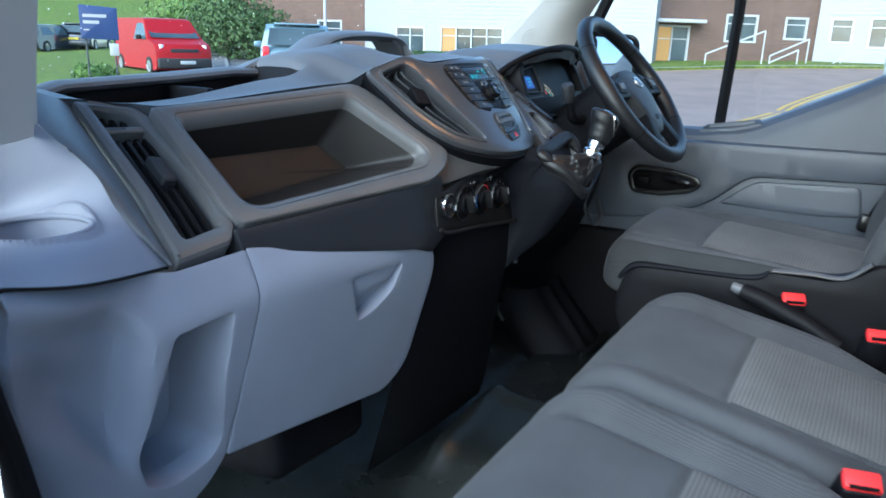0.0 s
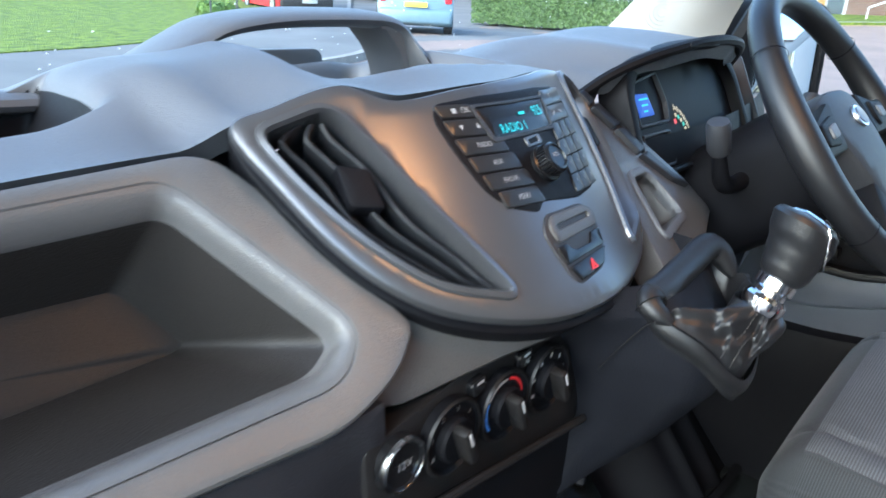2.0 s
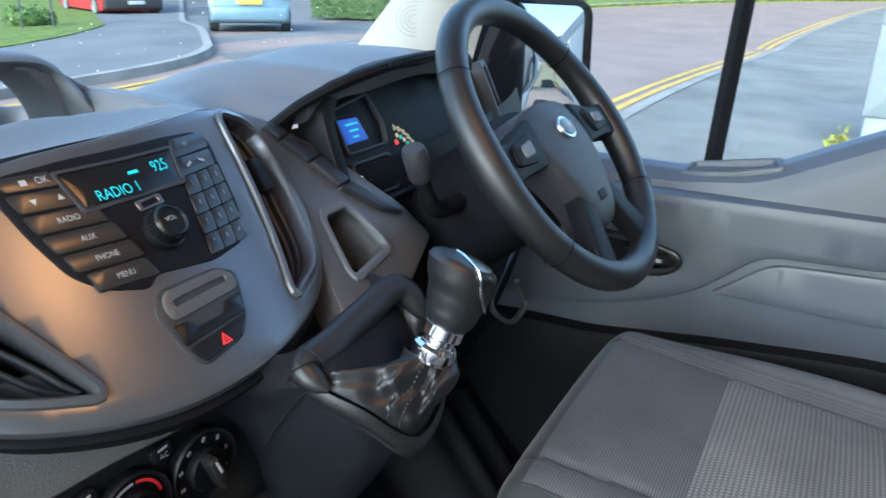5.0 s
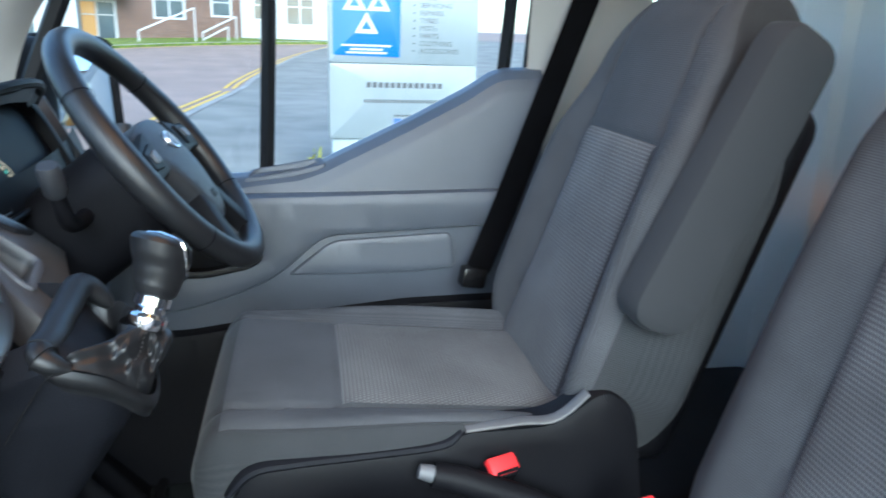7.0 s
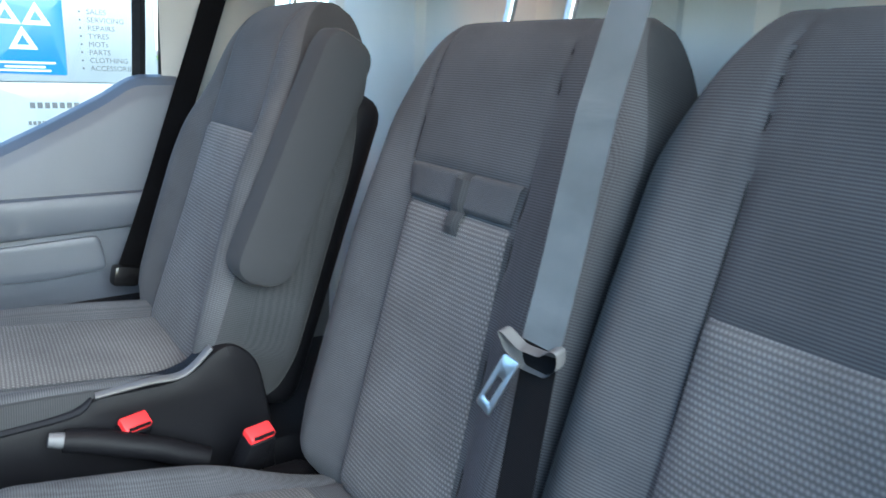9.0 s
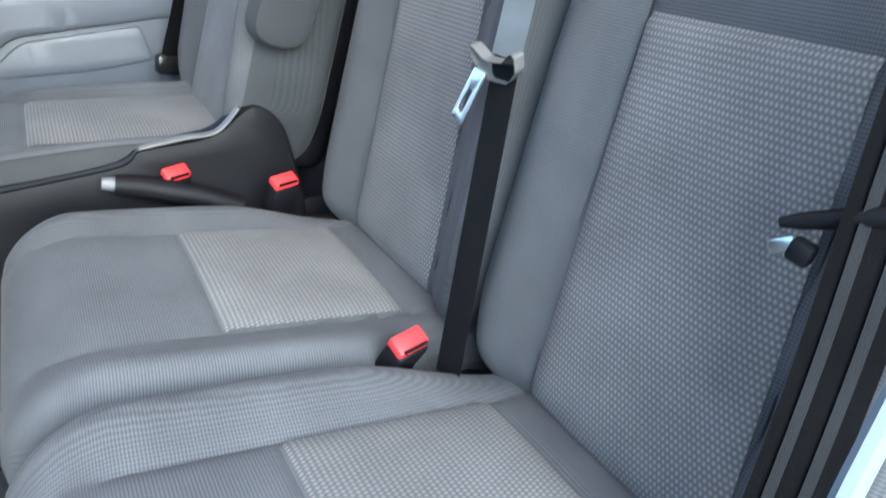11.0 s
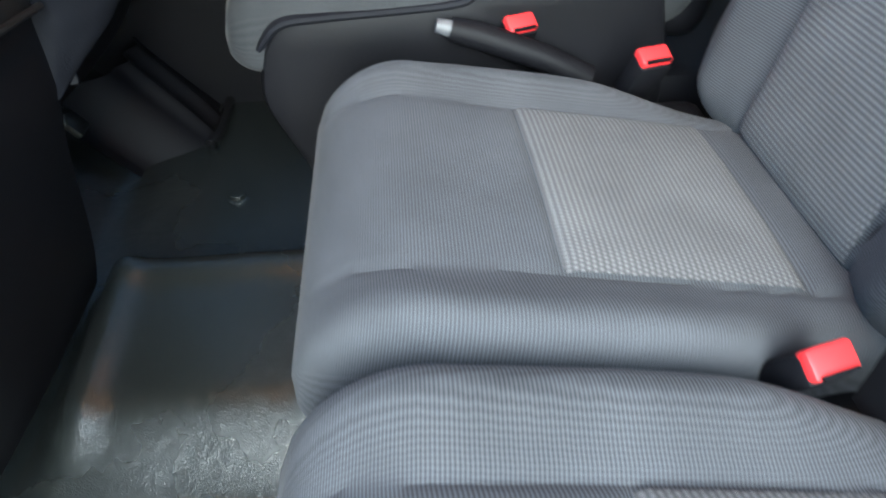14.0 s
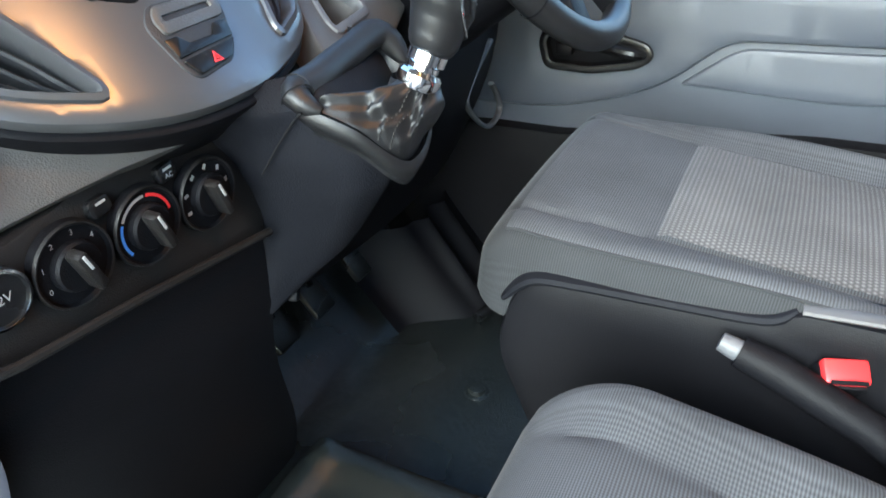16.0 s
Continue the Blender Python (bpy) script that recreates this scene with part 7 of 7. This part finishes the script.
facade("clad_building", spot(53.0, 40), spot(74.6, 36), 0.0, 6.5, 8, M_CLAD, "white weatherboarded building with lit windows", [(0.175, 0.15, 1.6, 1.3, 2, False), (0.40, 0.15, 3.3, 1.35, 4, True), (0.83, 0.3, 1.9, 1.35, 2, False), (0.3, 3.6, 1.6, 1.2, 2, False), (0.6, 3.6, 1.6, 1.2, 2, False)], True)
bb, fb = facade("brick_building", spot(74.4, 38), spot(85.4, 41.5), 0.35, 6.5, 8, M_BRICK, "brown brick flats with an entrance canopy and white railings", [(0.53, 0.85, 1.55, 1.25, 2, False), (0.86, 1.05, 1.1, 1.0, 1, False), (0.12, -0.4, 1.7, 1.9, 2, True), (0.53, 3.6, 1.55, 1.25, 2, False), (0.17, 3.0, 1.3, 1.1, 1, False)])
part("canopy", box(Matrix.Translation(fb(1.1, 1.72, 0.45)) @ Matrix.Rotation(math.atan2(*(Vector(spot(85.4, 41.5)) - Vector(spot(74.4, 38))).yx), 4, "Z"), (2.4, 1.0, 0.16), 0.02), M_FRAME, bb, "white entrance canopy")
facade("clad_building", spot(85.3, 41.2), spot(97, 41), 0.7, 6.5, 8, M_CLAD, "white weatherboarded house on the rise", [(0.13, 0.6, 0.95, 1.1, 1, False), (0.36, 0.4, 1.5, 1.35, 2, False), (0.62, 0.4, 1.5, 1.35, 2, False), (0.3, 3.4, 1.4, 1.2, 2, False)], True)
for s0, s1, h0, h1 in ((1.9, 4.6, 0.25, 1.35), (5.0, 6.3, -0.05, 0.55)):
    for off in (0.0, 1.5):
        rl = thing("handrail", fb(s0, -0.8, 2.0), "white painted steel handrail at the entrance steps", "railing", "entrance railings")
        a0, a1 = fb(s0 + off * 2.2, h0, 2.2 - off * 0.3), fb(s1 + off * 1.6, h1 - off * 0.2, 2.2 - off * 0.3)
        part("rail", tube([a0, a1, a1 + Vector((0, 0, 0))], 0.04, 8), M_FRAME, rl)
        part("post", tube([a0, a0 - Vector((0, 0, 0.9))], 0.035, 8), M_FRAME, rl)
        part("post", tube([a1, a1 - Vector((0, 0, 1.5))], 0.035, 8), M_FRAME, rl)
lampo = thing("lamp_post", (*spot(50.0, 36), -0.3), "slender white street lamp post", "lamp post")
part("pole", tube([(*spot(50.0, 36), -0.5), (*spot(50.0, 36), 6)], 0.07, 10), M_FRAME, lampo)
part("lantern", box(Matrix.Translation((*spot(50.0, 35.6), 6)), (0.3, 0.7, 0.15), 0.05), M_FRAME, lampo)


# ---- hedges, shrubs, trees ----
def leaves(rng, n, inside, size, flat=1.0):
    """Many small leaf blades where inside() puts them."""
    vs, fs = [], []
    for _ in range(n):
        p, nrm = inside(rng)
        a = Vector((rng.gauss(0, 1), rng.gauss(0, 1), rng.gauss(0, 1))).normalized()
        b = (nrm + a * 0.8).normalized().orthogonal().normalized()
        c = b.cross((nrm + a * 0.6).normalized())
        s = size * rng.uniform(0.6, 1.4)
        i = len(vs)
        vs += [p - b * s, p + c * s * 0.5, p + b * s, p - c * s * 0.5]
        fs.append((i, i + 1, i + 2, i + 3))
    me = bpy.data.meshes.new("foliage")
    me.from_pydata(vs, [], fs)
    bm = bmesh.new()
    bm.from_mesh(me)
    bpy.data.meshes.remove(me)
    return bm


def leaf_material(name, c0, c1):
    m = bpy.data.materials.new(name)
    m.use_nodes = True
    n, l = m.node_tree.nodes, m.node_tree.links
    b, g, r = n["Principled BSDF"], n.new("ShaderNodeNewGeometry"), n.new("ShaderNodeMix")
    r.data_type = "RGBA"
    r.inputs["A"].default_value, r.inputs["B"].default_value = (*c0, 1), (*c1, 1)
    l.new(g.outputs["Random Per Island"], r.inputs["Factor"])
    l.new(r.outputs["Result"], b.inputs["Base Color"])
    b.inputs["Roughness"].default_value = 0.7
    return m


M_LEAF = leaf_material("dark_green_leaves", (0.025, 0.05, 0.012), (0.07, 0.12, 0.03))
M_LEAF2 = leaf_material("fresh_green_leaves", (0.06, 0.12, 0.02), (0.12, 0.2, 0.04))
M_TWIG = mat("brown_bark", (0.10, 0.075, 0.05), 0.9, grain=0.6, grain_size=40)


def hedge(name, p0, p1, h, w, material, label, n, size=0.06):
    p0, p1 = Vector((*p0, 0)), Vector((*p1, 0))
    u = (p1 - p0).normalized()
    v = Vector((-u.y, u.x, 0))
    L = (p1 - p0).length

    def put(rng):
        s, face = rng.uniform(0, L), rng.random()
        bulge = 0.08 * noise.noise(Vector((s * 1.3, face * 3, 0)))
        if face < 0.45:
            k, z, nr = -w / 2 - bulge, rng.uniform(0, h), -v
        elif face < 0.75:
            k, z, nr = rng.uniform(-w / 2, w / 2), h + bulge, Vector((0, 0, 1))
        else:
            k, z, nr = w / 2 + bulge, rng.uniform(0, h), v
        q = p0 + u * s + v * k
        return Vector((q.x, q.y, ground_z(q.x, q.y) + 0.1 + z)), nr
    ob = thing(name, (*((p0 + p1) / 2).xy, ground_z(*((p0 + p1) / 2).xy) + 0.1), label, "hedge")
    core = box(Matrix.Translation(((p0 + p1) / 2).xy.to_3d() + Vector((0, 0, ground_z(*((p0 + p1) / 2).xy) + 0.1 + h / 2 - 0.06))) @ Matrix.Rotation(math.atan2(u.y, u.x), 4, "Z"), (L - 0.1, w - 0.15, h - 0.1), 0.1)
    part("core", core, M_LEAF, ob)
    tagged(part("foliage", leaves(random.Random(len(name) + int(L)), n, put, size), material, ob), kind="stuff")


hedge("hedge", spot(52.5, 26), spot(63.5, 24), 0.85, 1.2, M_LEAF, "clipped dark green hedge before the white building", 9000)
hedge("hedge", spot(62.0, 24.6), spot(71, 27), 0.75, 1.1, M_LEAF, "clipped dark green hedge before the white building", 7000)


def shrub(name, c, r, h, material, label, n, size, seed, trunk=0.0, category="shrub"):
    """An uneven crown of leaves on twigs, with a trunk where it is a tree."""
    rng0 = random.Random(seed)
    base = ground_z(*c) + 0.08
    ob = thing(name, (*c, base), label, category)
    lumps = [(Vector((c[0] + rng0.uniform(-0.6, 0.6) * r, c[1] + rng0.uniform(-0.6, 0.6) * r, base + trunk + rng0.uniform(0.25, 0.85) * h)), rng0.uniform(0.35, 0.6) * min(r, h)) for _ in range(14)]

    def put(rng):
        q, k = rng.choice(lumps)
        d = Vector((rng.gauss(0, 1), rng.gauss(0, 1), rng.gauss(0, 0.9))).normalized()
        p = q + d * k * rng.uniform(0.75, 1.08)
        p.z = max(p.z, base)
        return p, d
    bm = tube([(*c, base - 0.1), (c[0] + 0.05 * r, c[1], base + trunk + h * 0.35)], lambda t: 0.06 * r * (1.2 - 0.6 * t), 8)
    for q, k in lumps:
        bm = join(bm, tube([Vector((*c, base + trunk * 0.85 + 0.1)), q], lambda t: 0.025 * r * (1.2 - t), 5))
    part("trunk", bm, M_TWIG, ob)
    tagged(part("crown", leaves(rng0, n, put, size), material, ob), kind="stuff")


shrub("shrub", spot(42.8, 39), 2.5, 2.6, M_LEAF, "tall dark evergreen shrub beyond the red van", 5000, 0.10, 3)
shrub("shrub", spot(44.6, 38), 2.2, 2.2, M_LEAF, "dark evergreen shrub beyond the red van", 4000, 0.10, 5)
shrub("shrub", spot(40.6, 44), 2.6, 2.4, M_LEAF2, "twiggy green shrub behind the red van", 4000, 0.10, 8)
shrub("bush", spot(33.6, 20.5), 0.62, 0.42, M_LEAF2, "low rounded green bush on the lawn", 2500, 0.05, 9)
for k in range(16):
    shrub("tree", spot(20 + 1.8 * k, 116 + 5 * math.sin(k * 2.1)), 4.5, 9.0, M_LEAF, "leafy tree in the belt beyond the grass bank", 1500, 0.4, 20 + k, 1.0, "tree")


def bank(a, b):
    """Open grass that climbs away behind the car park."""
    x, y = spot(16 + 28 * a, 63 + 60 * b)
    return Vector((x, y, ground_z(x, y) + 0.12 + 5.5 * step(0, 1, b)))


solid("bank", grid(30, 16, bank), M_GRASS, "green grass bank behind the car park", "grass", "structure")


# ---- vehicles ----
M_VANRED = mat("red_van_paint", (0.27, 0.003, 0.006), 0.45, spec=0.25, coat=0.1, stain=0.05)
M_CARBLUE = mat("pale_blue_car_paint", (0.13, 0.20, 0.25), 0.35, metal=0.2, coat=0.3, stain=0.05)
M_CARDARK = mat("dark_car_paint", (0.03, 0.035, 0.045), 0.25, metal=0.3, coat=0.6, stain=0.05)
M_TYRE = mat("tyre_rubber", (0.02, 0.02, 0.02), 0.8)
M_ALLOY = mat("grey_alloy", (0.4, 0.4, 0.41), 0.35, metal=0.8)
M_LAMPRED = mat("red_lamp_lens", (0.55, 0.02, 0.03), 0.2, coat=0.5)
M_PLATE_Y = mat("yellow_plate", (0.75, 0.55, 0.05), 0.5)
M_CLEARLENS = mat("clear_lamp_lens", (0.7, 0.72, 0.75), 0.12, coat=0.5)


def vehicle(name, at_, yaw, size, paint, label, van=False):
    """A car or van: local x ahead, y to its left. size: length, width, height."""
    Lc, Wc, Hc = size
    z = ground_z(*at_) + (0.03 if not van else 0.02)
    m = pose(*at_, z, 0, 0, yaw)
    ob = thing(name, (*at_, z), label, "van" if van else "car")
    if van:
        side = [(-0.5, 0.24), (-0.5, 0.94), (-0.47, 1.0), (0.14, 1.0), (0.18, 0.98), (0.335, 0.63), (0.47, 0.55), (0.495, 0.45), (0.5, 0.16), (0.47, 0.1), (-0.49, 0.1)]
        glass_at = [(0.145, 0.965, 0.33, 0.645)]
    else:
        side = [(-0.5, 0.3), (-0.495, 0.55), (-0.47, 0.63), (-0.42, 0.93), (-0.36, 0.985), (0.0, 1.0), (0.1, 0.97), (0.27, 0.66), (0.45, 0.56), (0.49, 0.45), (0.5, 0.2), (0.46, 0.13), (-0.47, 0.13)]
        glass_at = [(0.11, 0.95, 0.26, 0.67), (-0.485, 0.66, -0.425, 0.91)]
    pts = [q for i, q in enumerate(rounded([(a * Lc, b * Hc) for a, b in side], 0.09, 4))]

    def body(a, b):
        i = round(a * len(pts)) % len(pts)
        q = pts[i]
        t = [-1, -0.985, -0.93, -0.75, -0.4, 0, 0.4, 0.75, 0.93, 0.985, 1][round(b * 10)]
        hgt = q.y / Hc
        w = Wc / 2 * (1 - 0.16 * step(0.58, 1.0, hgt))
        shr = 1 - 0.018 * (abs(t) ** 8)
        return m @ Vector((q.x * shr * (1 - 0.03 * t * t * (1 if abs(q.x) > 0.4 * Lc else 0)), w * t, 0.1 + (q.y - 0.1) * (1 - 0.012 * abs(t) ** 8)))
    part("body", grid(len(pts), 10, body, close_u=True, cap=True), paint, ob)
    for x0, z0, x1, z1 in glass_at:
        k = 0.80 if van else 0.74
        part("windscreen", grid(8, 2, lambda a, b: m @ Vector(((x0 + (x1 - x0) * b) * Lc + (0.02 if x0 > 0 else -0.02), Wc / 2 * k * (2 * a - 1) * (1 + 0.1 * (b if x0 > 0 else 1 - b)), (z0 + (z1 - z0) * b) * Hc + 0.02))), M_WINGLASS, ob)
    for s in (-1, 1):
        xs = [(0.20, 0.30)] if van else [(-0.36, -0.12), (-0.10, 0.16)]
        for x0, x1 in xs:
            lo_, hi_ = (0.62, 0.9)
            w0, w1 = Wc / 2 * (1 - 0.16 * step(0.58, 1, lo_)) + 0.012, Wc / 2 * (1 - 0.16 * step(0.58, 1, hi_)) + 0.012
            bm = bmesh.new()
            x0b = (x0 - 0.17, x0 - 0.15) if van else (x0, x0)
            bm.faces.new([bm.verts.new(m @ Vector(q)) for q in ((x0b[0] * Lc, s * w0, lo_ * Hc), (x1 * Lc, s * w0, lo_ * Hc), ((x1 - (0.11 if van else 0.09)) * Lc, s * w1, hi_ * Hc), (x0b[1] * Lc, s * w1, hi_ * Hc))])
            part("side_window", bm, M_WINGLASS, ob)
        for x in (0.33, -0.31):
            wm = m @ pose(x * Lc, s * (Wc / 2 - 0.06), 0.31, -90 * s)
            wl = part("wheel", turned([(0.0, 0.05), (0.17, 0.05), (0.2, 0.09), (0.24, 0.1), (0.3, 0.09), (0.315, 0.04), (0.315, -0.1)], wm, 28), M_TYRE, ob)
            part("hub", turned([(0.0, 0.085), (0.05, 0.085), (0.17, 0.075), (0.2, 0.092), (0.2, 0.05)], wm, 24), M_ALLOY, wl)
        part("headlamp", box(m @ pose(0.44 * Lc, s * Wc * 0.40, 0.50 * Hc, 0, 0, -s * 25), (0.34, 0.2, 0.16), 0.05), M_CLEARLENS, ob)
        part("tail_lamp", box(m @ pose(-0.485 * Lc, s * Wc * 0.43, (0.56 if not van else 0.5) * Hc, 0, 0, s * 12), (0.1, 0.16, 0.3), 0.04), M_LAMPRED, ob)
        part("mirror", box(m @ pose(0.2 * Lc, s * (Wc / 2 + 0.1), 0.66 * Hc), (0.1, 0.2, 0.15), 0.04), paint if not van else M_TYRE, ob)
    part("bumper", box(m @ pose(0.475 * Lc, 0, 0.22 * Hc), (0.28, Wc * 0.97, 0.36 if van else 0.3), 0.08, 3), M_TYRE if van else paint, ob)
    part("rear_bumper", box(m @ pose(-0.48 * Lc, 0, 0.27 * Hc), (0.22, Wc * 0.97, 0.34), 0.08, 3), paint, ob)
    part("grille", box(m @ pose(0.492 * Lc, 0, 0.44 * Hc), (0.06, Wc * 0.5, 0.12), 0.02), M_TYRE, ob)
    part("number_plate", box(m @ pose(0.545 * Lc if van else 0.52 * Lc, 0, 0.24 * Hc), (0.02, 0.52, 0.11), 0.004), M_FRAME, ob, "pale blank number plate")
    part("number_plate", box(m @ pose(-0.515 * Lc, 0, 0.44 * Hc), (0.02, 0.52, 0.11), 0.004), M_PLATE_Y, ob, "yellow blank number plate")
    if not van:
        part("spoiler", box(m @ pose(-0.40 * Lc, 0, 0.985 * Hc, 0, 6), (0.22, Wc * 0.62, 0.04), 0.015), paint, ob)
    return ob


vehicle("delivery_van", spot(38.2, 29), -109, (4.7, 1.92, 1.9), M_VANRED, "red delivery van with a black bumper, parked by the lawn", True)
vehicle("hatchback", (13.6, 13.3), 44, (3.85, 1.72, 1.52), M_CARBLUE, "pale blue hatchback seen from behind on the side road")
vehicle("parked_car", spot(31.1, 46), 25, (4.3, 1.75, 1.45), M_CARDARK, "dark parked car beyond the lawn")
vehicle("parked_car", spot(33.5, 48), 40, (4.2, 1.75, 1.45), M_CARDARK, "dark parked car beyond the lawn")

# ---- signs ----
M_SIGNBLUE = mat("navy_sign_paint", (0.02, 0.04, 0.13), 0.5, stain=0.05)
M_SIGNWHITE = mat("white_sign_panel", (0.15, 0.178, 0.19), 0.4, stain=0.03)
M_MOTBLUE = mat("bright_blue_panel", (0.004, 0.09, 0.34), 0.4, stain=0.04)
M_GREYPRINT = mat("grey_print", (0.035, 0.04, 0.045), 0.6)
bs = thing("court_sign", (*spot(34.2, 19), ground_z(*spot(34.2, 19))), "navy blue estate name board on posts on the lawn", "sign")
f_bs = frame_map((*spot(34.2, 19), 0.3), (math.cos(radians(35)), -math.sin(radians(35)), 0), (0, 0, 1))
part("board", plate(rounded([(-0.4, 0.35), (0.4, 0.33), (0.4, 1.05), (-0.4, 1.1)], 0.02), f_bs, 0.02, -0.02, cell=1, edge=0.004), M_SIGNBLUE, bs)
for w, z in ((0.5, 0.86), (0.34, 0.72), (0.12, 0.55)):
    part("print_bar", bar(f_bs, -0.08 - (0.5 - w) / 2, z, w, 0.07 if w > 0.2 else 0.03, 0.024), M_WHITE, bs)
for s in (-0.3, 0.3):
    part("post", tube([f_bs(s, -1.0, -0.05), f_bs(s, 1.0, -0.05)], 0.022, 8), M_GREYPRINT, bs)
part("notice", box(Matrix.Translation(f_bs(0.28, 0.12, 0.0)) @ Matrix.Rotation(radians(-35), 4, "Z"), (0.2, 0.03, 0.28), 0.01), M_WHITE, bs)

tot = thing("totem_sign", (6.6, -0.65, -0.52), "tall white roadside totem sign with a blue testing panel", "sign")
f_tot = lambda u, v, o: Vector((6.45 + 0.035 * u - o, 0.06 - u, v + 0.13))
for z0, z1 in ((-0.17, 0.527), (0.533, 1.277), (1.283, 2.3)):
    part("panel", plate(rounded([(0, z0), (1.41, z0), (1.41, z1), (0, z1)], 0.01), f_tot, 0.0, -0.3, cell=1, edge=0.006), M_SIGNWHITE, tot)
part("plinth", box(pose(6.62, -0.645, -0.28), (0.26, 1.36, 0.50), 0.01), mat("grey_plinth", (0.2, 0.24, 0.26), 0.6), tot, "grey plinth")
part("core", box(pose(6.62, -0.645, 1.18), (0.24, 1.36, 2.44), 0.01), M_SIGNWHITE, tot)
sq = part("blue_panel", plate(rounded([(0.035, 0.60), (0.66, 0.59), (0.66, 1.225), (0.035, 1.235)], 0.02), f_tot, 0.004, 0.0, cell=1, edge=0.002), M_MOTBLUE, tot, "bright blue panel with three white triangles")
for cu, cv in ((0.235, 1.06), (0.455, 1.06), (0.345, 0.86)):
    tri_o = [Vector((cu + 0.125 * math.sin(a), cv + 0.125 * math.cos(a))) for a in (0, -2.094, 2.094)]
    tri_i = [Vector((cu + 0.055 * math.sin(a), cv + 0.055 * math.cos(a))) for a in (0, -2.094, 2.094)]
    part("triangle", plate(tri_o, f_tot, 0.007, 0.003, [tri_i], 1, 0.0), M_WHITE, sq, "white triangle outline")
for w, z in ((0.46, 0.69), (0.3, 0.655), (0.38, 0.625)):
    part("print_bar", bar(f_tot, 0.345, z, w, 0.016, 0.006), M_WHITE, sq)
for k, word in enumerate(("SALES", "SERVICING", "REPAIRS", "TYRES", "MOTs", "PARTS", "CLOTHING", "ACCESSORIES")):
    part("writing", lettering(word, 0.062, f_tot, 0.845, 1.13 - 0.068 * k, 0.002, align="LEFT"), M_GREYPRINT, tot)
    part("bullet", bar(f_tot, 0.79, 1.13 - 0.068 * k, 0.016, 0.016, 0.002), M_GREYPRINT, tot)
for u, z, w, h in ((0.71, 0.335, 0.74, 0.05), (0.71, 0.185, 0.78, 0.032), (0.71, 0.05, 0.2, 0.02)):
    n = int(w / (h * 1.1))
    for i in range(n):
        part("print_bar", bar(f_tot, u - w / 2 + w * (i + 0.5) / n, z, w / n * 0.7, h, 0.003), M_GREYPRINT, tot)
part("badge", bar(f_tot, 0.65, -0.02, 0.075, 0.085, 0.003), mat("deep_blue_print", (0.03, 0.08, 0.4), 0.5), tot)
part("badge", bar(f_tot, 0.78, -0.02, 0.075, 0.085, 0.003), mat("pink_print", (0.7, 0.12, 0.3), 0.5), tot)
M_WEED = leaf_material("yellow_green_weeds", (0.2, 0.22, 0.03), (0.35, 0.33, 0.06))
wd = thing("weeds", (6.4, 0.1, -0.52), "yellow-green weeds at the foot of the sign", "weeds", kind="stuff")
part("blades", leaves(random.Random(2), 900, lambda r: (Vector((6.35 + r.uniform(-0.1, 0.9), 0.12 + abs(r.gauss(0, 0.07)), -0.52 + abs(r.gauss(0, 0.09)))), Vector((0, 1, 0.3))), 0.04), M_WEED, wd)

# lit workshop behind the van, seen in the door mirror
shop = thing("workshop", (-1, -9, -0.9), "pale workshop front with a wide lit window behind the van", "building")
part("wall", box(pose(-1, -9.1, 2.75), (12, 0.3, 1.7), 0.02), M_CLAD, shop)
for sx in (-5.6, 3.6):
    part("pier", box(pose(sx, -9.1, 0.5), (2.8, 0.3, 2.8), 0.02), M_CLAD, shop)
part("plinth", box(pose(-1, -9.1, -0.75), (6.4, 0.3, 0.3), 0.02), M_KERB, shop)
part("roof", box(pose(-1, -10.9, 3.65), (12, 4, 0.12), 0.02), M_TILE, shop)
# Back wall emits a little itself in place of the room's lighting.
part("room", box(pose(-1, -12.6, 1.0), (6.6, 0.1, 3.4), 0.02), glow("glowing_shop_wall", (0.85, 0.85, 0.68), 0.1), shop, "glowing cream wall standing for the lit room behind the window")
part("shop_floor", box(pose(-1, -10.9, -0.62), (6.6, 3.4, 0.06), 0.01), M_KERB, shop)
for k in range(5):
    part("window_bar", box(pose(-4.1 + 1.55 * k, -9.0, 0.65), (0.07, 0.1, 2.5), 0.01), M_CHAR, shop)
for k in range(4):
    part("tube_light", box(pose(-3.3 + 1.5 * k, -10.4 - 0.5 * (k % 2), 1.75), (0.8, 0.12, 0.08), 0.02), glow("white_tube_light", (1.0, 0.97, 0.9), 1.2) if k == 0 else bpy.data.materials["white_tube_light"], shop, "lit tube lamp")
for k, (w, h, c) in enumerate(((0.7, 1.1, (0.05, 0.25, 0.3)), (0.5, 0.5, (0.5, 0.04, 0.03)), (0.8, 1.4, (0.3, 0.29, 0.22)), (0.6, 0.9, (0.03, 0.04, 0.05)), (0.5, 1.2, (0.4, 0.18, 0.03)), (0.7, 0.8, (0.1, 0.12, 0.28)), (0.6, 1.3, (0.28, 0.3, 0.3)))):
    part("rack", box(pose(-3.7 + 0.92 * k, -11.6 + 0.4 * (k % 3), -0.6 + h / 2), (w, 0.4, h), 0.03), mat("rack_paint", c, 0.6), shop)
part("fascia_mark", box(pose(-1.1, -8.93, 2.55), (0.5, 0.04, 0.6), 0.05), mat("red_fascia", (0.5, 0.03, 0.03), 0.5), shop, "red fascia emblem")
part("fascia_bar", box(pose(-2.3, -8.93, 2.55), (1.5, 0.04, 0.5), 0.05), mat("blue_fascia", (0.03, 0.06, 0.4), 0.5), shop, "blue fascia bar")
